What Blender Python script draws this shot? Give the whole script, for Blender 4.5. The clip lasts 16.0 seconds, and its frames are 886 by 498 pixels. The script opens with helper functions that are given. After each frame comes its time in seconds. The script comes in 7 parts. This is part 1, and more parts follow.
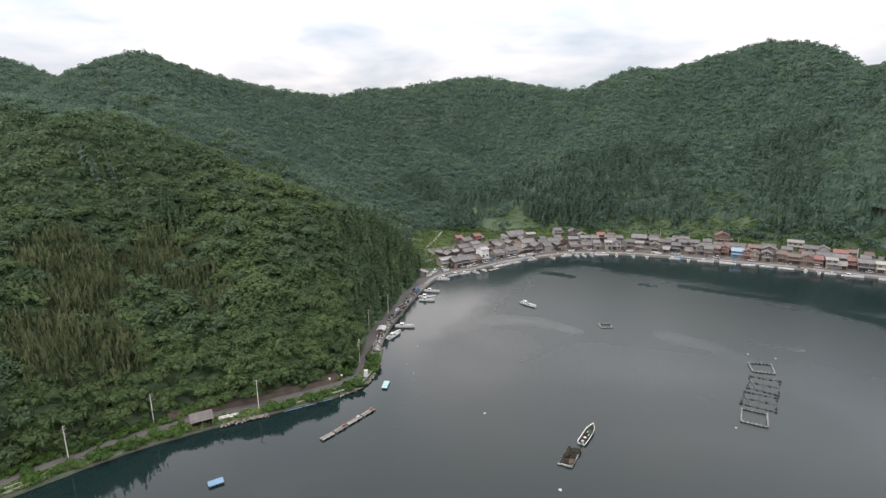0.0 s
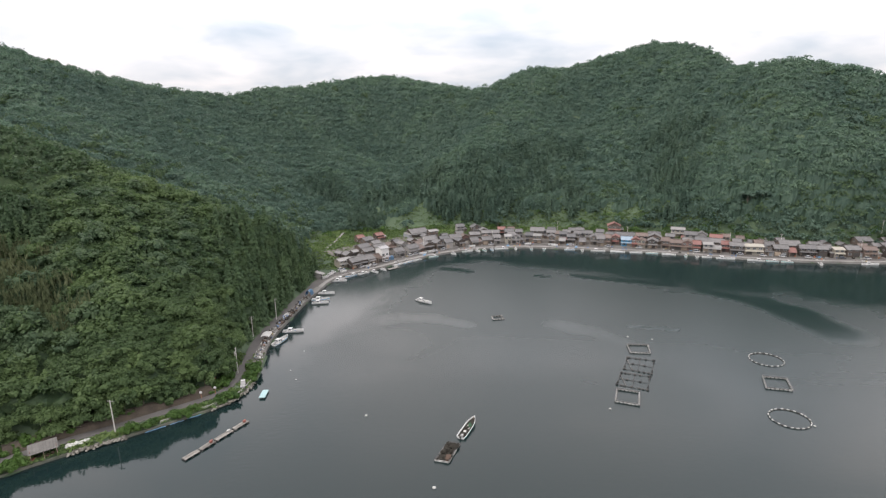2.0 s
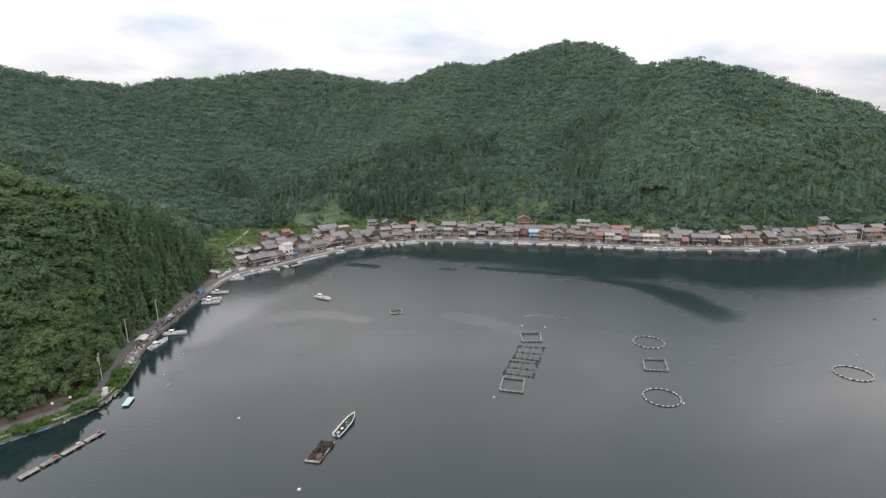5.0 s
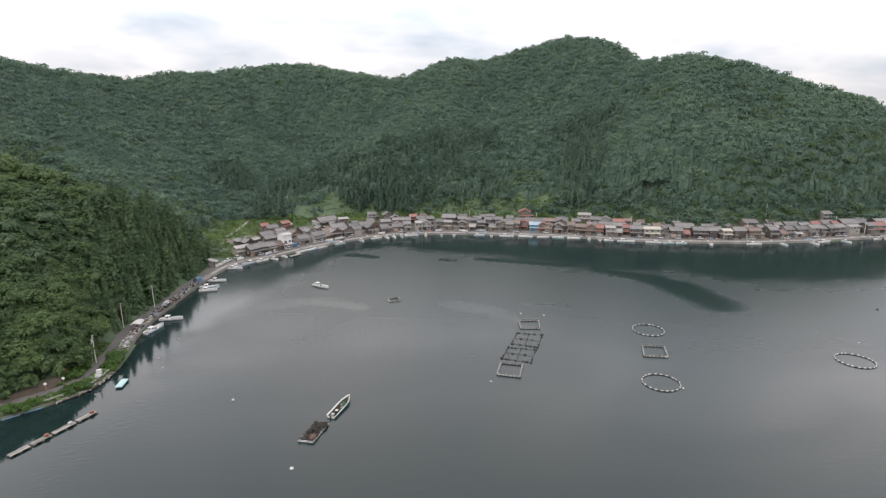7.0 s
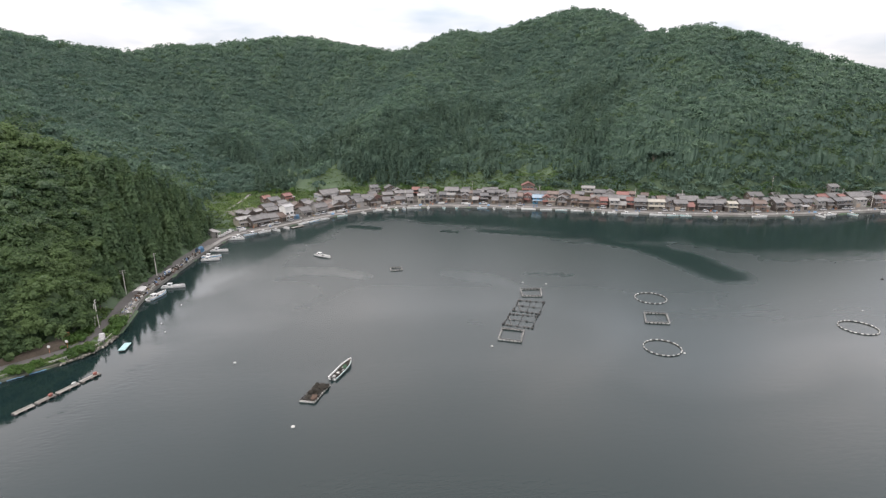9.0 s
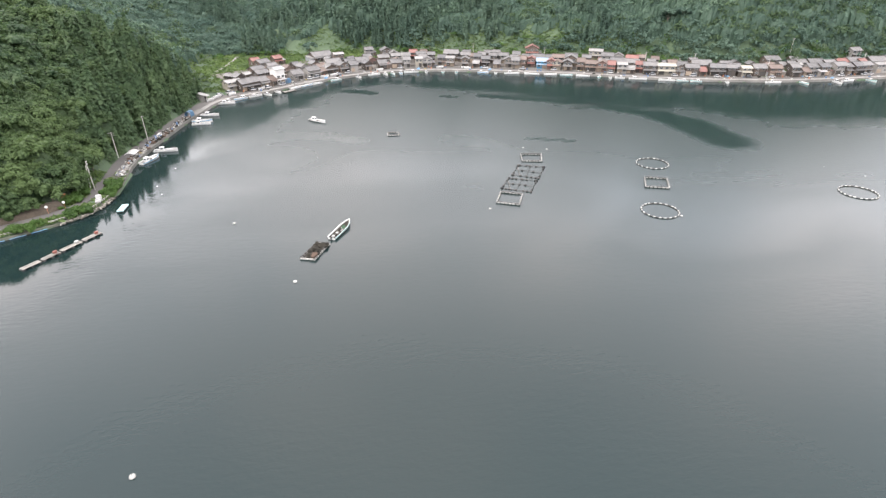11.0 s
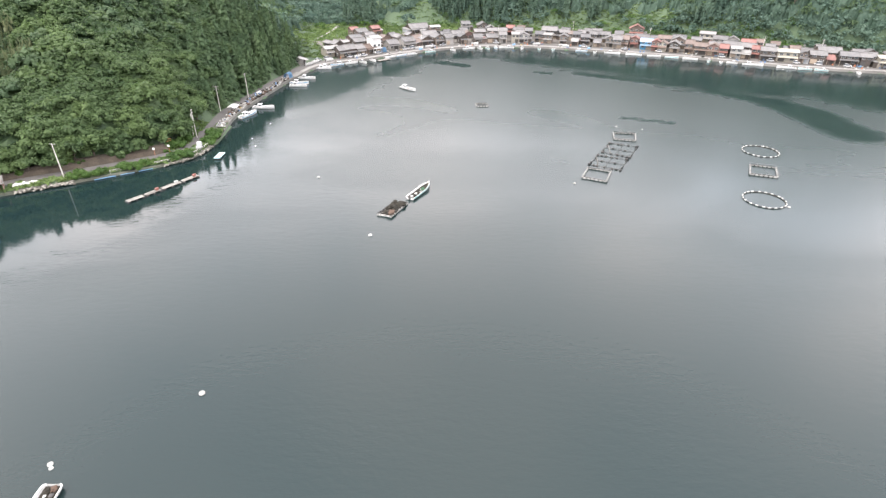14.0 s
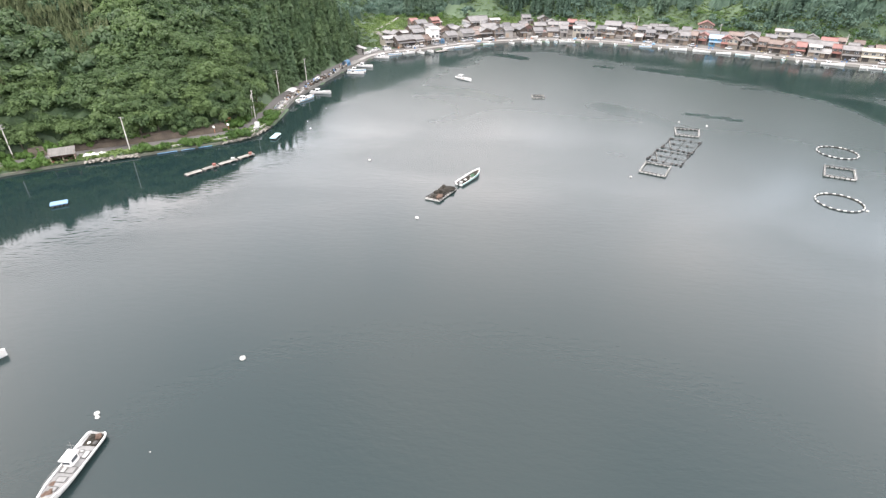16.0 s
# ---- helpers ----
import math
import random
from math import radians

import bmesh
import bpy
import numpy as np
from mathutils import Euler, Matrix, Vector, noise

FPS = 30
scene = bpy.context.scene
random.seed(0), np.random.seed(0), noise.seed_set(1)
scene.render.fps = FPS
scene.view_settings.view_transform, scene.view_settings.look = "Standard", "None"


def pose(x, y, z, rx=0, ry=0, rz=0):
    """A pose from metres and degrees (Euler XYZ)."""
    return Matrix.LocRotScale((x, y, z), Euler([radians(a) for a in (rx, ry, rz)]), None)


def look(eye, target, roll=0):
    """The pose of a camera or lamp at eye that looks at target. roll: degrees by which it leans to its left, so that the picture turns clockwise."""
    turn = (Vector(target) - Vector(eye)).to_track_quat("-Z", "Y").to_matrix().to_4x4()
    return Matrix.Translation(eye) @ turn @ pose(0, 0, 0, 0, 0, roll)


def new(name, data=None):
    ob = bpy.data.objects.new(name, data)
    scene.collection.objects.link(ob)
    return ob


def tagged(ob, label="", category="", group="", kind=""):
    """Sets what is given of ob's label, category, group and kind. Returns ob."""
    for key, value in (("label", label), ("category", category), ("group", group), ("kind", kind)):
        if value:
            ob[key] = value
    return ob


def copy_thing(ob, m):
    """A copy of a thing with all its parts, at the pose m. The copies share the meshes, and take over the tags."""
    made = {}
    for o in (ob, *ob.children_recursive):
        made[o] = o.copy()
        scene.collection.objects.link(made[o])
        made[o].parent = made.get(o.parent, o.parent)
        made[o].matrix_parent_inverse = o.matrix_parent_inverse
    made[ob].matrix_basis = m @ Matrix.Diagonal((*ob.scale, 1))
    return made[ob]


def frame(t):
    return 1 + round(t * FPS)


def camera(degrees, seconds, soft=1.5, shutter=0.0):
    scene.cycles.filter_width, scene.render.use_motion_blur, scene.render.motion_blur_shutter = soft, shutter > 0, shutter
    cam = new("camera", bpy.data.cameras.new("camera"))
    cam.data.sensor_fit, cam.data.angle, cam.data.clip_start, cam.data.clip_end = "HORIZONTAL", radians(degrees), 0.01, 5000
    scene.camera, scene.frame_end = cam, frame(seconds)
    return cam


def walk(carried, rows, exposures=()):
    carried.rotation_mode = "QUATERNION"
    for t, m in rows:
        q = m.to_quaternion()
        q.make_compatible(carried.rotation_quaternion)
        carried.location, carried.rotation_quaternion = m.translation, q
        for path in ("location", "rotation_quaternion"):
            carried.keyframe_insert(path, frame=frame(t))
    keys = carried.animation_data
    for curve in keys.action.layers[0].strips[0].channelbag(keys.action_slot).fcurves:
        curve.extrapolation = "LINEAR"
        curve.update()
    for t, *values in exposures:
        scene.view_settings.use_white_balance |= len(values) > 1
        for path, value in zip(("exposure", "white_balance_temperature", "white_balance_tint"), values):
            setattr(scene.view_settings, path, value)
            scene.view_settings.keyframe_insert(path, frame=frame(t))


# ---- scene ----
cam = camera(78.9, 16.0, soft=1.3)
PATH = [
    (0, (0.775, 0.137, 81.907), (0.755, 2.082, 81.442), -0.6),
    (0.5, (4.347, 1.289, 81.04), (4.39, 3.234, 80.576), -0.7),
    (1, (7.622, 1.934, 80.432), (7.756, 3.875, 79.968), -0.9),
    (1.5, (11.133, 2.656, 79.846), (11.335, 4.591, 79.382), -1.0),
    (2, (14.628, 3.199, 79.188), (14.891, 5.127, 78.723), -1.1),
    (2.5, (18.054, 3.388, 78.653), (18.36, 5.309, 78.188), -1.1),
    (3, (21.507, 3.417, 77.938), (21.863, 5.33, 77.473), -1.1),
    (3.5, (24.71, 3.491, 77.24), (25.121, 5.392, 76.774), -1.1),
    (4, (27.276, 3.48, 76.645), (27.738, 5.369, 76.178), -1.0),
    (4.5, (29.138, 3.687, 76.05), (29.626, 5.569, 75.58), -0.7),
    (4.7, (29.61, 3.754, 75.891), (30.11, 5.632, 75.419), -0.6),
    (7, (31.415, 3.916, 70.359), (31.909, 5.796, 69.887), -0.3),
    (7.5, (31.519, 3.918, 69.318), (32.016, 5.797, 68.847), -0.4),
    (8, (31.735, 3.757, 68.399), (32.225, 5.638, 67.926), -0.4),
    (8.5, (32.012, 3.681, 67.416), (32.498, 5.563, 66.943), -0.4),
    (9, (31.957, 3.7, 66.249), (32.433, 5.564, 65.703), -0.3),
    (9.5, (32.022, 3.691, 65.073), (32.486, 5.512, 64.387), -0.2),
    (10, (32.065, 3.631, 64.125), (32.515, 5.399, 63.304), -0.3),
    (10.2, (32.079, 3.719, 63.862), (32.525, 5.464, 62.992), -0.3),
    (12.3, (32.226, 3.763, 59.25), (32.654, 5.44, 58.248), -0.1),
    (12.5, (32.306, 3.633, 59.075), (32.716, 5.313, 58.071), 0.0),
    (13, (32.681, 3.518, 58.454), (33.003, 5.215, 57.445), 0.2),
    (13.5, (32.796, 3.517, 57.66), (33.02, 5.228, 56.649), 0.4),
    (14, (32.793, 3.387, 56.813), (32.939, 5.104, 55.799), 0.6),
    (14.5, (32.948, 3.408, 55.919), (33.044, 5.129, 54.905), 0.6),
    (15, (32.971, 3.337, 55.038), (33.015, 5.059, 54.021), 0.7),
    (15.5, (32.953, 3.377, 54.113), (32.953, 5.1, 53.097), 0.7),
    (16, (33.296, 3.502, 53.396), (33.264, 5.222, 52.376), 0.7),
]
EXPOSURES = [(0.0, 0.0), (8.6, 0.0), (9.2, 0.2), (10.2, 0.62), (12.3, 1.06), (16.0, 1.12)]
walk(cam, [(t, look(eye, target, roll)) for t, eye, target, roll in PATH], EXPOSURES)

# ---------------------------------------------------------------- sky and sun
SUN_AZIMUTH, SUN_HEIGHT = radians(-112), radians(46)      # from north (+y), clockwise; a veiled sun behind cloud


def make_world():
    world = bpy.data.worlds.new("overcast_sky")
    scene.world = world
    world.use_nodes = True
    nt = world.node_tree
    nt.nodes.clear()
    N, L = nt.nodes.new, nt.links.new
    out, bg = N("ShaderNodeOutputWorld"), N("ShaderNodeBackground")
    sky = N("ShaderNodeTexSky")
    sky.sky_type, sky.sun_disc = "NISHITA", False
    sky.sun_elevation, sky.sun_rotation = SUN_HEIGHT, SUN_AZIMUTH
    sky.air_density, sky.dust_density, sky.ozone_density = 1.0, 3.0, 1.0
    dim = N("ShaderNodeVectorMath")
    dim.operation = "SCALE"
    dim.inputs["Scale"].default_value = 0.10
    L(sky.outputs["Color"], dim.inputs[0])
    coord = N("ShaderNodeTexCoord")
    # cloud layers: flattened towards the horizon
    sep, add, inv = N("ShaderNodeSeparateXYZ"), N("ShaderNodeMath"), N("ShaderNodeVectorMath")
    L(coord.outputs["Generated"], sep.inputs[0])
    add.operation = "ADD"
    add.inputs[1].default_value = 0.22
    L(sep.outputs["Z"], add.inputs[0])
    comb = N("ShaderNodeCombineXYZ")
    for i, axis in enumerate("XY"):
        div = N("ShaderNodeMath")
        div.operation = "DIVIDE"
        L(sep.outputs[axis], div.inputs[0])
        L(add.outputs[0], div.inputs[1])
        L(div.outputs[0], comb.inputs[i])
    big, small = N("ShaderNodeTexNoise"), N("ShaderNodeTexNoise")
    for node, scale, detail in ((big, 0.9, 4.0), (small, 2.6, 5.0)):
        node.inputs["Scale"].default_value = scale
        node.inputs["Detail"].default_value = detail
        node.inputs["Roughness"].default_value = 0.5
        node.inputs["Distortion"].default_value = 0.35
        L(comb.outputs[0], node.inputs["Vector"])
    mixn = N("ShaderNodeMath")
    mixn.operation = "MULTIPLY_ADD"
    mixn.inputs[1].default_value = 0.35
    L(small.outputs["Fac"], mixn.inputs[0])
    L(big.outputs["Fac"], mixn.inputs[2])
    ramp = N("ShaderNodeValToRGB")
    e = ramp.color_ramp.elements
    e[0].position, e[0].color = 0.54, (0.62, 0.655, 0.70, 1)
    e[1].position, e[1].color = 0.80, (1.07, 0.985, 0.945, 1)
    L(mixn.outputs[0], ramp.inputs["Fac"])
    cover = N("ShaderNodeMix")
    cover.data_type = "RGBA"
    cover.inputs["Factor"].default_value = 0.9
    L(dim.outputs[0], cover.inputs[6])
    L(ramp.outputs["Color"], cover.inputs[7])
    # an overcast vault is about three times as bright overhead as at the horizon
    vault = N("ShaderNodeValToRGB")
    steps = vault.color_ramp.elements
    for at, value, red, blue in ((0.0, 0.60, 0.97, 1.05), (0.15, 0.90, 0.97, 1.05), (0.33, 2.16, 1.01, 1.02), (0.66, 1.96, 1.03, 1.015), (1.0, 2.30, 1.03, 1.01)):
        step = steps[0] if at == 0 else steps[-1] if at == 1 else steps.new(at)
        step.position, step.color = at, (value * red, value, value * blue, 1)
    L(sep.outputs["Z"], vault.inputs["Fac"])
    lift = N("ShaderNodeVectorMath")
    lift.operation = "MULTIPLY"
    L(cover.outputs[2], lift.inputs[0])
    L(vault.outputs[0], lift.inputs[1])
    L(lift.outputs[0], bg.inputs["Color"])
    bg.inputs["Strength"].default_value = SKY_STRENGTH
    L(bg.outputs[0], out.inputs["Surface"])


SKY_STRENGTH = 1.49
make_world()
sun = new("sun", bpy.data.lights.new("sun", "SUN"))
sun.data.energy, sun.data.angle, sun.data.color = 1.5, radians(20), (1.0, 0.96, 0.9)
sun.matrix_world = look((math.sin(SUN_AZIMUTH) * math.cos(SUN_HEIGHT) * 100, math.cos(SUN_AZIMUTH) * math.cos(SUN_HEIGHT) * 100, math.sin(SUN_HEIGHT) * 100), (0, 0, 0))

# ---------------------------------------------------------------- materials
def rgb(r, g, b):
    return (r, g, b, 1.0)


def surface(name, low, high, rough=0.7, scale=1.0, fine=12.0, bump=0.0, metal=0.0, piece=0.0, spec=0.5, space="Object"):
    """A procedural surface: low and high colours mixed by a coarse and a fine noise (per metre); piece: how far single pieces differ."""
    m = bpy.data.materials.new(name)
    m.use_nodes = True
    nt = m.node_tree
    N, L = nt.nodes.new, nt.links.new
    p = nt.nodes["Principled BSDF"]
    p.inputs["Roughness"].default_value, p.inputs["Metallic"].default_value = rough, metal
    p.inputs["Specular IOR Level"].default_value = spec
    where = N("ShaderNodeTexCoord")
    if space == "World":
        where = N("ShaderNodeNewGeometry")
    vec = where.outputs["Position" if space == "World" else "Object"]
    coarse, grain = N("ShaderNodeTexNoise"), N("ShaderNodeTexNoise")
    for node, s in ((coarse, scale), (grain, fine)):
        node.inputs["Scale"].default_value, node.inputs["Detail"].default_value = s, 4.0
        L(vec, node.inputs["Vector"])
    blend = N("ShaderNodeMath")
    blend.operation = "MULTIPLY_ADD"
    blend.inputs[1].default_value, blend.inputs[2].default_value = 0.45, -0.02
    L(grain.outputs["Fac"], blend.inputs[0])
    total = N("ShaderNodeMath")
    total.operation = "MULTIPLY_ADD"
    total.inputs[1].default_value = 0.6
    L(coarse.outputs["Fac"], total.inputs[0])
    L(blend.outputs[0], total.inputs[2])
    fac = total.outputs[0]
    if piece:
        info, shift = N("ShaderNodeObjectInfo"), N("ShaderNodeMath")
        shift.operation = "MULTIPLY_ADD"
        shift.inputs[1].default_value = piece
        L(info.outputs["Random"], shift.inputs[0])
        L(fac, shift.inputs[2])
        less = N("ShaderNodeMath")
        less.operation = "SUBTRACT"
        less.inputs[1].default_value = piece / 2
        L(shift.outputs[0], less.inputs[0])
        fac = less.outputs[0]
    ramp = N("ShaderNodeValToRGB")
    e = ramp.color_ramp.elements
    e[0].position, e[0].color = 0.32, rgb(*low)
    e[1].position, e[1].color = 0.68, rgb(*high)
    L(fac, ramp.inputs["Fac"])
    L(ramp.outputs["Color"], p.inputs["Base Color"])
    if bump:
        b = N("ShaderNodeBump")
        b.inputs["Strength"].default_value, b.inputs["Distance"].default_value = bump, 0.05
        L(fac, b.inputs["Height"])
        L(b.outputs["Normal"], p.inputs["Normal"])
    return m


def leaves(name, dark, light, patch=0.02):
    """Foliage: every spray its own tone, every crown its own, whole slopes shifting slowly."""
    m = bpy.data.materials.new(name)
    m.use_nodes = True
    nt = m.node_tree
    N, L = nt.nodes.new, nt.links.new
    p = nt.nodes["Principled BSDF"]
    p.inputs["Roughness"].default_value, p.inputs["Specular IOR Level"].default_value = 0.6, 0.25
    geo = N("ShaderNodeNewGeometry")
    crown, slope = N("ShaderNodeTexVoronoi"), N("ShaderNodeTexNoise")
    crown.inputs["Scale"].default_value = 0.15
    slope.inputs["Scale"].default_value, slope.inputs["Detail"].default_value = patch, 3.0
    L(geo.outputs["Position"], crown.inputs["Vector"])
    L(geo.outputs["Position"], slope.inputs["Vector"])
    parts = N("ShaderNodeSeparateColor")
    L(crown.outputs["Color"], parts.inputs[0])
    total = None
    for socket, weight in ((geo.outputs["Random Per Island"], 0.22), (parts.outputs[0], 0.36), (slope.outputs["Fac"], 0.80)):
        node = N("ShaderNodeMath")
        node.operation = "MULTIPLY_ADD"
        node.inputs[1].default_value, node.inputs[2].default_value = weight, -0.20 if total is None else 0.0
        L(socket, node.inputs[0])
        if total is not None:
            L(total, node.inputs[2])
        total = node.outputs[0]
    ramp = N("ShaderNodeValToRGB")
    e = ramp.color_ramp.elements
    e[0].position, e[0].color = 0.1, rgb(*dark)
    e[1].position, e[1].color = 0.9, rgb(*light)
    L(total, ramp.inputs["Fac"])
    L(ramp.outputs["Color"], p.inputs["Base Color"])
    thin = N("ShaderNodeBsdfTranslucent")
    L(ramp.outputs["Color"], thin.inputs["Color"])
    mixed = N("ShaderNodeMixShader")
    mixed.inputs["Fac"].default_value = 0.45
    L(p.outputs[0], mixed.inputs[1])
    L(thin.outputs[0], mixed.inputs[2])
    L(mixed.outputs[0], nt.nodes["Material Output"].inputs["Surface"])
    return m


def water_surface():
    """Still water mirrors; where the attribute "breeze" is high, small ripples spread the reflection."""
    m = bpy.data.materials.new("bay_water")
    m.use_nodes = True
    nt = m.node_tree
    N, L = nt.nodes.new, nt.links.new
    p = nt.nodes["Principled BSDF"]
    p.inputs["IOR"].default_value = 1.33
    geo, given = N("ShaderNodeNewGeometry"), N("ShaderNodeAttribute")
    given.attribute_name = "breeze"

    def turned(scale, spin):
        node = N("ShaderNodeMapping")
        node.inputs["Scale"].default_value = scale
        node.inputs["Rotation"].default_value[2] = radians(spin)
        L(geo.outputs["Position"], node.inputs["Vector"])
        return node.outputs[0]

    def noise_of(vec, scale, detail, distort=0.0):
        node = N("ShaderNodeTexNoise")
        node.inputs["Scale"].default_value, node.inputs["Detail"].default_value = scale, detail
        node.inputs["Distortion"].default_value = distort
        L(vec, node.inputs["Vector"])
        return node.outputs["Fac"]

    ragged = N("ShaderNodeMath")
    ragged.operation = "MULTIPLY_ADD"
    ragged.inputs[1].default_value = 0.5
    L(noise_of(turned((1, 2.2, 1), 20), 0.045, 4.0, 0.6), ragged.inputs[0])
    L(given.outputs["Fac"], ragged.inputs[2])
    breeze = N("ShaderNodeMapRange")
    breeze.interpolation_type = "SMOOTHSTEP"
    breeze.inputs["From Min"].default_value, breeze.inputs["From Max"].default_value = 0.45, 0.98
    L(ragged.outputs[0], breeze.inputs["Value"])
    gust = N("ShaderNodeMapRange")
    gust.inputs["From Min"].default_value, gust.inputs["From Max"].default_value = 0.35, 0.65
    gust.inputs["To Min"].default_value, gust.inputs["To Max"].default_value = 0.13, 0.26
    L(noise_of(turned((1, 1.7, 1), -15), 0.014, 3.0, 0.9), gust.inputs["Value"])
    rough = N("ShaderNodeMix")
    still = N("ShaderNodeMapRange")
    still.inputs["To Min"].default_value, still.inputs["To Max"].default_value = 0.04, 0.13
    L(still.outputs[0], rough.inputs["A"])
    L(breeze.outputs[0], rough.inputs["Factor"])
    chop, far_rough = N("ShaderNodeAttribute"), N("ShaderNodeMix")
    chop.attribute_name = "chop"
    far_rough.inputs["B"].default_value = 0.30
    L(chop.outputs["Fac"], far_rough.inputs["Factor"])
    L(chop.outputs["Fac"], still.inputs["Value"])
    L(gust.outputs[0], far_rough.inputs["A"])
    L(far_rough.outputs["Result"], rough.inputs["B"])
    L(rough.outputs["Result"], p.inputs["Roughness"])
    tint = N("ShaderNodeValToRGB")
    e = tint.color_ramp.elements
    e[0].position, e[0].color = 0.3, rgb(0.0054, 0.0132, 0.0134)
    e[1].position, e[1].color = 0.7, rgb(0.0076, 0.0149, 0.0150)
    L(noise_of(geo.outputs["Position"], 0.012, 3.0), tint.inputs["Fac"])
    L(tint.outputs["Color"], p.inputs["Base Color"])
    swell, ripple = N("ShaderNodeBump"), N("ShaderNodeBump")
    swell.inputs["Distance"].default_value = 0.20
    heave = N("ShaderNodeMapRange")
    heave.inputs["To Min"].default_value, heave.inputs["To Max"].default_value = 0.02, 0.14
    L(breeze.outputs[0], heave.inputs["Value"])
    calm, edge, rise = N("ShaderNodeMath"), N("ShaderNodeMath"), N("ShaderNodeMath")
    calm.operation, edge.operation, rise.operation = "SUBTRACT", "MULTIPLY", "MULTIPLY_ADD"
    calm.inputs[0].default_value, rise.inputs[1].default_value = 1.0, 0.9
    L(breeze.outputs[0], calm.inputs[1])
    L(breeze.outputs[0], edge.inputs[0])
    L(calm.outputs[0], edge.inputs[1])
    L(edge.outputs[0], rise.inputs[0])
    L(heave.outputs[0], rise.inputs[2])
    L(rise.outputs[0], swell.inputs["Strength"])
    L(noise_of(turned((1, 2.6, 1), 35), 0.40, 2.0, 0.3), swell.inputs["Height"])
    ripple.inputs["Distance"].default_value = 0.06
    force = N("ShaderNodeMapRange")
    force.inputs["To Min"].default_value, force.inputs["To Max"].default_value = 0.04, 0.22
    L(breeze.outputs[0], force.inputs["Value"])
    L(force.outputs[0], ripple.inputs["Strength"])
    L(noise_of(turned((1, 2.0, 1), 28), 1.3, 2.0), ripple.inputs["Height"])
    L(swell.outputs[0], ripple.inputs["Normal"])
    L(ripple.outputs[0], p.inputs["Normal"])
    return m


WATER = water_surface()
SOIL = surface("forest_floor", (0.030, 0.052, 0.028), (0.060, 0.090, 0.048), 0.95, 0.05, 0.9, 0.3, space="World")
# Far woods: haze painted as paler, bluer leaf colour.
HAZYLEAF = leaves("broadleaf_foliage", (0.054, 0.098, 0.079), (0.101, 0.155, 0.112))
# Filler leaf: gap shade painted as a darker green, the far one hazed too.
HAZYGAPLEAF = leaves("understorey_foliage", (0.032, 0.064, 0.049), (0.086, 0.138, 0.095), 0.7)
NEARGAPLEAF = leaves("near_gap_foliage", (0.018, 0.040, 0.020), (0.072, 0.112, 0.046), 1.1)
# Paler copy: light on the spurs and haze painted into the leaf.
HAZYLITLEAF = leaves("hazy_lit_foliage", (0.066, 0.116, 0.086), (0.120, 0.182, 0.118))
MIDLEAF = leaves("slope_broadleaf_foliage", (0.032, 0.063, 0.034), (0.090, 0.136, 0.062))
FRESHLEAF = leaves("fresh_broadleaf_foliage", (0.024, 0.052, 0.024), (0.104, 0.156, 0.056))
# Cedar in two copies: the far one tinted bluer for haze.
HAZYCEDAR = leaves("cedar_foliage", (0.048, 0.088, 0.066), (0.092, 0.142, 0.094))
NEARCEDAR = leaves("near_cedar_foliage", (0.044, 0.082, 0.042), (0.098, 0.150, 0.064))
BAMBOO = leaves("dry_bamboo", (0.046, 0.070, 0.032), (0.132, 0.146, 0.076))
SHRUB = leaves("bright_shrub", (0.026, 0.060, 0.015), (0.082, 0.150, 0.034))
GRASS = leaves("meadow_grass", (0.055, 0.096, 0.030), (0.128, 0.184, 0.060), 0.06)
MOSS = surface("mossy_concrete", (0.045, 0.050, 0.036), (0.12, 0.12, 0.095), 0.9, 0.3, 3.0, 0.3, space="World")
BARK = surface("bark", (0.05, 0.04, 0.03), (0.13, 0.11, 0.085), 0.9, 2.0, 20.0, 0.4)
CONCRETE = surface("weathered_concrete", (0.065, 0.064, 0.057), (0.145, 0.14, 0.128), 0.85, 0.25, 3.0, 0.2, space="World")
ASPHALT = surface("old_asphalt", (0.042, 0.040, 0.038), (0.080, 0.076, 0.071), 0.9, 0.2, 4.0, 0.15, space="World")



def ribbed(name, low, high, rough, rib, spec=0.4):
    """Roofing with courses running along the slope: colour as surface(), relief from bands `rib` metres wide."""
    m = surface(name, low, high, rough, 0.6, 7.0, 0.0, 0.0, 0.22, spec)
    nt = m.node_tree
    where, wave, b = nt.nodes.new("ShaderNodeTexCoord"), nt.nodes.new("ShaderNodeTexWave"), nt.nodes.new("ShaderNodeBump")
    wave.inputs["Scale"].default_value = 0.31 / rib
    wave.inputs["Distortion"].default_value = 0.3
    b.inputs["Strength"].default_value, b.inputs["Distance"].default_value = 0.5, 0.04
    nt.links.new(where.outputs["Object"], wave.inputs["Vector"])
    nt.links.new(wave.outputs["Fac"], b.inputs["Height"])
    nt.links.new(b.outputs["Normal"], nt.nodes["Principled BSDF"].inputs["Normal"])
    return m


def glass(name, tone):
    m = surface(name, tone, tuple(1.4 * c for c in tone), 0.08, 0.8, 3.0)
    m.node_tree.nodes["Principled BSDF"].inputs["Specular IOR Level"].default_value = 0.7
    return m


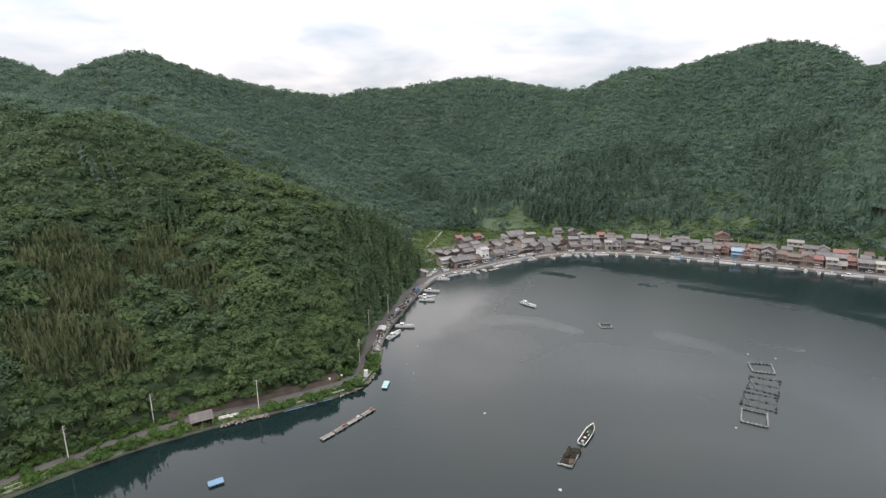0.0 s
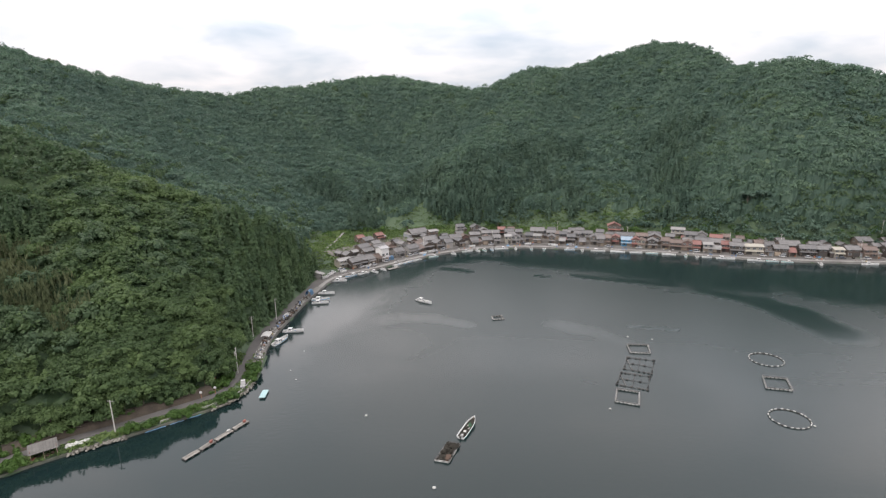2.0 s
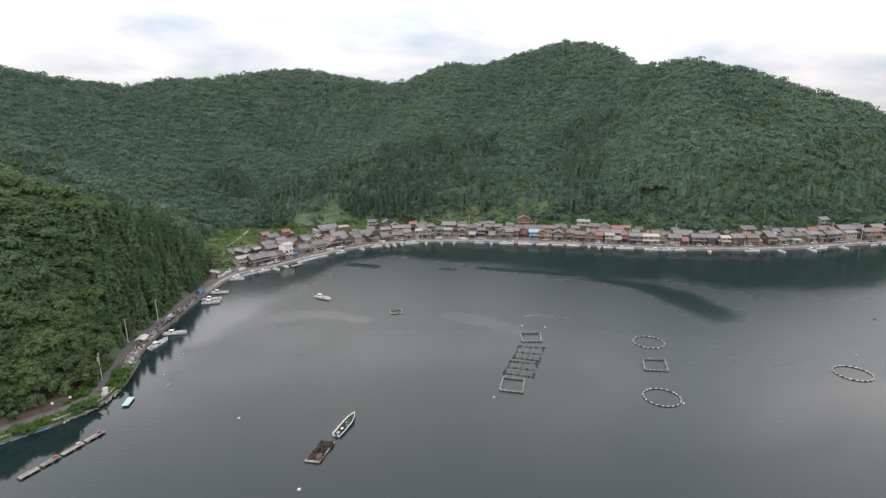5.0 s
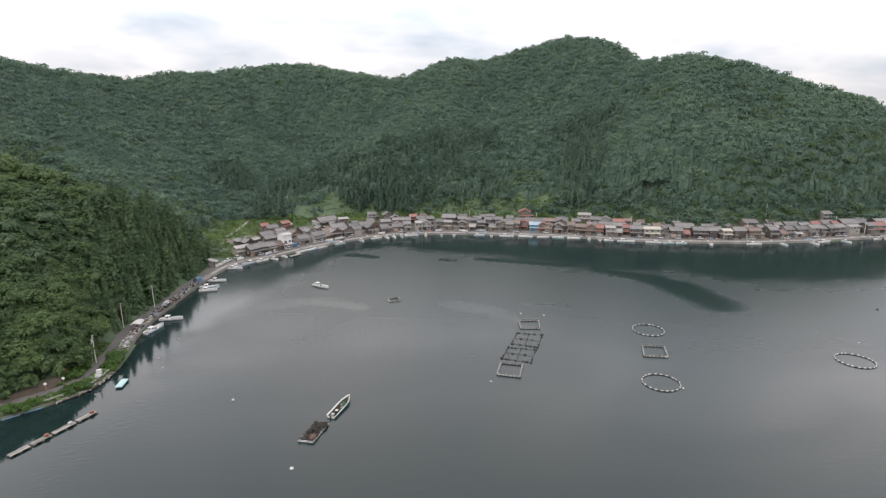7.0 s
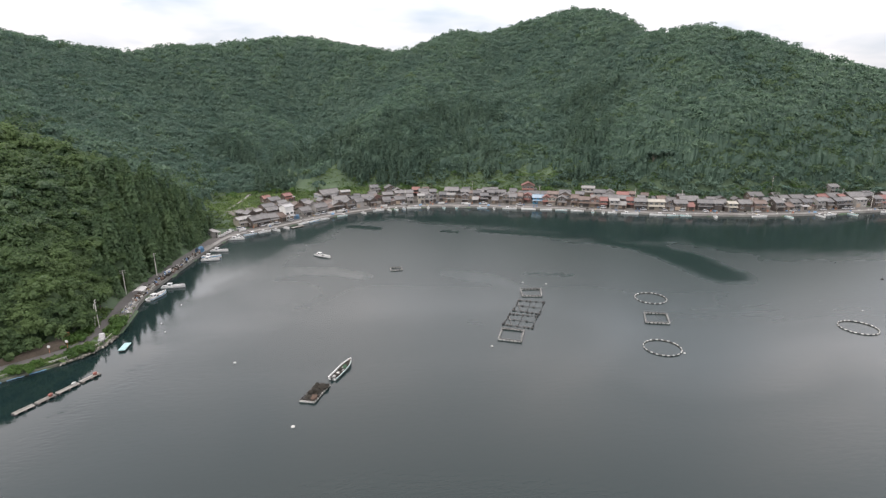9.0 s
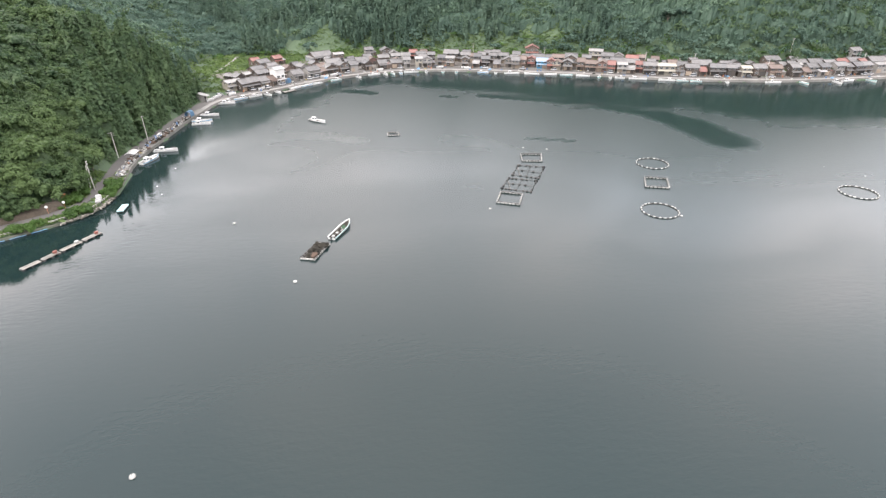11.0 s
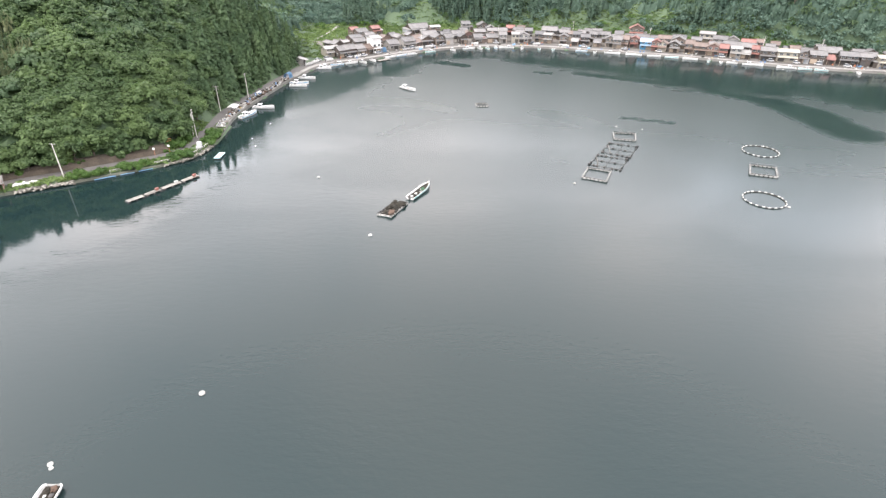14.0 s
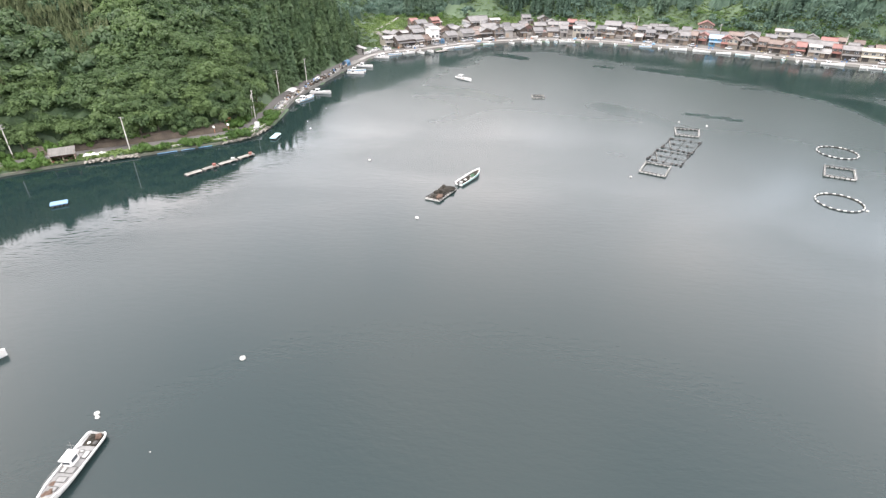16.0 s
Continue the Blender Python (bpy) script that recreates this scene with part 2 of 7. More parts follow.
ROOFS = {
    "g": ("grey tiled", ribbed("grey_roof_tiles", (0.060, 0.058, 0.058), (0.130, 0.126, 0.122), 0.55, 0.3)),
    "k": ("dark grey tiled", ribbed("dark_roof_tiles", (0.046, 0.046, 0.048), (0.105, 0.102, 0.100), 0.5, 0.3)),
    "b": ("brown metal", ribbed("brown_roof_sheet", (0.06, 0.0432, 0.036), (0.12, 0.09, 0.075), 0.55, 0.4)),
    "r": ("dull red metal", ribbed("dull_red_roof_sheet", (0.09, 0.039, 0.033), (0.162, 0.075, 0.063), 0.55, 0.4)),
    "R": ("bright red metal", ribbed("red_roof_sheet", (0.204, 0.027, 0.027), (0.288, 0.051, 0.048), 0.5, 0.4)),
    "o": ("orange brown tiled", ribbed("orange_roof_tiles", (0.102, 0.045, 0.0288), (0.18, 0.081, 0.054), 0.6, 0.3)),
    "w": ("pale grey sheet metal", ribbed("pale_roof_sheet", (0.115, 0.112, 0.106), (0.195, 0.190, 0.182), 0.5, 0.5)),
    "W": ("white sheet metal", ribbed("white_roof_sheet", (0.20, 0.20, 0.20), (0.28, 0.28, 0.277), 0.45, 0.5)),
    "c": ("cream sheet metal", ribbed("cream_roof_sheet", (0.198, 0.186, 0.153), (0.276, 0.261, 0.222), 0.5, 0.5)),
    "L": ("grey blue sheet metal", ribbed("blue_roof_sheet", (0.12, 0.168, 0.216), (0.192, 0.252, 0.3), 0.45, 0.4)),
}
WALLS = {
    "x": ("bright white plaster", surface("bright_white_plaster", (0.42, 0.42, 0.41), (0.55, 0.55, 0.54), 0.7, 0.5, 5.0, 0.1)),
    "d": ("dark weathered boards", surface("dark_boards", (0.026, 0.021, 0.019), (0.078, 0.064, 0.054), 0.8, 0.5, 6.0, 0.3, piece=0.3)),
    "b": ("brown wooden boards", surface("brown_boards", (0.050, 0.038, 0.031), (0.112, 0.087, 0.072), 0.8, 0.5, 6.0, 0.3, piece=0.3)),
    "w": ("off-white plaster", surface("white_plaster", (0.14, 0.134, 0.125), (0.24, 0.232, 0.22), 0.8, 0.5, 5.0, 0.1, piece=0.25)),
    "c": ("cream plaster", surface("cream_plaster", (0.17, 0.156, 0.128), (0.255, 0.238, 0.20), 0.8, 0.5, 5.0, 0.1, piece=0.2)),
    "t": ("tan boards", surface("tan_boards", (0.105, 0.092, 0.078), (0.185, 0.163, 0.14), 0.8, 0.5, 6.0, 0.2, piece=0.2)),
    "r": ("red brown boards", surface("red_boards", (0.082, 0.049, 0.042), (0.15, 0.088, 0.075), 0.75, 0.5, 6.0, 0.2, piece=0.2)),
    "l": ("bright blue sheet cladding", surface("blue_cladding", (0.0198, 0.132, 0.251), (0.033, 0.185, 0.317), 0.5, 0.5, 6.0)),
    "g": ("grey sheet cladding", surface("grey_cladding", (0.172, 0.185, 0.198), (0.29, 0.304, 0.317), 0.6, 0.5, 6.0)),
}
PANE = glass("window_glass", (0.035, 0.042, 0.048))
FRAME = surface("window_frame_metal", (0.22, 0.215, 0.20), (0.42, 0.41, 0.39), 0.5, 2.0, 14.0, piece=0.5)
TIMBER = surface("old_timber", (0.16, 0.125, 0.09), (0.33, 0.27, 0.21), 0.8, 1.0, 9.0, 0.3)
GREYWOOD = surface("bleached_planks", (0.095, 0.088, 0.078), (0.20, 0.188, 0.17), 0.8, 1.2, 9.0, 0.3, piece=0.4)
DARKDOOR = surface("dark_doorway", (0.02, 0.02, 0.02), (0.06, 0.055, 0.05), 0.8, 1.0, 6.0)
HULL = surface("white_gelcoat", (0.40, 0.405, 0.40), (0.54, 0.54, 0.53), 0.4, 0.7, 6.0)
FLUSHDECK = surface("pale_flush_deck", (0.085, 0.087, 0.085), (0.165, 0.165, 0.16), 0.6, 0.9, 8.0)
DECK = surface("worn_deck", (0.15, 0.155, 0.15), (0.32, 0.32, 0.31), 0.6, 0.9, 8.0)
STRIPE_BLUE = surface("blue_hull_paint", (0.05, 0.20, 0.36), (0.10, 0.32, 0.50), 0.45, 0.8, 8.0)
STRIPE_TEAL = surface("teal_hull_paint", (0.06, 0.26, 0.27), (0.14, 0.40, 0.40), 0.45, 0.8, 8.0)
FOAM = surface("white_foam_float", (0.22, 0.22, 0.207), (0.41, 0.41, 0.39), 0.7, 1.5, 9.0, 0.2, piece=0.3)
PIPE = surface("grey_galvanised_pipe", (0.09, 0.089, 0.085), (0.19, 0.187, 0.18), 0.55, 1.0, 8.0, 0.0, 0.2)
BLACKFLOAT = surface("black_float", (0.02, 0.02, 0.021), (0.06, 0.058, 0.055), 0.7, 1.5, 9.0, piece=0.4, spec=0.15)
NET = surface("dark_wet_net", (0.010, 0.0098, 0.0085), (0.036, 0.033, 0.027), 0.9, 1.6, 12.0, 0.8, spec=0.1)
BROWNNET = surface("brown_net", (0.045, 0.032, 0.025), (0.10, 0.07, 0.055), 0.9, 1.6, 12.0, 0.8, spec=0.1)
GREENNET = surface("green_net", (0.018, 0.045, 0.028), (0.05, 0.10, 0.06), 0.9, 1.6, 12.0, 0.8, spec=0.1)
RUST = surface("red_rusty_metal", (0.12, 0.04, 0.03), (0.24, 0.085, 0.065), 0.7, 1.5, 9.0, 0.2)
TARP = surface("blue_tarpaulin", (0.06, 0.15, 0.26), (0.11, 0.22, 0.34), 0.5, 0.6, 5.0, 0.4)
PALEBLUE = surface("pale_blue_paint", (0.075, 0.15, 0.235), (0.125, 0.215, 0.31), 0.5, 0.8, 6.0, 0.1)
CYAN = surface("pale_cyan_paint", (0.18, 0.29, 0.30), (0.27, 0.38, 0.38), 0.5, 0.8, 6.0, 0.1)
WHITE = surface("white_paint", (0.42, 0.42, 0.41), (0.56, 0.56, 0.55), 0.5, 0.8, 7.0, piece=0.15)
RAILWHITE = surface("white_rail", (0.24, 0.237, 0.22), (0.38, 0.372, 0.35), 0.6, 0.8, 7.0)
STONE = surface("pale_rubble", (0.08, 0.075, 0.062), (0.20, 0.19, 0.165), 0.85, 1.2, 8.0, 0.3, piece=0.6)
BAG = surface("white_sacks", (0.32, 0.325, 0.30), (0.46, 0.465, 0.43), 0.7, 1.2, 8.0, 0.2, piece=0.2)
CARPAINT = surface("white_car_paint", (0.34, 0.34, 0.34), (0.44, 0.44, 0.44), 0.25, 0.5, 6.0)
SILVERPAINT = surface("silver_car_paint", (0.34, 0.35, 0.36), (0.46, 0.47, 0.48), 0.3, 0.5, 6.0, 0.0, 0.4)
DARKPAINT = surface("dark_car_paint", (0.03, 0.033, 0.04), (0.06, 0.063, 0.07), 0.3, 0.5, 6.0)
RUBBER = surface("tyre_rubber", (0.018, 0.018, 0.018), (0.04, 0.04, 0.04), 0.85, 2.0, 12.0)
LAMP = surface("headlight_glass", (0.6, 0.6, 0.58), (0.75, 0.75, 0.72), 0.1, 2.0, 8.0)
POLE = surface("concrete_pole", (0.30, 0.29, 0.27), (0.46, 0.45, 0.42), 0.8, 0.8, 7.0)
DARKMETAL = surface("dark_metal", (0.03, 0.03, 0.03), (0.08, 0.078, 0.075), 0.7, 1.0, 8.0, spec=0.15)
EARTH = surface("bare_bank", (0.030, 0.025, 0.018), (0.075, 0.060, 0.045), 0.95, 0.35, 3.0, 0.5, space="World")
ROADTOP = surface("worn_road", (0.05, 0.047, 0.044), (0.095, 0.09, 0.084), 0.9, 0.2, 4.0, 0.15, space="World")
APRON = surface("pale_quay_concrete", (0.10, 0.096, 0.088), (0.20, 0.193, 0.18), 0.85, 0.18, 2.5, 0.15, space="World")
YELLOW = surface("yellow_plastic", (0.25, 0.19, 0.06), (0.36, 0.29, 0.12), 0.5, 1.0, 8.0)
ORANGE = surface("orange_plastic", (0.26, 0.09, 0.04), (0.36, 0.15, 0.08), 0.5, 1.0, 8.0)
BLUEPLASTIC = surface("blue_plastic", (0.04, 0.09, 0.19), (0.09, 0.16, 0.28), 0.45, 1.0, 8.0)
EARTHYARD = surface("trodden_yard", (0.05, 0.046, 0.04), (0.115, 0.105, 0.092), 0.95, 0.15, 2.0, 0.2, space="World")

SHEDROOF = ribbed("weathered_grey_sheet", (0.055, 0.053, 0.049), (0.115, 0.11, 0.102), 0.8, 0.5)
# ---------------------------------------------------------------- lie of the land
# shore of the bay, followed from the far end round to the near one
SHORE = [(900, 60), (620, 190), (470, 226), (364, 238), (324, 240), (288, 244), (258, 253), (229, 264.4), (202, 280), (183, 292), (165, 300), (136, 313),
         (106, 324), (78, 324.5), (51, 314.5), (28, 299), (12, 286.5), (1, 281), (-7, 272), (-11.4, 255), (-15, 243), (-18, 229),
         (-22, 210), (-24.5, 193), (-23.8, 181), (-23.3, 168), (-25.2, 158.5), (-28, 152.5), (-42, 144), (-53, 138), (-66, 131.5),
         (-79, 123), (-87, 116), (-95, 108.5), (-104, 99), (-122, 76), (-150, 30), (-230, -60), (-400, -240)]
# shelf between the water and the slope: x, y, width
SHELF = [(900, 60, 30), (364, 238, 22), (288, 244, 24), (258, 253, 30), (229, 264, 44), (165, 300, 56), (106, 320, 56), (60, 318, 72), (20, 292, 84),
         (6, 283, 46), (0, 280, 24), (-6, 273, 10), (-12, 255, 8), (-20, 215, 8), (-23, 185, 8), (-23.5, 172, 10), (-28, 152, 10), (-53, 138, 9), (-79, 123, 10), (-104, 99, 11), (-400, -240, 14)]


def along(px, py, line):
    """Distance to a line of nodes, the mean of what the nodes carry, and the side."""
    best = np.full(px.shape, 1e9)
    side = np.zeros(px.shape)
    carry = np.zeros(px.shape)
    for a, b in zip(line, line[1:]):
        ex, ey = b[0] - a[0], b[1] - a[1]
        k = np.clip(((px - a[0]) * ex + (py - a[1]) * ey) / (ex * ex + ey * ey), 0, 1)
        dx, dy = px - a[0] - k * ex, py - a[1] - k * ey
        d = np.hypot(dx, dy)
        cross = ex * (py - a[1]) - ey * (px - a[0])
        near = d < best
        best = np.where(near, d, best)
        side = np.where(near, np.sign(cross), side)
        if len(a) > 2:
            carry = np.where(near, a[2] + k * (b[2] - a[2]), carry)
    return best, carry, side


def on_land(px, py):
    """Even-odd test against the land side of the shore."""
    ring = list(SHORE) + [(-3000, -1500), (-3000, 4000), (4000, 4000), (4000, 0)]
    odd = np.zeros(px.shape, bool)
    for a, b in zip(ring, ring[1:] + ring[:1]):
        if a[1] == b[1]:
            continue
        cross = (a[1] > py) != (b[1] > py)
        odd ^= cross & (px < a[0] + (py - a[1]) * (b[0] - a[0]) / (b[1] - a[1]))
    return odd


def shore_distance(px, py):
    """Metres inland of the water's edge (minus: out on the water)."""
    d, _, _ = along(px, py, SHORE)
    return np.where(on_land(px, py), d, -d)


def ridge_height(px, py, ridges):
    rise = np.zeros(px.shape)
    for slope, round_off, nodes in ridges:
        best = np.full(px.shape, -1e3)
        for a, b in zip(nodes, nodes[1:]):
            ex, ey = b[0] - a[0], b[1] - a[1]
            k = np.clip(((px - a[0]) * ex + (py - a[1]) * ey) / (ex * ex + ey * ey), 0, 1)
            d = np.hypot(px - a[0] - k * ex, py - a[1] - k * ey)
            best = np.maximum(best, a[2] + k * (b[2] - a[2]) - slope * (np.sqrt(d * d + round_off ** 2) - round_off))
        rise += np.exp(best / 7.0)
    return 7.0 * np.log(rise + 1e-9)


def land(px, py, ridges):
    """Height of the bare ground."""
    d = shore_distance(px, py)
    _, width, _ = along(px, py, SHELF)
    foot = 1.1 + 0.045 * np.clip(d, 0, width) + 1.15 * np.clip(d - width, 0, None)
    hill = ridge_height(px, py, ridges)
    k = 4.0
    up = -k * np.log(np.exp(-np.clip(hill, -40, 300) / k) + np.exp(-foot / k)) 
    up = np.where(d < width + 1, np.minimum(foot, np.maximum(up, foot - 0.4)), np.maximum(up, 1.1 + 0.045 * width))
    return np.where(d > 0, up, np.maximum(-14, -0.6 + 0.6 * d))


# ridges and spurs: fall of the flanks, rounding of the top, nodes (x, y, height)
RIDGES = [
    (0.80, 22, [(-520, 640, 92), (-400, 560, 96), (-310, 505, 108), (-284, 484, 131), (-262, 484, 133), (-244, 508, 126), (-188, 559, 112), (-127, 593, 103), (-82, 610, 107), (-9, 638, 120), (41, 661, 126), (99, 604, 112), (127, 579, 104), (197, 588, 122), (236, 604, 127), (281, 587, 139), (319, 566, 149), (338, 530, 143), (340, 474, 115), (368, 424, 118), (385, 400, 111), (400, 365, 90), (430, 340, 84), (445, 320, 58), (520, 270, 30), (650, 220, 60)]),
    (0.45, 15, [(-262, 484, 126), (-183, 528, 96), (-98, 515, 62), (-20, 480, 33), (20, 440, 18)]),
    (0.55, 12, [(-82, 610, 104), (-12, 530, 54), (40, 475, 30)]),
    (0.57, 12, [(197, 588, 125), (158, 530, 90), (130, 490, 70), (108, 458, 56), (75, 410, 24)]),
    (0.52, 12, [(312, 562, 136), (262, 500, 88), (222, 430, 46), (190, 370, 13)]),
    (0.60, 14, [(350, 445, 100), (334, 372, 84), (318, 328, 66), (302, 288, 40), (290, 266, 14)]),
    (0.59, 14, [(400, 365, 94), (385, 320, 68), (372, 285, 35)]),
    (0.62, 14, [(-262, 484, 124), (-225, 425, 104), (-194, 391, 88), (-150, 378, 65), (-110, 370, 46), (-72, 360, 26)]),
    # the headland: its crest down to the lane, the rounded nose in front of it, and the hill behind the hut
    (0.58, 9, [(-400, 420, 112), (-270, 350, 92), (-190, 312, 79), (-137, 282, 65), (-98, 268, 49.5), (-77, 267, 40.5), (-60, 274, 32), (-45, 286, 25), (-31, 283, 15), (-22, 281, 5)]),
    (0.62, 9, [(-112, 258, 50), (-97, 234, 43), (-80, 208, 33), (-66, 190, 25.5), (-48, 180, 9)]),
    (0.66, 10, [(-190, 312, 80), (-176, 262, 80), (-168, 225, 64), (-150, 185, 45), (-140, 150, 33), (-132, 118, 18)]),
    (0.64, 14, [(-270, 370, 82), (-250, 270, 84), (-195, 190, 62), (-160, 148, 45), (-136, 118, 26)]),
    (0.50, 30, [(-900, 700, 130), (-640, 790, 170), (-560, 830, 138), (-480, 860, 112), (-200, 950, 100)]),
]


def chaikin(line, times=2):
    for _ in range(times):
        out = [line[0]]
        for a, b in zip(line, line[1:]):
            out += [tuple(p + 0.25 * (q - p) for p, q in zip(a, b)), tuple(p + 0.75 * (q - p) for p, q in zip(a, b))]
        line = out + [line[-1]]
    return line


SHORE = chaikin(SHORE)


def height(x, y):
    return float(land(np.array([x], float), np.array([y], float), RIDGES)[0])


def mesh_object(name, verts, faces, material, parent=None, smooth=False):
    me = bpy.data.meshes.new(name)
    verts = np.asarray(verts, np.float32)
    n = len(faces[0])
    flat = np.asarray(faces, np.int32)
    me.vertices.add(len(verts))
    me.vertices.foreach_set("co", verts.ravel())
    me.loops.add(flat.size)
    me.loops.foreach_set("vertex_index", flat.ravel())
    me.polygons.add(len(flat))
    me.polygons.foreach_set("loop_start", np.arange(0, flat.size, n, dtype=np.int32))
    me.polygons.foreach_set("use_smooth", np.full(len(flat), smooth))
    me.update(calc_edges=True)
    me.materials.append(material)
    ob = new(name, me)
    if parent:
        ob.parent = parent
    return ob


def ground_sheet():
    def axis(lo, hi, step, far):
        fine = np.arange(lo, hi + step, step)
        grow = np.concatenate([np.arange(16, 480, 16), [540, 640, 800, 1300, far]]).astype(float)
        return np.concatenate([lo - grow[::-1], fine, fine[-1] + grow])
    xs, ys = axis(-340, 480, 4.0, 2200), axis(60, 660, 4.0, 2200)
    gx, gy = np.meshgrid(xs, ys)
    gz = land(gx, gy, RIDGES)
    d = shore_distance(gx, gy)
    rough = np.array([noise.noise((x * 0.05, y * 0.05, 0.0)) for x, y in zip(gx.ravel(), gy.ravel())]).reshape(gx.shape)
    gz = gz + np.where(d > 70, 2.0, 0.0) * rough
    gz = np.where((d > 0) & (d < 9), np.minimum(gz, 0.75), gz)
    w, h = len(xs), len(ys)
    i = (np.arange(h - 1)[:, None] * w + np.arange(w - 1)[None, :]).ravel()
    ob = mesh_object("ground", np.stack([gx.ravel(), gy.ravel(), gz.ravel()], 1), np.stack([i, i + 1, i + w + 1, i + w], 1), SOIL, smooth=True)
    return tagged(ob, "wooded hillside ground round the bay, earth and leaf litter", "ground", kind="structure")


ground_sheet()


# still water in the lee of the headland and of the far hill (along the shore, reach), and a few drifting tongues (from, to, half width)
LEE = [(1250, 54), (1150, 50), (1128, 46), (1112, 38), (1098, 25), (1080, 12), (1055, 18), (1040, 24), (1022, 33), (990, 39), (965, 37), (946, 36), (915, 23), (880, 26), (850, 42), (800, 52), (760, 67), (725, 72), (711, 58), (690, 78), (640, 76), (560, 74), (0, 74)]
FAINT = [(-4, 203, 10, 211, 11), (10, 211, 25, 214, 11), (25, 214, 40, 210, 10), (40, 210, 50, 201, 8), (84, 196, 96, 186, 9), (96, 186, 104, 172, 7)]     # half-calm lanes
TONGUES = [(166, 222, 180, 205, 7), (180, 205, 184, 190, 11), (184, 190, 184, 166, 13), (118, 258, 136, 246, 4), (136, 246, 158, 234, 5), (53, 286, 66, 277, 4.5),
           (112, 188, 128, 181, 2.5), (98, 262, 104, 258, 2.5)]


def water_sheet():
    def axis(lo, hi, step):
        grow = np.array([30, 90, 200, 400, 800, 1600, 3500], float)
        fine = np.arange(lo, hi + step, step)
        return np.concatenate([lo - grow[::-1], fine, fine[-1] + grow])
    xs, ys = axis(-130, 420, 3.0), axis(-20, 335, 3.0)
    gx, gy = np.meshgrid(xs, ys)
    px, py = gx.ravel(), gy.ravel()
    d = -shore_distance(px, py)
    run = np.zeros(px.shape)
    best = np.full(px.shape, 1e9)
    xy = np.array(SHORE)
    length = np.concatenate([[0], np.cumsum(np.hypot(*np.diff(xy, axis=0).T))])
    for (x, y), s in zip(xy, length):
        far = np.hypot(px - x, py - y)
        run = np.where(far < best, s, run)
        best = np.minimum(best, far)
    lee = np.array(sorted(LEE))
    reach = np.interp(run, lee[:, 0], lee[:, 1])
    breeze = np.clip((d - reach) / (0.30 * reach + 6) * 0.5 + 0.5, 0, 1)
    for x0, y0, x1, y1, r in TONGUES:
        off, _, _ = along(px, py, [(x0, y0), (x1, y1)])
        breeze = np.minimum(breeze, np.clip(0.15 + 0.6 * (off / r) ** 2, 0.15, 1))
    for x0, y0, x1, y1, r in FAINT:
        off, _, _ = along(px, py, [(x0, y0), (x1, y1)])
        breeze = np.minimum(breeze, np.clip(0.44 + 0.5 * (off / r) ** 2, 0.44, 1))
    chop = np.clip((py + 0.35 * px - 130) / 110, 0, 1)
    w, h = len(xs), len(ys)
    i = (np.arange(h - 1)[:, None] * w + np.arange(w - 1)[None, :]).ravel()
    ob = mesh_object("water", np.stack([px, py, np.zeros(px.shape)], 1), np.stack([i, i + 1, i + w + 1, i + w], 1), WATER, smooth=True)
    ob.data.attributes.new("breeze", "FLOAT", "POINT").data.foreach_set("value", breeze.astype(np.float32))
    ob.data.attributes.new("chop", "FLOAT", "POINT").data.foreach_set("value", (chop * chop * (3 - 2 * chop)).astype(np.float32))
    return tagged(ob, "grey green sheltered bay water with calm and ruffled patches", "water", kind="structure")


water_sheet()

# ---------------------------------------------------------------- woods
def ico():
    bm = bmesh.new()
    bmesh.ops.create_icosphere(bm, subdivisions=1, radius=1)
    v = np.array([x.co[:] for x in bm.verts])
    f = np.array([[a.index for a in x.verts] for x in bm.faces])
    bm.free()
    return v, f


ICO_V, ICO_F = ico()


def sprays(rng, centres, outward, size, lean=0.5, stretch=1.35):
    """Leaf sprays: small bent kites, one at each centre, facing roughly outward. Returns corner points (n, 4, 3)."""
    n = len(centres)
    nrm = outward + rng.normal(0, lean, (n, 3))
    nrm /= np.linalg.norm(nrm, axis=1, keepdims=True) + 1e-9
    side = np.cross(nrm, rng.normal(0, 1, (n, 3)))
    side /= np.linalg.norm(side, axis=1, keepdims=True) + 1e-9
    up = np.cross(nrm, side)
    s = size * rng.uniform(0.65, 1.35, (n, 1))
    fold = nrm * s * rng.uniform(-0.25, 0.25, (n, 1))
    return np.stack([centres - up * s * stretch / 2, centres + side * s * 0.5 + fold, centres + up * s * stretch / 2, centres - side * s * 0.5 + fold], 1)


def broadleaf(rng, lobes, per_lobe, leaf, wide=1.0, core=0.8, flat=0.68, droop=0.14, up=0.5):
    """Crown of a broadleaf tree about 7 m across over its foot: a broad uneven dome of leaf sprays, and the cores of its lobes."""
    quads, tris = [], []
    for i in range(lobes):
        a, r = i * 2.4 + rng.uniform(-0.5, 0.5), 3.1 * math.sqrt((i + 0.25) / lobes) + rng.uniform(-0.4, 0.4)
        rad = wide * rng.uniform(0.85, 1.4) * math.sqrt(9 / max(5, lobes))
        c = np.array([math.cos(a) * r, math.sin(a) * r, 6.2 - droop * r * r + rng.uniform(-0.55, 0.55)])
        if core:
            tris.append(ICO_V * rad * np.array([core, core, core * flat]) * rng.uniform(0.7, 1.12, (len(ICO_V), 1)) + c)
        d = rng.normal(0, 1, (per_lobe, 3))
        d[:, 2] = d[:, 2] * 0.7 + 0.55
        d /= np.linalg.norm(d, axis=1, keepdims=True)
        shell = rng.uniform(0.72, 1.18, (per_lobe, 1))
        quads.append(sprays(rng, c + d * rad * np.array([1, 1, flat]) * shell, d * 0.7 + np.array([0, 0, up]), leaf, 0.42))
    return np.concatenate(quads), tris


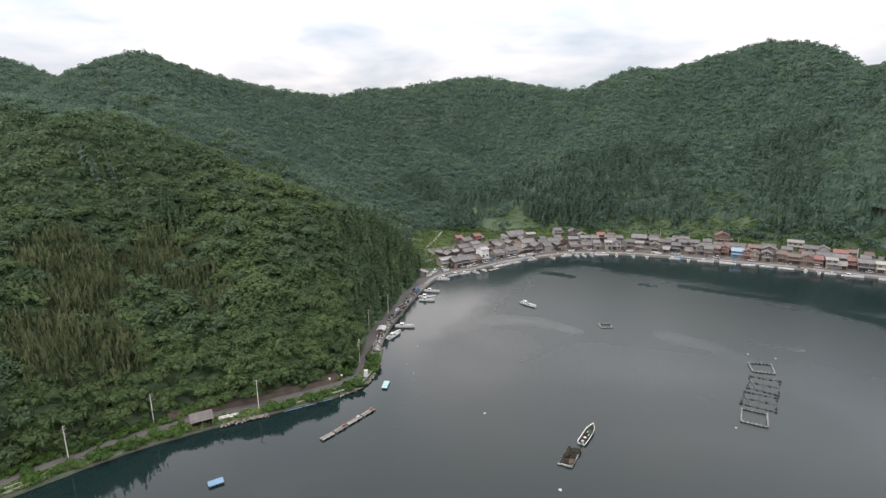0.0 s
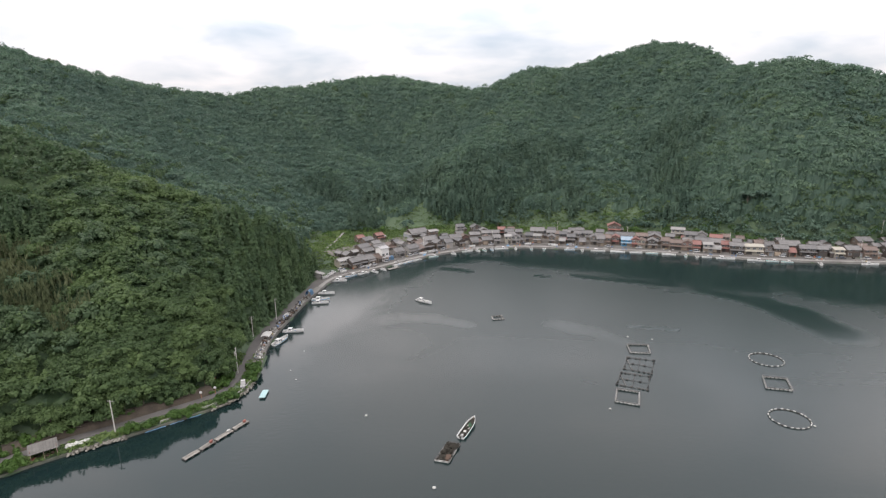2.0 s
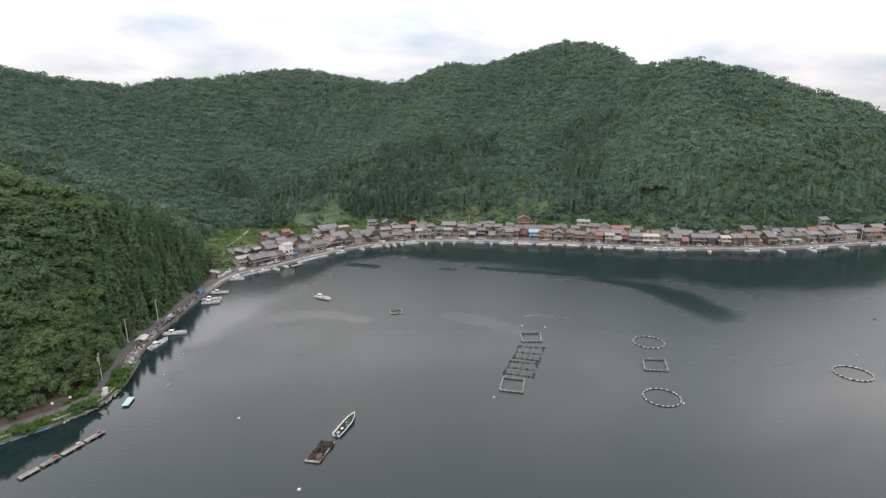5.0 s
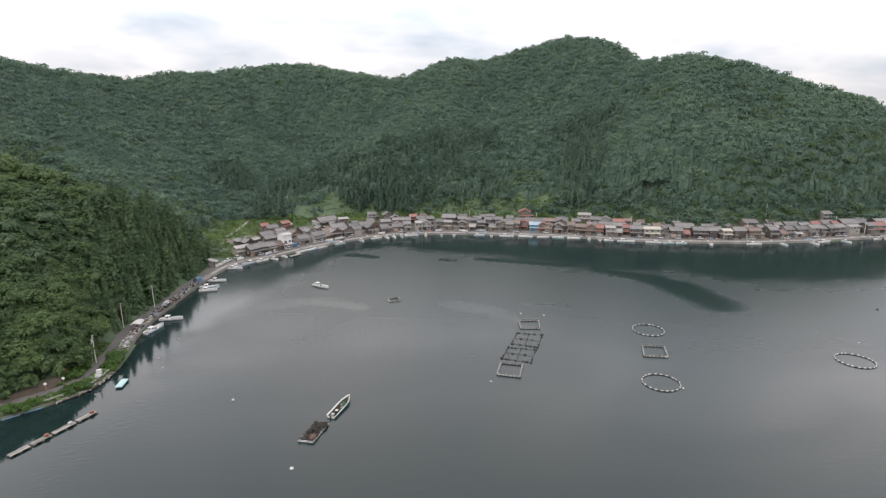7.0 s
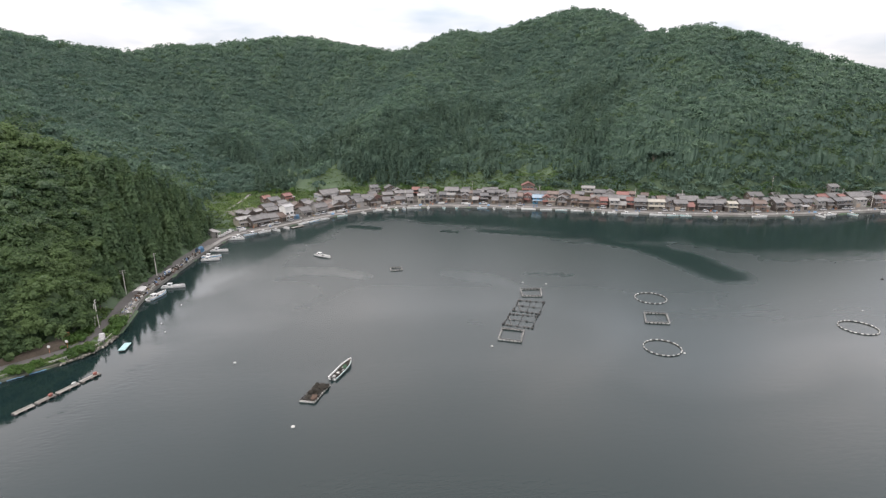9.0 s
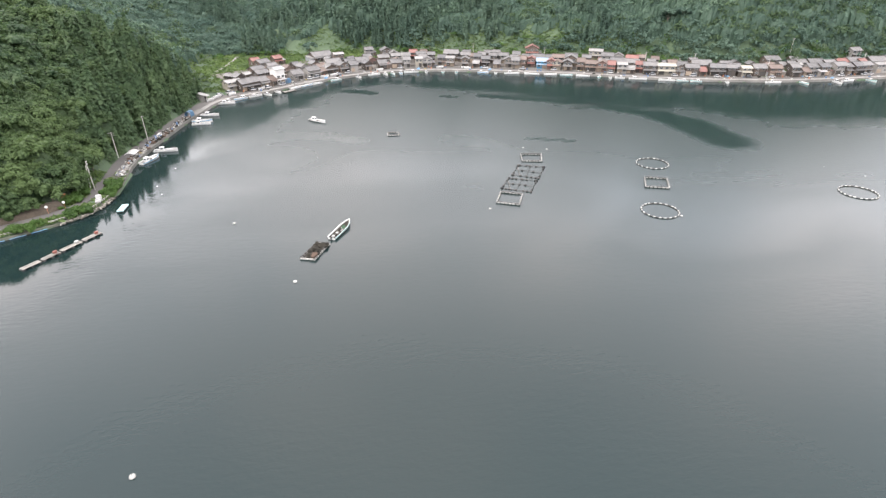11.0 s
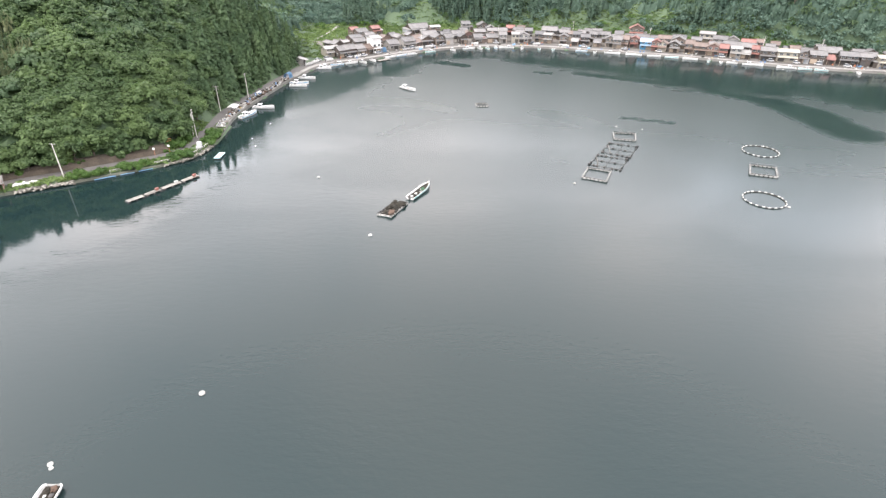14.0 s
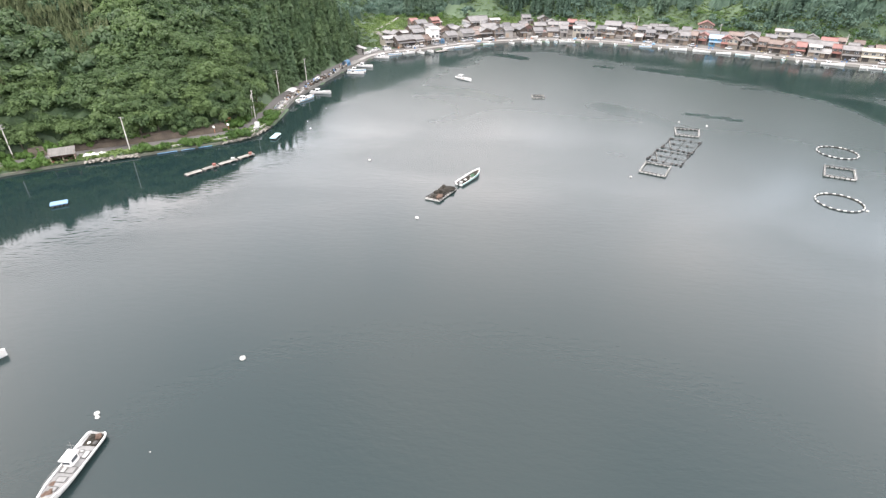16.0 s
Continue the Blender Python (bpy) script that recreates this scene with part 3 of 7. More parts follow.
def cedar(rng, tiers, per_tier, leaf):
    """A narrow conifer about 12 m high: drooping whorls round a spire."""
    quads = []
    tall = 12.0
    for i in range(tiers):
        k = i / (tiers - 1)
        z, r = 1.6 + k * (tall - 1.8), 2.5 * (1 - k) ** 0.75 + 0.15
        a = rng.uniform(0, 6.283, per_tier)
        rr = r * np.sqrt(rng.uniform(0.25, 1.1, per_tier))
        c = np.stack([np.cos(a) * rr, np.sin(a) * rr, z - rr * 0.35 + rng.uniform(-0.35, 0.35, per_tier)], 1)
        out = np.stack([np.cos(a), np.sin(a), np.full(per_tier, 0.9)], 1)
        quads.append(sprays(rng, c, out, leaf, 0.35, 1.6))
    cone = ICO_V * np.array([1.35, 1.35, 4.4])
    cone[:, :2] *= np.clip(1.15 - (cone[:, 2:3] + 4.4) / 8.8, 0.06, 1)
    return np.concatenate(quads), [cone + np.array([0, 0, 6.2])]


def bamboo(rng, stems, per_stem, leaf):
    """A clump of tall pale stems with feathery upright sprays."""
    quads = []
    for _ in range(stems):
        bx, by = rng.normal(0, 1.5, 2)
        lx, ly, tall = rng.normal(0, 0.10), rng.normal(0, 0.10), rng.uniform(5.5, 9.5)
        z = np.sort(rng.uniform(0.5, tall, per_stem))
        c = np.stack([bx + lx * z, by + ly * z, z], 1) + rng.normal(0, 0.16, (per_stem, 3))
        s = leaf * rng.uniform(0.7, 1.2, (per_stem, 1))
        a = rng.uniform(0, 6.283, per_stem)
        side = np.stack([np.cos(a), np.sin(a), np.zeros(per_stem)], 1) * s * 0.22
        up = np.stack([rng.normal(0, 0.2, per_stem), rng.normal(0, 0.2, per_stem), np.ones(per_stem)], 1) * s * 1.6
        quads.append(np.stack([c - up / 2, c + side, c + up / 2, c - side], 1))
    return np.concatenate(quads), []


def shrub(rng, lobes, per_lobe, leaf):
    quads, tris = [], []
    for i in range(lobes):
        rad = rng.uniform(0.6, 1.1)
        c = np.array([rng.normal(0, 0.9), rng.normal(0, 0.9), rng.uniform(0.5, 1.1)])
        d = rng.normal(0, 1, (per_lobe, 3))
        d[:, 2] = np.abs(d[:, 2])
        d /= np.linalg.norm(d, axis=1, keepdims=True)
        quads.append(sprays(rng, c + d * rad * rng.uniform(0.8, 1.15, (per_lobe, 1)), d, leaf))
        tris.append(ICO_V * rad * 0.8 + c)
    return np.concatenate(quads), tris


def trunk_mesh(rng, tall, thick, limbs):
    """Tapered trunk with limbs: 6-sided tubes. Returns verts and quads."""
    verts, faces = [], []

    def tube(a, b, ra, rb):
        a, b = np.array(a, float), np.array(b, float)
        w = (b - a) / np.linalg.norm(b - a)
        s = np.cross(w, (0.3, 0.9, 0.1))
        s /= np.linalg.norm(s)
        u = np.cross(w, s)
        base = len(verts)
        for p, r in ((a, ra), (b, rb)):
            for k in range(6):
                t = k * math.pi / 3
                verts.append(p + (s * math.cos(t) + u * math.sin(t)) * r)
        for k in range(6):
            faces.append((base + k, base + (k + 1) % 6, base + 6 + (k + 1) % 6, base + 6 + k))

    tube((0, 0, -0.8), (0.1, 0.05, tall * 0.55), thick, thick * 0.7)
    tube((0.1, 0.05, tall * 0.55), (0.0, 0.1, tall), thick * 0.7, thick * 0.25)
    for k in range(limbs):
        t = k * 2.4 + rng.uniform(-0.4, 0.4)
        z = tall * rng.uniform(0.42, 0.7)
        tube((0.08, 0.05, z), (math.cos(t) * 1.9, math.sin(t) * 1.9, z + 1.6), thick * 0.45, thick * 0.15)
    return verts, faces


def leaf_mesh(name, quads, tris, material):
    """One mesh of sprays (two triangles each) and the cores they sit on."""
    q = quads.reshape(-1, 3)
    i = np.arange(0, len(q), 4)
    faces = np.concatenate([np.stack([i, i + 1, i + 2], 1), np.stack([i, i + 2, i + 3], 1)])
    verts = [q]
    base = len(q)
    for t in tris:
        verts.append(t)
        faces = np.concatenate([faces, ICO_F + base])
        base += len(t)
    me_ob = mesh_object(name, np.concatenate(verts), faces, material)
    return me_ob


def stand(name, points, kinds, material, label, category, rng):
    """A whole stretch of wood in one mesh: points (x, y, z, size), kinds: crown templates."""
    if not len(points):
        return None
    qv, tv, tf = [], [], []
    base = 0
    turn = rng.uniform(0, 6.283, len(points))
    pick = rng.integers(0, len(kinds), len(points))
    tall = rng.uniform(0.85, 1.2, len(points))
    for k, (quads, tris) in enumerate(kinds):
        sel = pick == k
        if not sel.any():
            continue
        c, s = np.cos(turn[sel]), np.sin(turn[sel])
        size, pos, up = points[sel, 3], points[sel, :3], tall[sel]

        def placed(v):
            x = (v[None, :, 0] * c[:, None] - v[None, :, 1] * s[:, None]) * size[:, None] + pos[:, 0:1]
            y = (v[None, :, 0] * s[:, None] + v[None, :, 1] * c[:, None]) * size[:, None] + pos[:, 1:2]
            z = v[None, :, 2] * (size * up)[:, None] + pos[:, 2:3]
            return np.stack([x, y, z], 2).reshape(-1, 3)

        qv.append(placed(quads.reshape(-1, 3)))
        if tris:
            core = np.concatenate(tris)
            cf = np.concatenate([ICO_F + j * len(ICO_V) for j in range(len(tris))])
            v = placed(core)
            n = int(sel.sum())
            tv.append(v)
            tf.append((cf[None] + (np.arange(n) * len(core))[:, None, None]).reshape(-1, 3) + base)
            base += len(v)
    q = np.concatenate(qv)
    i = np.arange(0, len(q), 4)
    faces = [np.stack([i, i + 1, i + 2], 1), np.stack([i, i + 2, i + 3], 1)]
    verts = [q]
    if tv:
        verts += tv
        faces += [f + len(q) for f in tf]
    ob = mesh_object(name, np.concatenate(verts), np.concatenate(faces), material)
    return tagged(ob, label, category, kind="stuff")


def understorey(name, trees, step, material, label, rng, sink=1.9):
    """Leafy filler sheet added to soften shade between crowns: low domes, one under each."""
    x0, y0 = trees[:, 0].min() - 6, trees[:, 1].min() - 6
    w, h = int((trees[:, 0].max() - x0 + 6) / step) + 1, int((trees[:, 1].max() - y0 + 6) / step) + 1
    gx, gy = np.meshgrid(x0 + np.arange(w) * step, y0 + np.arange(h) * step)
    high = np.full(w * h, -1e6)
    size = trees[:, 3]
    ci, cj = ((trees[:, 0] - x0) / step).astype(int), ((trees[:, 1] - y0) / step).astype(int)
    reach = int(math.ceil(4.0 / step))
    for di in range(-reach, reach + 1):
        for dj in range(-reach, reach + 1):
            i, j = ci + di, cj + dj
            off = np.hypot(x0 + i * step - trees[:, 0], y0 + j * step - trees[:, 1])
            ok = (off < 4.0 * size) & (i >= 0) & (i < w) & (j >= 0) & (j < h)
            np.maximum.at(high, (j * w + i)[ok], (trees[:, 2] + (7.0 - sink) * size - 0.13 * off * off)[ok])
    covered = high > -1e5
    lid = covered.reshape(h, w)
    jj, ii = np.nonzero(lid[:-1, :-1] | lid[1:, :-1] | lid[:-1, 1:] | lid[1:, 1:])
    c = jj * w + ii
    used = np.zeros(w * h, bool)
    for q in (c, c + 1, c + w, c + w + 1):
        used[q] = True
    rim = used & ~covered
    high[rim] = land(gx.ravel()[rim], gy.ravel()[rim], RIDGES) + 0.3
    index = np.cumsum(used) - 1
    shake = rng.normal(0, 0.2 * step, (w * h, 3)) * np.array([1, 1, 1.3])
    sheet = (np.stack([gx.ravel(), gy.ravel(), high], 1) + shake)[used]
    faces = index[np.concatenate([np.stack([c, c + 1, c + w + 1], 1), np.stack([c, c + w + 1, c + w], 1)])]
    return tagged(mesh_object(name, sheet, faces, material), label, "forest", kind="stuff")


def value_noise(px, py, scale, seed):
    return np.array([noise.noise((a * scale + seed, b * scale, seed * 1.7)) for a, b in zip(px, py)])


def blob(px, py, spots):
    """Soft sum of round places (x, y, radius)."""
    out = np.zeros(px.shape)
    for x, y, r in spots:
        out = np.maximum(out, 1.0 - np.hypot(px - x, py - y) / r)
    return out


CEDAR_SPOTS = [(-22, 245, 34), (-26, 275, 32), (-34, 222, 30), (-40, 250, 28), (20, 420, 26), (60, 425, 24), (90, 395, 26), (145, 425, 32), (160, 385, 26),
               (120, 400, 24), (175, 440, 24), (235, 370, 24), (258, 405, 30), (230, 352, 20), (-20, 440, 28), (100, 425, 22), (70, 395, 22), (-150, 232, 14), (-110, 215, 12)]
BAMBOO_SPOTS = [(-105, 194, 15), (-91, 184, 13), (-79, 174, 8), (-123, 173, 18), (-112, 158, 14), (-108, 136, 11), (-96, 143, 10)]
MEADOW_SPOTS = [(-14, 335, 20), (-6, 352, 20), (-6, 368, 14), (-14, 316, 14), (-8, 300, 9), (28, 388, 10), (52, 390, 12), (150, 369, 8), (166, 366, 8), (184, 362, 8), (200, 357, 7), (134, 374, 6), (218, 348, 6)]


TREES = []


def tree_kinds(rng, count, crown_of, material, trunk):
    """Single trees (an empty at the foot, trunk and crown under it), to be copied."""
    out = []
    for _ in range(count):
        quads, tris = crown_of(rng)
        root = new("tree")
        crown = leaf_mesh("crown", quads, tris, material)
        crown.parent = root
        v, f = trunk_mesh(rng, *trunk)
        mesh_object("trunk", v, f, BARK, root)
        out.append(root)
    return out


def set_out(kinds, spots, label, category, group, rng):
    """Copies single trees to spots (x, y, z, size); the first of each kind stands at a spot itself."""
    for i, (x, y, z, size) in enumerate(spots):
        m = pose(x, y, z, 0, 0, rng.uniform(0, 360)) @ Matrix.Diagonal((size, size, size * rng.uniform(0.88, 1.15), 1))
        kind = kinds[i % len(kinds)]
        if i < len(kinds):
            tagged(kind, label, category, group)
            TREES.append((kind, m))
        else:
            copy_thing(kind, m)
    for kind, m in TREES:
        kind.matrix_basis = m
    TREES.clear()


def plant_woods():
    rng = np.random.default_rng(7)

    def sown(x0, x1, y0, y1, step):
        reach = math.hypot(x1 - x0, y1 - y0) / 2
        gx, gy = np.meshgrid(np.arange(-reach, reach, step), np.arange(-reach, reach, step))
        gx, gy = gx.ravel() + rng.uniform(-0.55, 0.55, gx.size) * step, gy.ravel() + rng.uniform(-0.55, 0.55, gx.size) * step
        c, s = math.cos(0.62), math.sin(0.62)
        gx, gy = gx * c - gy * s + (x0 + x1) / 2, gx * s + gy * c + (y0 + y1) / 2
        inside = (gx > x0) & (gx < x1) & (gy > y0) & (gy < y1)
        return gx[inside], gy[inside]

    def thinned(x, y, share):
        """Keeps a share of the places on the level, and more the steeper the ground."""
        h = land(x, y, RIDGES)
        fall = np.hypot(land(x + 2, y, RIDGES) - h, land(x, y + 2, RIDGES) - h) / 2
        keep = rng.random(len(x)) < share * np.sqrt(1 + np.clip(fall, 0, 2.2) ** 2)
        return x[keep], y[keep]

    ax, ay = thinned(*sown(-330, 560, 70, 690, 3.7), 0.60)
    bx, by = thinned(*sown(-170, -8, 90, 285, 3.0), 0.74)
    zone = lambda x, y: (y < 280) & (x < -10) & (x > -165) & (shore_distance(x, y) < 95)
    out, inn = ~zone(ax, ay), zone(bx, by)
    px, py = np.concatenate([ax[out], bx[inn]]), np.concatenate([ay[out], by[inn]])
    d = shore_distance(px, py)
    _, width, _ = along(px, py, SHELF)
    keep = (d > width - 0.6) & (blob(px, py, MEADOW_SPOTS) <= 0)
    # behind the main crest, and far to the sides, nothing shows
    crest_y = np.interp(px, [n[0] for n in RIDGES[0][2]], [n[1] for n in RIDGES[0][2]])
    keep &= (py < crest_y + np.where(px > 320, 50, 22)) & (px > -0.95 * py - 12) & (px < 1.42 * py + 60)
    px, py, d, width = px[keep], py[keep], d[keep], width[keep]
    pz = land(px, py, RIDGES)
    n1 = value_noise(px, py, 0.02, 3.1)
    size = 0.92 + 0.22 * value_noise(px, py, 0.11, 9.2) + rng.uniform(-0.14, 0.18, len(px)) + 0.25 * (rng.random(len(px)) < 0.12) * (py < 300)
    pts = np.stack([px, py, pz - np.where((py < 290) & (px < -5), 1.6, 1.8), size], 1)
    near_bamboo = blob(px, py, BAMBOO_SPOTS)
    is_bamboo = (near_bamboo > 0) & (near_bamboo + 0.4 * n1 + rng.uniform(-0.35, 0.35, len(px)) > 0.14)
    # relief shading painted as leaf tone: crests lighter, hollows darker and with more cedars
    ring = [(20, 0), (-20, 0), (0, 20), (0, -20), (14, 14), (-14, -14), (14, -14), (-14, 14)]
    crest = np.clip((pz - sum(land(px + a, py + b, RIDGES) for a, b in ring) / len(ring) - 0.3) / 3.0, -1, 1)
    near_cedar = blob(px, py, CEDAR_SPOTS)
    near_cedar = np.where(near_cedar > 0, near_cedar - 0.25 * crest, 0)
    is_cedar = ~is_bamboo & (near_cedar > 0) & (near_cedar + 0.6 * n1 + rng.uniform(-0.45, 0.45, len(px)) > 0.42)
    leafy = ~(is_cedar | is_bamboo)
    close = (py < 285) & (px < -5) & (d < 100)
    order = np.argsort(d)
    single = np.array([i for i in order if leafy[i] and close[i] and px[i] > -105][:230])
    single_cedar = np.array([i for i in order if is_cedar[i] and close[i]][:70])
    rest = np.ones(len(px), bool)
    rest[single] = rest[single_cedar] = False
    mid = [broadleaf(rng, 4, 14, 1.05, 1.35, 0, 0.85, 0.18, 0.3) for _ in range(20)]
    # Near leaf tone thins out with distance, standing in for haze.
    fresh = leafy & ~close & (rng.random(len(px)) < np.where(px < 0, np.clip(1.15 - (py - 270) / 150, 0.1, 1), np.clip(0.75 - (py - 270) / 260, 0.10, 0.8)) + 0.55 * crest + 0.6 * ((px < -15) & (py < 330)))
    # Light on the spurs is put into the leaf colour wherever ground is convex.
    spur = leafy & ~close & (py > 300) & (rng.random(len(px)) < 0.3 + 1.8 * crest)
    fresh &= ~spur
    stand("broadleaf_woods", pts[spur], mid, HAZYLITLEAF, "broadleaf forest along the spurs, leaf paled for light and haze", "forest", rng)
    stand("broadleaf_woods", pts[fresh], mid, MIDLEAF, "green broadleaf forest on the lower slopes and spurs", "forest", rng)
    stand("broadleaf_woods", pts[leafy & ~close & ~fresh & ~spur], mid, HAZYLEAF, "dense green broadleaf forest covering the hills behind the village", "forest", rng)
    hither = (px < -15) & (py < 345)
    deep = ~close & ~is_bamboo & (d > width + 13)
    understorey("understorey", pts[deep & ~hither], 1.6, HAZYGAPLEAF, "leafy filler sheet between the crowns on the hills", rng, 1.8)
    understorey("understorey", pts[deep & hither], 1.8, NEARGAPLEAF, "leafy filler sheet between the crowns behind the headland", rng, 2.1)
    fine = [broadleaf(rng, 10, 22, 0.60, 1.45, 0.74, 0.8) for _ in range(8)]
    # Light on the headland's relief painted in: crests brighter, hollows duller.
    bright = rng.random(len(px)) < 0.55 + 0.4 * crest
    stand("broadleaf_woods", pts[leafy & close & rest & bright], fine, FRESHLEAF, "broadleaf forest on the headland, brighter tone, favouring lit crests", "forest", rng)
    stand("broadleaf_woods", pts[leafy & close & rest & ~bright], fine, MIDLEAF, "broadleaf forest on the headland, duller tone, favouring shaded hollows", "forest", rng)
    understorey("understorey", pts[close & leafy & (d > width + 6)], 1.2, NEARGAPLEAF, "leafy filler sheet between the crowns on the headland", rng, 2.2)
    extra = pts[is_cedar & ~close].copy()
    extra[:, :2] += rng.uniform(-2.6, 2.6, (len(extra), 2))
    extra[:, 2] = land(extra[:, 0], extra[:, 1], RIDGES) - 0.6
    extra[:, 3] *= rng.uniform(0.7, 1.05, len(extra))
    nearby = (extra[:, 1] < 300) & (extra[:, 0] < 0)
    ced_far = np.concatenate([pts[is_cedar & ~close], extra[~nearby]])
    ced_near = np.concatenate([pts[is_cedar & close & rest], extra[nearby]])
    stand("cedar_woods", ced_far, [cedar(rng, 8, 9, 1.15) for _ in range(4)], HAZYCEDAR, "dark green cedar trees in the folds of the hills", "forest", rng)
    stand("cedar_woods", ced_near, [cedar(rng, 12, 20, 0.8) for _ in range(4)], NEARCEDAR, "dark green cedar trees on the flank of the headland", "forest", rng)
    stand("bamboo_thicket", pts[is_bamboo], [bamboo(rng, 18, 12, 1.0) for _ in range(5)], BAMBOO, "tall pale dry bamboo thicket among trees", "bamboo", rng)
    set_out(tree_kinds(rng, 6, lambda r: broadleaf(r, 18, 46, 0.46, 1.6, 0.8, 0.8), FRESHLEAF, (6.2, 0.22, 4)), pts[single], "leafy green broadleaf tree on the slope above the lane", "tree", "trees above the lane", rng)
    set_out(tree_kinds(rng, 3, lambda r: cedar(r, 12, 20, 0.8), NEARCEDAR, (11.0, 0.18, 0)), pts[single_cedar], "tall dark green cedar on the slope above the lane", "tree", "trees above the lane", rng)
    # undergrowth below the first trees and in the thicket
    low = []
    for _ in range(900):
        x, y = rng.uniform(-150, -15), rng.uniform(100, 285)
        dd = float(shore_distance(np.array([x]), np.array([y]))[0])
        if 9.5 < dd < 24 or blob(np.array([x]), np.array([y]), BAMBOO_SPOTS)[0] > -0.1 and dd > 9:
            low.append((x, y, height(x, y) - 0.2, rng.uniform(0.9, 1.9)))
    stand("undergrowth", np.array(low), [shrub(rng, 4, 13, 0.6) for _ in range(5)], FRESHLEAF, "low green undergrowth below the trees", "shrubs", rng)
    # tall trees that stand out behind the village
    for spots, kinds, word in ((((4, 380, 1.25), (9, 385, 1.35), (14, 381, 1.3), (18, 387, 1.3), (0, 388, 1.2), (7, 391, 1.3), (23, 391, 1.1)), [lambda r: cedar(r, 12, 24, 0.9)], "tall dark cedar"),
                               (((40, 372, 1.35), (158, 357, 1.1), (255, 316, 1.5), (262, 312, 1.3), (105, 374, 1.0), (118, 372, 0.9)), [lambda r: broadleaf(r, 10, 50, 0.6)], "full round green tree")):
        mat, trunk = (HAZYCEDAR, (11.0, 0.18, 0)) if "cedar" in word else (HAZYLEAF, (6.2, 0.22, 4))
        set_out(tree_kinds(rng, 2, kinds[0], mat, trunk), [(x, y, height(x, y) - 0.3, k) for x, y, k in spots], word + " behind the village houses", "tree", "trees behind the village", rng)
    # the wooded hill beyond the ridge
    lx, ly = sown(-40, 430, 245, 440, 3.4)
    ld = shore_distance(lx, ly) - along(lx, ly, SHELF)[1]
    ok = (ld > -1) & (ld < 55) & (blob(lx, ly, MEADOW_SPOTS) <= -0.05)
    lx, ly = lx[ok], ly[ok]
    stand("young_woods", np.stack([lx, ly, land(lx, ly, RIDGES) - 1.0, rng.uniform(0.6, 1.05, len(lx))], 1), mid, HAZYLITLEAF, "young green trees filling the foot of the slopes", "forest", rng)
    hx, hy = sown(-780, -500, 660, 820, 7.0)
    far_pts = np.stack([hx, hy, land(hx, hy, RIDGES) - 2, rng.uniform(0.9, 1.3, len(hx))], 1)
    # Paler leaf stands in for the haze over this hill.
    stand("distant_woods", far_pts, mid, HAZYLITLEAF, "far wooded hill beyond the ridge", "forest", rng)
    understorey("understorey", far_pts, 4.0, HAZYGAPLEAF, "leafy filler sheet between the crowns of the far hill", rng)
    # shrubs: along the verge of the lane, and loose ones behind the houses
    spots = []
    for _ in range(170):
        s = rng.uniform(1070, 1185)
        dd = rng.choice([rng.uniform(0.2, 3.4), rng.uniform(7.9, 10.5)])
        if 1127 < s < 1143 and dd < 5 or 1082 < s < 1090 and dd < 5 or 1098 < s < 1140 and 7 < dd < 9.5 and rng.random() < 0.7:
            continue
        x, y, _ = shore_point(s, dd)
        spots.append((x, y, max(0.9, height(x, y)) - 0.1, rng.uniform(0.4, 1.15)))
    set_out([tagged(k) for k in shrub_kinds(rng)], spots, "bright green leafy shrub on the verge of the lane", "shrub", "shrubs along the lane", rng)
    back = []
    for _ in range(420):
        s = rng.uniform(560, 930)
        wd = float(along(np.array([shore_point(s)[0]]), np.array([shore_point(s)[1]]), SHELF)[1][0])
        x, y, _ = shore_point(s, wd + rng.uniform(-12, 9))
        if blob(np.array([x]), np.array([y]), MEADOW_SPOTS)[0] > 0 and rng.random() < 0.6:
            continue
        back.append((x, y, height(x, y) - 0.5, rng.uniform(0.22, 0.62)))
    stand("hedge_trees", np.array(back), mid, SHRUB, "green shrubs and small trees behind the houses", "shrubs", rng)
    # grass: tufts on the meadows, the verges and between the houses
    tuft = []
    for _ in range(5):
        c = rng.normal(0, 0.55, (9, 3))
        c[:, 2] = np.abs(c[:, 2]) * 0.3 + 0.15
        tuft.append((sprays(rng, c, np.tile((0, 0, 1.0), (9, 1)), 0.6, 0.7, 1.8), []))
    spots = []
    gx, gy = np.meshgrid(np.arange(-45, 240, 1.4), np.arange(285, 410, 1.4))
    gx, gy = gx.ravel() + rng.uniform(-0.7, 0.7, gx.size), gy.ravel() + rng.uniform(-0.7, 0.7, gx.size)
    dd = shore_distance(gx, gy)
    ok = ((blob(gx, gy, MEADOW_SPOTS) > 0) | (dd < 90) & (dd > 30)) & (dd > 14) & (rng.random(gx.size) < 0.8)
    gx, gy = gx[ok], gy[ok]
    spots = np.stack([gx, gy, land(gx, gy, RIDGES), rng.uniform(0.7, 1.3, len(gx))], 1)
    stand("meadow_grass", spots, tuft, GRASS, "long yellow green meadow grass behind the village", "grass", rng)
    verge = []
    for _ in range(1500):
        s, dd = rng.uniform(1060, 1200), rng.choice([rng.uniform(0.4, 4.0), rng.uniform(7.4, 10.5)])
        if 1090 < s < 1148 and dd > 5:
            continue
        x, y, _ = shore_point(s, dd)
        verge.append((x, y, max(0.85, height(x, y) if dd > 9 else 1.0), rng.uniform(0.4, 1.0)))
    stand("verge_grass", np.array(verge), tuft, GRASS, "rough green grass along the lane", "grass", rng)


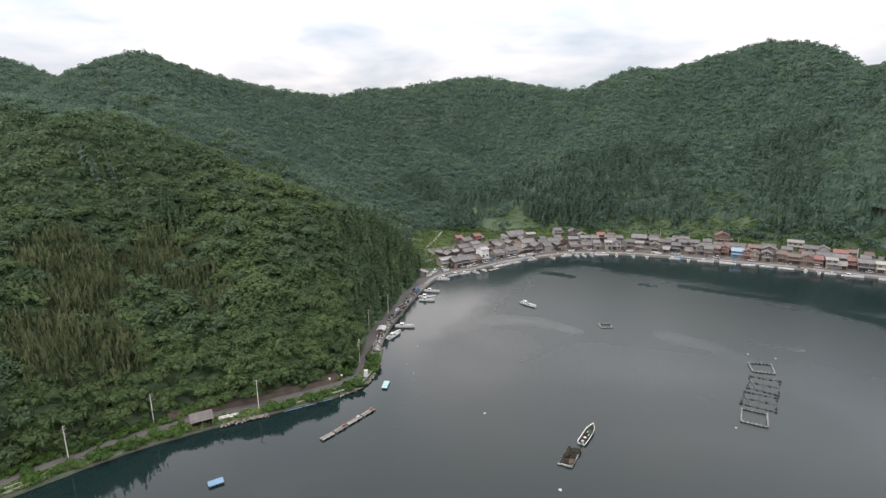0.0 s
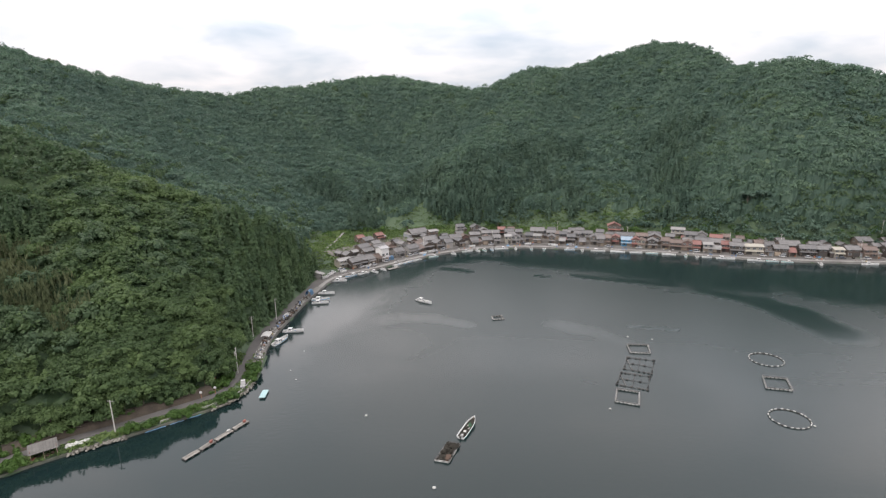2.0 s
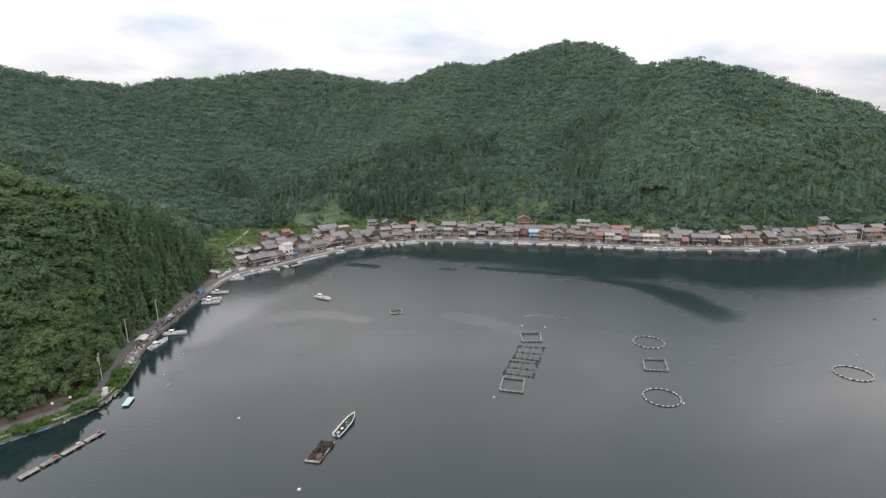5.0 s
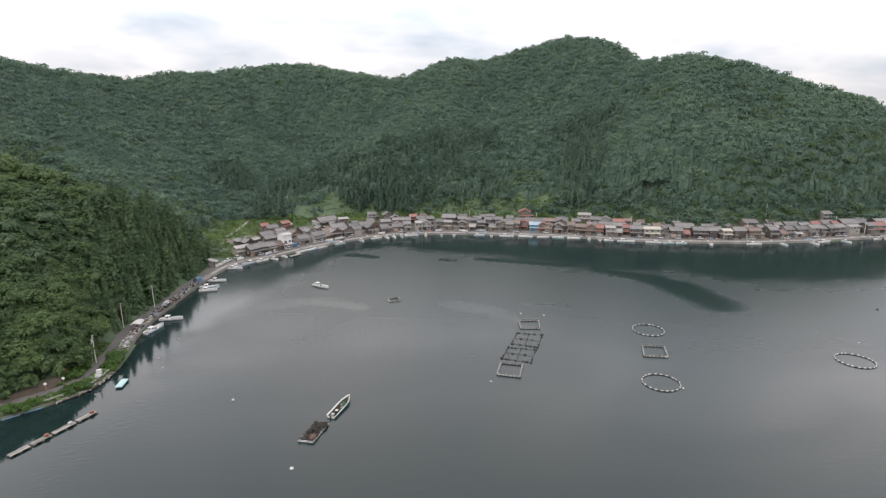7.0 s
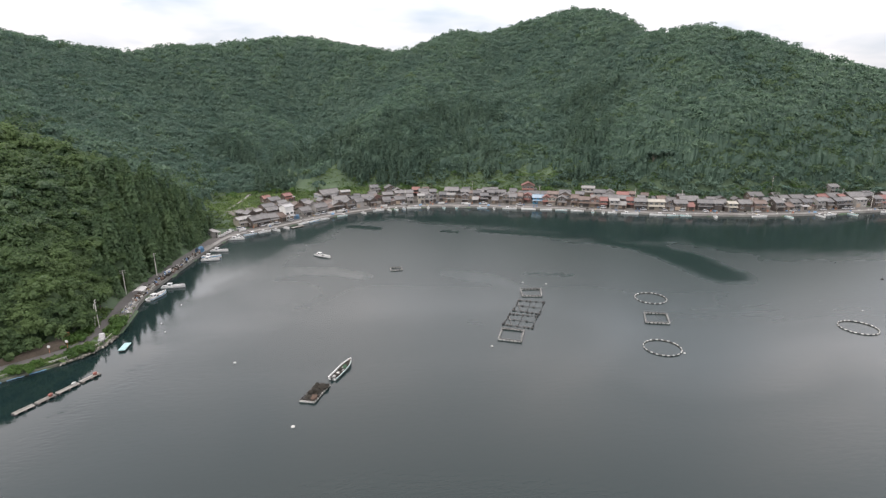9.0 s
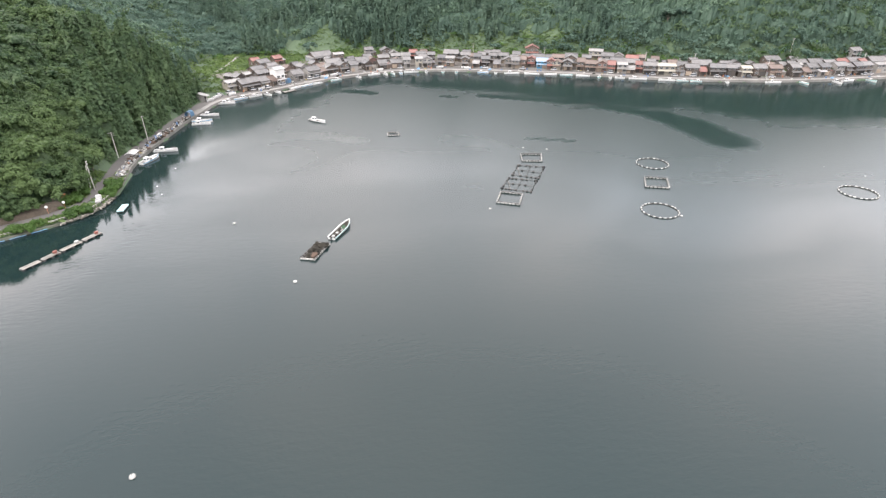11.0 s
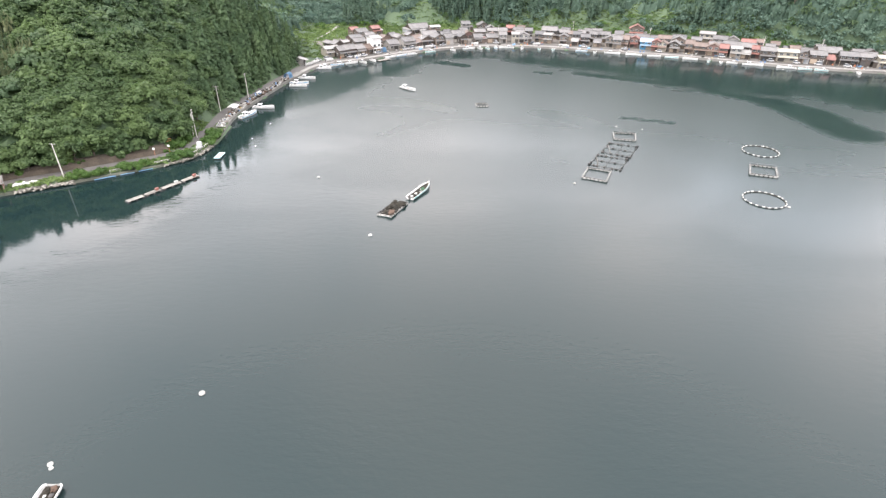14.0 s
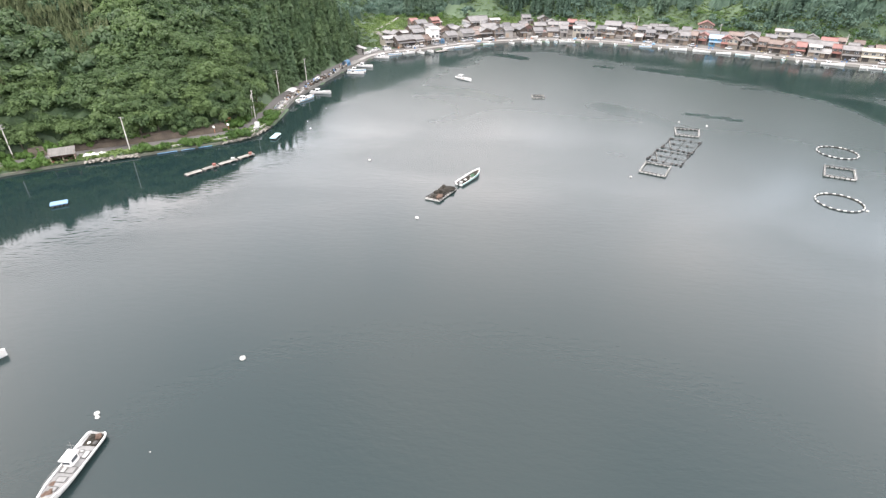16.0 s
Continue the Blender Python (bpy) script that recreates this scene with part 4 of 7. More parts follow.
def shrub_kinds(rng):
    out = []
    for _ in range(4):
        quads, tris = shrub(rng, 5, 42, 0.34)
        root = new("shrub")
        leaf_mesh("foliage", quads, tris, SHRUB).parent = root
        out.append(root)
    return out


# ---------------------------------------------------------------- building kit
SHORE_XY = np.array(SHORE)
SHORE_RUN = np.concatenate([[0], np.cumsum(np.hypot(*np.diff(SHORE_XY, axis=0).T))])


def shore_point(s, d=0.0):
    """The place s metres along the shore and d metres inland, and the heading of the shore there (degrees)."""
    x, y = np.interp(s, SHORE_RUN, SHORE_XY[:, 0]), np.interp(s, SHORE_RUN, SHORE_XY[:, 1])
    ax, ay = np.interp(s - 5, SHORE_RUN, SHORE_XY[:, 0]), np.interp(s - 5, SHORE_RUN, SHORE_XY[:, 1])
    bx, by = np.interp(s + 5, SHORE_RUN, SHORE_XY[:, 0]), np.interp(s + 5, SHORE_RUN, SHORE_XY[:, 1])
    tx, ty = ax - bx, ay - by
    n = math.hypot(tx, ty)
    tx, ty = tx / n, ty / n
    return x - ty * d, y + tx * d, math.degrees(math.atan2(ty, tx))


def part(name, bm, material, parent, label=""):
    """Links a bmesh as one mesh object under a thing or a part."""
    me = bpy.data.meshes.new(name)
    bm.to_mesh(me)
    bm.free()
    me.materials.append(material)
    ob = new(name, me)
    ob.parent = parent
    return tagged(ob, label)


def shared(name, me, parent, m, label=""):
    """A part on a mesh that it shares with others."""
    ob = new(name, me)
    ob.parent = parent
    ob.matrix_local = m
    return tagged(ob, label)


def thing(name, label, category, group=""):
    return tagged(new(name), label, category, group)


def box(bm, x0, x1, y0, y1, z0, z1, m=None):
    v = [bm.verts.new((x, y, z)) for z in (z0, z1) for x, y in ((x0, y0), (x1, y0), (x1, y1), (x0, y1))]
    for f in ((3, 2, 1, 0), (4, 5, 6, 7), (0, 1, 5, 4), (1, 2, 6, 5), (2, 3, 7, 6), (3, 0, 4, 7)):
        bm.faces.new([v[i] for i in f])
    if m is not None:
        bmesh.ops.transform(bm, matrix=m, verts=v)
    return bm


def soft_box(bm, x0, x1, y0, y1, z0, z1, r):
    """A box with its upright and upper edges cut back by r."""
    b = bmesh.new()
    box(b, x0, x1, y0, y1, z0, z1)
    bmesh.ops.bevel(b, geom=list(b.edges), offset=r, segments=1, affect="EDGES")
    me = bpy.data.meshes.new("t")
    b.to_mesh(me)
    b.free()
    bm.from_mesh(me)
    bpy.data.meshes.remove(me)
    return bm


def tube(bm, a, b, ra, rb=None, sides=8):
    rb = ra if rb is None else rb
    a, b = Vector(a), Vector(b)
    w = (b - a).normalized()
    s = w.cross(Vector((0.31, 0.93, 0.17))).normalized()
    u = w.cross(s)
    rings = [[bm.verts.new(p + (s * math.cos(k * math.tau / sides) + u * math.sin(k * math.tau / sides)) * r) for k in range(sides)] for p, r in ((a, ra), (b, rb))]
    for k in range(sides):
        j = (k + 1) % sides
        bm.faces.new((rings[0][k], rings[0][j], rings[1][j], rings[1][k]))
    bm.faces.new(rings[0][::-1])
    bm.faces.new(rings[1])
    return bm


def lump(bm, x, y, z, rx, ry, rz, rng, rough=0.2, sub=2):
    out = bmesh.ops.create_icosphere(bm, subdivisions=sub, radius=1)["verts"]
    for v in out:
        k = 1 + rng.uniform(-rough, rough)
        v.co = (x + v.co.x * rx * k, y + v.co.y * ry * k, max(z + v.co.z * rz * k, z - rz * 0.3))
    return bm


def done(bm, material, name):
    """A mesh alone, to be shared by several parts."""
    me = bpy.data.meshes.new(name)
    bm.to_mesh(me)
    bm.free()
    me.materials.append(material)
    return me


# ---------------------------------------------------------------- quays, roads and banks
def ribbon(name, s0, s1, profile, material, label, category, step=4.0):
    """A strip that follows the shore: profile is a list of (inland, height)."""
    n = max(2, int((s1 - s0) / step))
    verts, faces = [], []
    for i in range(n + 1):
        s = s0 + (s1 - s0) * i / n
        for d, z in profile:
            x, y, _ = shore_point(s, d)
            verts.append((x, y, z))
    k = len(profile)
    for i in range(n):
        for j in range(k - 1):
            a = i * k + j
            faces.append((a, a + 1, a + k + 1, a + k))
    ob = mesh_object(name, verts, faces, material)
    return tagged(ob, label, category, kind="structure")


# the village front: sea wall, pale apron, kerb and road
ribbon("quay", 380, 985, [(0.0, -2.5), (0.0, 1.25), (0.15, 1.3), (2.2, 1.32), (2.2, 1.0)], APRON, "pale concrete quay along the village waterfront", "quay")
ribbon("road", 380, 985, [(2.1, 1.12), (2.2, 1.18), (7.6, 1.22), (7.8, 0.9)], ROADTOP, "narrow worn asphalt road between quay and houses", "road")
ribbon("pavement", 380, 950, [(7.6, 1.0), (7.62, 1.34), (11.0, 1.42), (11.0, 0.9)], CONCRETE, "concrete forecourts in front of the houses", "pavement")
ribbon("yard", 560, 880, [(10.9, 1.3), (11.0, 1.64), (24, 2.24), (36, 2.78), (36.2, 2.3)], EARTHYARD, "trodden grey earth yards between the houses", "yard")
ribbon("yard", 880, 950, [(10.9, 1.3), (11.0, 1.64), (24, 2.24), (48, 3.32), (48.2, 2.8)], EARTHYARD, "trodden grey earth yards between the houses", "yard")
# the lane along the headland
ribbon("quay", 985, 1069, [(0.0, -2.5), (0.0, 1.15), (0.3, 1.2), (3.2, 1.22), (3.3, 0.9)], CONCRETE, "rough concrete quay along the lane", "quay")
ribbon("road", 985, 1072, [(3.0, 1.1), (3.1, 1.16), (6.6, 1.2), (6.8, 0.9)], ASPHALT, "narrow dark asphalt lane along the wooded shore", "road")
ribbon("seawall", 1069, 1250, [(-0.2, -2.5), (0.0, 0.62), (0.35, 0.66), (0.35, 0.3)], MOSS, "low concrete sea wall at the foot of the lane", "wall")
ribbon("verge", 1069, 1250, [(0.2, 0.4), (0.35, 0.6), (2.0, 1.0), (4.3, 1.12), (4.5, 0.8)], SOIL, "overgrown verge between sea wall and lane", "verge")
ribbon("road", 1068, 1250, [(4.4, 1.0), (4.5, 1.2), (7.3, 1.25), (7.5, 0.9)], ASPHALT, "narrow dark asphalt lane along the wooded shore", "road")
ribbon("bank", 1094, 1146, [(7.5, 0.9), (7.7, 1.3), (8.4, 2.3), (9.4, 2.9), (10.5, 3.0)], EARTH, "bare brown cut bank above the lane", "bank")

def field_path(points, width):
    """A pale path over the meadow, laid on the ground."""
    verts, faces = [], []
    for i, (x, y) in enumerate(points):
        ax, ay = points[max(0, i - 1)]
        bx, by = points[min(len(points) - 1, i + 1)]
        n = math.hypot(bx - ax, by - ay)
        ox, oy = -(by - ay) / n * width / 2, (bx - ax) / n * width / 2
        z = max(height(x, y), height(x + ox, y + oy), height(x - ox, y - oy)) + 0.45
        verts += [(x - ox, y - oy, z - 0.6), (x - ox, y - oy, z), (x + ox, y + oy, z), (x + ox, y + oy, z - 0.6)]
    for i in range(len(points) - 1):
        for j in range(3):
            a = i * 4 + j
            faces.append((a, a + 4, a + 5, a + 1))
    return tagged(mesh_object("path", verts, faces, APRON), "pale narrow concrete path across the meadow", "path", kind="structure")


field_path([(-13, 332), (-12, 338), (-10, 346), (-8, 354), (-6, 364), (-4, 374)], 1.3)

# ---------------------------------------------------------------- houses
def window_mesh():
    bm = bmesh.new()
    for x0, x1, z0, z1 in ((-0.5, -0.44, 0, 1), (0.44, 0.5, 0, 1), (-0.44, 0.44, 0, 0.07), (-0.44, 0.44, 0.93, 1), (-0.025, 0.025, 0.07, 0.93)):
        box(bm, x0, x1, -0.05, 0.02, z0, z1)
    return done(bm, FRAME, "window")


def pane_mesh():
    bm = bmesh.new()
    box(bm, -0.44, 0.44, -0.025, -0.005, 0.07, 0.93)
    return done(bm, PANE, "pane")


WINDOW, GLASS = window_mesh(), pane_mesh()


def add_window(house, x, y, z, w, h, turn=0):
    m = pose(x, y, z, 0, 0, turn) @ Matrix.Diagonal((w, 1, h, 1))
    win = shared("window", WINDOW, house, m)
    shared("pane", GLASS, win, Matrix())


def slope_slab(bm, x0, x1, y0, z0, y1, z1, t):
    """A roof slab from the eaves (y0, z0) up to the ridge (y1, z1)."""
    pts = [(y0, z0), (y1, z1), (y1, z1 + t), (y0, z0 + t)]
    a = [bm.verts.new((x0, y, z)) for y, z in pts]
    b = [bm.verts.new((x1, y, z)) for y, z in pts]
    bm.faces.new(a[::-1])
    bm.faces.new(b)
    for k in range(4):
        j = (k + 1) % 4
        bm.faces.new((a[k], a[j], b[j], b[k]))
    return bm


def build_house(w, depth, wall_h, style, rng, porch):
    """Faces -y. Ridge along x for style ...e, along y for ...g."""
    roof_name, roof_mat = ROOFS[style[0]]
    wall_name, wall_mat = WALLS[style[1]]
    storeys = "two-storey" if wall_h > 4 else "low"
    house = thing("house", f"{storeys} house, {wall_name}, {roof_name} roof", "house", "houses of the village")
    across = style[2] == "g"
    span = w if across else depth
    run = depth if across else w
    pitch = 0.48 if style[0] not in "wWcR" else 0.26
    rise = span / 2 * pitch
    spin = Matrix.Rotation(radians(90), 4, "Z") if across else Matrix()
    # walls: a prism with its gables
    bm = bmesh.new()
    pts = [(-span / 2, -0.6), (span / 2, -0.6), (span / 2, wall_h), (0, wall_h + rise), (-span / 2, wall_h)]
    a = [bm.verts.new((-run / 2, y, z)) for y, z in pts]
    b = [bm.verts.new((run / 2, y, z)) for y, z in pts]
    bm.faces.new(a[::-1])
    bm.faces.new(b)
    for k in range(5):
        j = (k + 1) % 5
        bm.faces.new((a[k], a[j], b[j], b[k]))
    bmesh.ops.transform(bm, matrix=spin, verts=bm.verts)
    part("wall", bm, wall_mat, house, wall_name)
    over, t = 0.6, 0.16
    for sign in (-1, 1):
        bm = bmesh.new()
        slope_slab(bm, -run / 2 - 0.4, run / 2 + 0.4, sign * (span / 2 + over), wall_h - over * pitch, 0, wall_h + rise, t)
        if sign > 0:
            bmesh.ops.reverse_faces(bm, faces=bm.faces)
        bmesh.ops.transform(bm, matrix=spin, verts=bm.verts)
        part("roof", bm, roof_mat, house, roof_name + " roof slope")
    bm = bmesh.new()
    soft_box(bm, -run / 2 - 0.42, run / 2 + 0.42, -0.17, 0.17, wall_h + rise + t - 0.06, wall_h + rise + t + 0.16, 0.05)
    bmesh.ops.transform(bm, matrix=spin, verts=bm.verts)
    part("ridge_cap", bm, roof_mat, house)
    front = -depth / 2
    # ground floor: a wide sliding door and a window; upper floor: windows
    dw = min(3.0, w * 0.42)
    bm = bmesh.new()
    box(bm, -0.5, 0.5, -0.06, 0.02, 0, 1)
    box(bm, -0.015, 0.015, -0.08, -0.05, 0, 1)
    side = rng.choice((-1, 1))
    door = part("door", bm, DARKDOOR if rng.random() < 0.6 else TIMBER, house, "wide sliding door")
    door.matrix_local = pose(side * (w / 2 - dw / 2 - 0.4), front - 0.004, 0.1) @ Matrix.Diagonal((dw, 1, 2.1, 1))
    if w > 4.6:
        add_window(house, -side * (w / 4), front - 0.004, 0.9, min(1.8, w * 0.28), 1.15)
    if wall_h > 4:
        count = 2 if w < 7.5 else 3
        for k in range(count):
            add_window(house, (k + 0.5) / count * w - w / 2, front - 0.004, 3.15, min(1.7, w / count * 0.62), 1.15)
    for sign in (-1, 1):
        add_window(house, sign * (w / 2 + 0.004), rng.uniform(-0.2, 0.2) * depth, 3.1 if wall_h > 4 else 1.0, 1.3, 1.0, 90 * sign)
    if w > 4.6 and rng.random() < 0.5:
        # a lower wing built on at one side
        s2, ww, wd = rng.choice((-1, 1)), rng.uniform(1.6, 2.6), depth * rng.uniform(0.55, 0.85)
        x0, x1 = sorted((s2 * (w / 2 + 0.01), s2 * (w / 2 + ww)))
        bm = bmesh.new()
        box(bm, x0, x1, front + 0.2, front + wd, -0.6, 2.3)
        part("wing", bm, WALLS[rng.choice("dbtg")][1], house, "low side wing")
        bm = bmesh.new()
        slope_slab(bm, x0 - 0.25, x1 + 0.25, front - 0.3, 2.32, front + wd + 0.2, 2.95, 0.1)
        part("wing_roof", bm, ROOFS[rng.choice("gkbwr")][1], house, "lean-to roof of the side wing")
    if porch:
        bm = bmesh.new()
        slope_slab(bm, -w / 2 - 0.1, w / 2 + 0.1, front - 1.55, 2.2, front - 0.02, 2.72, 0.1)
        part("canopy", bm, roof_mat, house, roof_name + " lower roof over the front")
        for x in (-w / 2 + 0.15, w / 2 - 0.15):
            bm = bmesh.new()
            box(bm, x - 0.06, x + 0.06, front - 1.42, front - 1.3, -0.5, 2.24)
            part("post", bm, TIMBER, house)
    return house


def fill_gaps(rng):
    """Sheds and lean-tos wherever the rows of houses leave room."""
    made = []
    for _ in range(1500):
        s, d, w = rng.uniform(562, 945), rng.choice((rng.uniform(10.2, 13), rng.uniform(14, 33))), rng.uniform(3.2, 5.0)
        x, y, _ = shore_point(s)
        if d > float(along(np.array([x]), np.array([y]), SHELF)[1][0]) - 5:
            continue
        if all(abs(s - o[0]) > (w + o[2]) / 2 + 0.1 or abs(d - o[1]) > 6.0 for o in HOUSES + made):
            made.append((s, d, w, rng.choice(("kde", "gde", "bbe", "gbe", "wde", "rbe", "kbg", "gdg", "bde"))))
        if len(made) >= 78:
            break
    return made


def build_village():
    rng = random.Random(11)
    HOUSES.extend(fill_gaps(rng))
    for s, d, w, style in HOUSES:
        x, y, turn = shore_point(s, d)
        low = (d < 14 and style[0] in "wWR" and rng.random() < 0.6) or w < 4.0
        wall_h = rng.uniform(2.4, 2.9) if low else rng.uniform(4.1, 4.9) if s < 860 else rng.uniform(3.0, 4.3)
        wall_h = 7.4 if style[1] == "x" else wall_h
        house = build_house(w, min(8.5, max(5.0, w * 0.8)) if d > 14 else rng.uniform(5.2, 6.4), wall_h, style, rng, rng.random() < 0.75)
        house.matrix_world = pose(x, y, max(1.36, height(x, y)) + 0.06, 0, 0, turn + rng.uniform(-5, 5))


HOUSES = []
HOUSES += [(555.4, 18.9, 8.8, "gde"), (565.9, 10.5, 7.5, "rwe"), (566.5, 22.3, 5.6, "kde"), (570.8, 19.2, 7.3, "kde"), (572.1, 10.5, 5.4, "gde"), (579.1, 18.5, 9.9, "gde"), (583.3, 10.5, 8.2, "wwe"), (586.6, 26.6, 6.4, "gwe"), (589.3, 17.1, 4.4, "rbe"), (592.2, 20, 8, "gbe"), (593.2, 10.5, 5.6, "gbe"), (598.7, 10.5, 6.4, "kde"), (600.2, 20.4, 7, "rbe"), (605.3, 10.5, 4.4, "gde"), (609.9, 11.3, 7.7, "gwe"), (610.8, 17.9, 6.8, "gde"), (617.9, 20.3, 8.7, "gbe"), (620.4, 10.5, 6.3, "kde"), (622.7, 10.5, 4.4, "Wwe"), (626.2, 21.5, 5.3, "gde"), (626.8, 11.9, 5.9, "gwe"), (629.3, 24.5, 4.6, "gbe"), (632.6, 16.3, 4.4, "wge"), (636.2, 17.1, 4.4, "gde")]
HOUSES += [(638.9, 10.5, 4.9, "gde"), (639.8, 18.1, 5.6, "gwe"), (644, 25.2, 8.2, "gbe"), (649.9, 17.1, 4.4, "bde"), (650.3, 10.5, 6.5, "bbe"), (658.7, 12.4, 6.8, "gbe"), (667, 10.5, 5, "cce"), (672.2, 13.2, 5.4, "gbe"), (674.9, 10.5, 4.4, "gde"), (674.9, 19.8, 5.8, "gwe"), (681.9, 11.9, 8.1, "kde"), (689.4, 18.5, 10.2, "gbe"), (696.6, 10.5, 7.1, "gde"), (700.4, 17.9, 4.4, "wwe"), (700.7, 17.1, 4.4, "gwe"), (710.8, 10.5, 9.1, "cce"), (719.6, 10.5, 7.4, "gde"), (725.2, 13.2, 4.4, "rre"), (728.4, 28.9, 4.4, "Rre"), (729.5, 17.1, 7.4, "gde"), (729.5, 27.5, 6.7, "rbe"), (735, 10.5, 5.2, "wwe"), (737.6, 32.7, 5.8, "gwg")]
HOUSES += [(737.7, 17.1, 8, "gbe"), (741, 10.5, 4, "rbe"), (744.2, 31.2, 7.1, "gwe"), (745.7, 17.5, 5.8, "gbe"), (745.9, 10.5, 5.9, "brg"), (751.6, 42.4, 8.1, "wce"), (752.2, 10.5, 6.4, "bde"), (755.4, 23.8, 5, "kde"), (757.6, 11.8, 4.1, "bbe"), (763.3, 28.2, 7, "kde"), (763.3, 20.5, 7.2, "gbg"), (764.3, 10.5, 4.5, "gbg"), (764.8, 10.5, 4.4, "gdg"), (769.9, 21.6, 6.8, "bde"), (770.4, 10.5, 4.4, "bcg"), (773.8, 10.5, 4.4, "rrg"), (779, 12.4, 6.3, "Lle"), (781.9, 23, 7.2, "gde"), (785.4, 15.2, 4.4, "rrg"), (785.9, 46.1, 7.9, "rbg"), (788.9, 23.4, 4.7, "gde"), (790.5, 13.5, 4.4, "bbe"), (794.4, 11.3, 4.4, "gte"), (795.6, 19.7, 4.9, "gde")]
HOUSES += [(798.7, 13.1, 4.3, "gtg"), (801.6, 23.6, 4.4, "gwe"), (806.4, 23.9, 4.4, "kde"), (808.2, 21.9, 4.5, "gde"), (812.2, 14.5, 4.9, "kde"), (815, 23.5, 4.5, "gde"), (817.2, 20.2, 4.4, "kde"), (819.7, 22, 4.4, "bwe"), (823.9, 10.5, 4, "gbg"), (824.5, 22.8, 5.5, "gbe"), (829.3, 27.1, 4.4, "kdg"), (832.3, 12.1, 4.8, "wbe"), (832.5, 26.3, 8.7, "gde"), (836.8, 14.4, 4.9, "kde"), (842.6, 24.3, 4.3, "kde"), (845, 10.5, 5.5, "gwg"), (847.5, 24.8, 5.5, "gde"), (849.5, 10.5, 4, "wce"), (854.6, 23.1, 4.5, "gwe"), (856, 10.5, 4, "gwe"), (859.2, 24.5, 6.3, "gwe"), (860, 17.1, 4.8, "bbg"), (861.7, 41.1, 6.5, "kdg"), (861.7, 10.5, 6.6, "gbe")]
HOUSES += [(865.7, 22.8, 6.5, "gbe"), (868.1, 45.8, 5.2, "kwe"), (869.2, 10.5, 4.8, "gde"), (871.2, 22.5, 4.4, "brg"), (876.2, 23.1, 7.5, "gde"), (877.3, 10.5, 4.4, "kdg"), (882.4, 39.6, 6.1, "wbe"), (882.7, 21.7, 5.8, "kde"), (885.3, 10.5, 4.6, "gwe"), (888.3, 46.2, 12.6, "gde"), (889.9, 25.7, 8.9, "gwe"), (890.6, 11.7, 5.8, "gbg"), (897, 13.4, 7.2, "gbg"), (906.8, 24.2, 4.7, "gwg"), (907.8, 50.1, 5.2, "rbe"), (908.9, 11.2, 7.4, "gwe"), (914.2, 25.3, 5.3, "bbg"), (917, 53.5, 4.7, "rbe"), (917.6, 35.5, 5.4, "gwe"), (918, 12, 5.8, "gwe"), (918.5, 42.8, 6.9, "gbe"), (922.1, 25.1, 8.4, "gbe"), (926.1, 17.1, 4.8, "rbe"), (928.2, 32.5, 6.9, "kbe")]
HOUSES += [(929.9, 10.5, 5.2, "Wxe"), (932, 22.2, 6.9, "gde"), (933.2, 10.5, 5.9, "bbe"), (939.8, 10.5, 4.8, "gde"), (946.1, 10.5, 5.7, "gbe"), (951.3, 10.5, 5.2, "gde")]
HOUSES += [(955, 15, 7.6, "wce"), (972, 9.5, 2.4, "wwe")]

build_village()

plant_woods()

# ---------------------------------------------------------------- boats
def hull_lines(length, beam, stern=0.74, n=13):
    """Stations from stern (0) to bow (1): x, half beam, sheer height, keel height."""
    out = []
    for i in range(n):
        k = i / (n - 1)
        half = beam / 2 * (stern + (1 - stern) * min(1, k / 0.16) ** 0.6) * (1 - max(0, (k - 0.55) / 0.45) ** 2.2) + 0.03
        out.append((k * length, half, 0.62 + 0.5 * k ** 3 * (length / 8), -0.25 + 0.75 * max(0, k - 0.8) ** 1.5 * 3))
    return out


def loft(bm, rings):
    """Faces between rows of points."""
    rows = [[bm.verts.new(p) for p in r] for r in rings]
    for a, b in zip(rows, rows[1:]):
        for k in range(len(a) - 1):
            bm.faces.new((a[k], a[k + 1], b[k + 1], b[k]))
    return rows


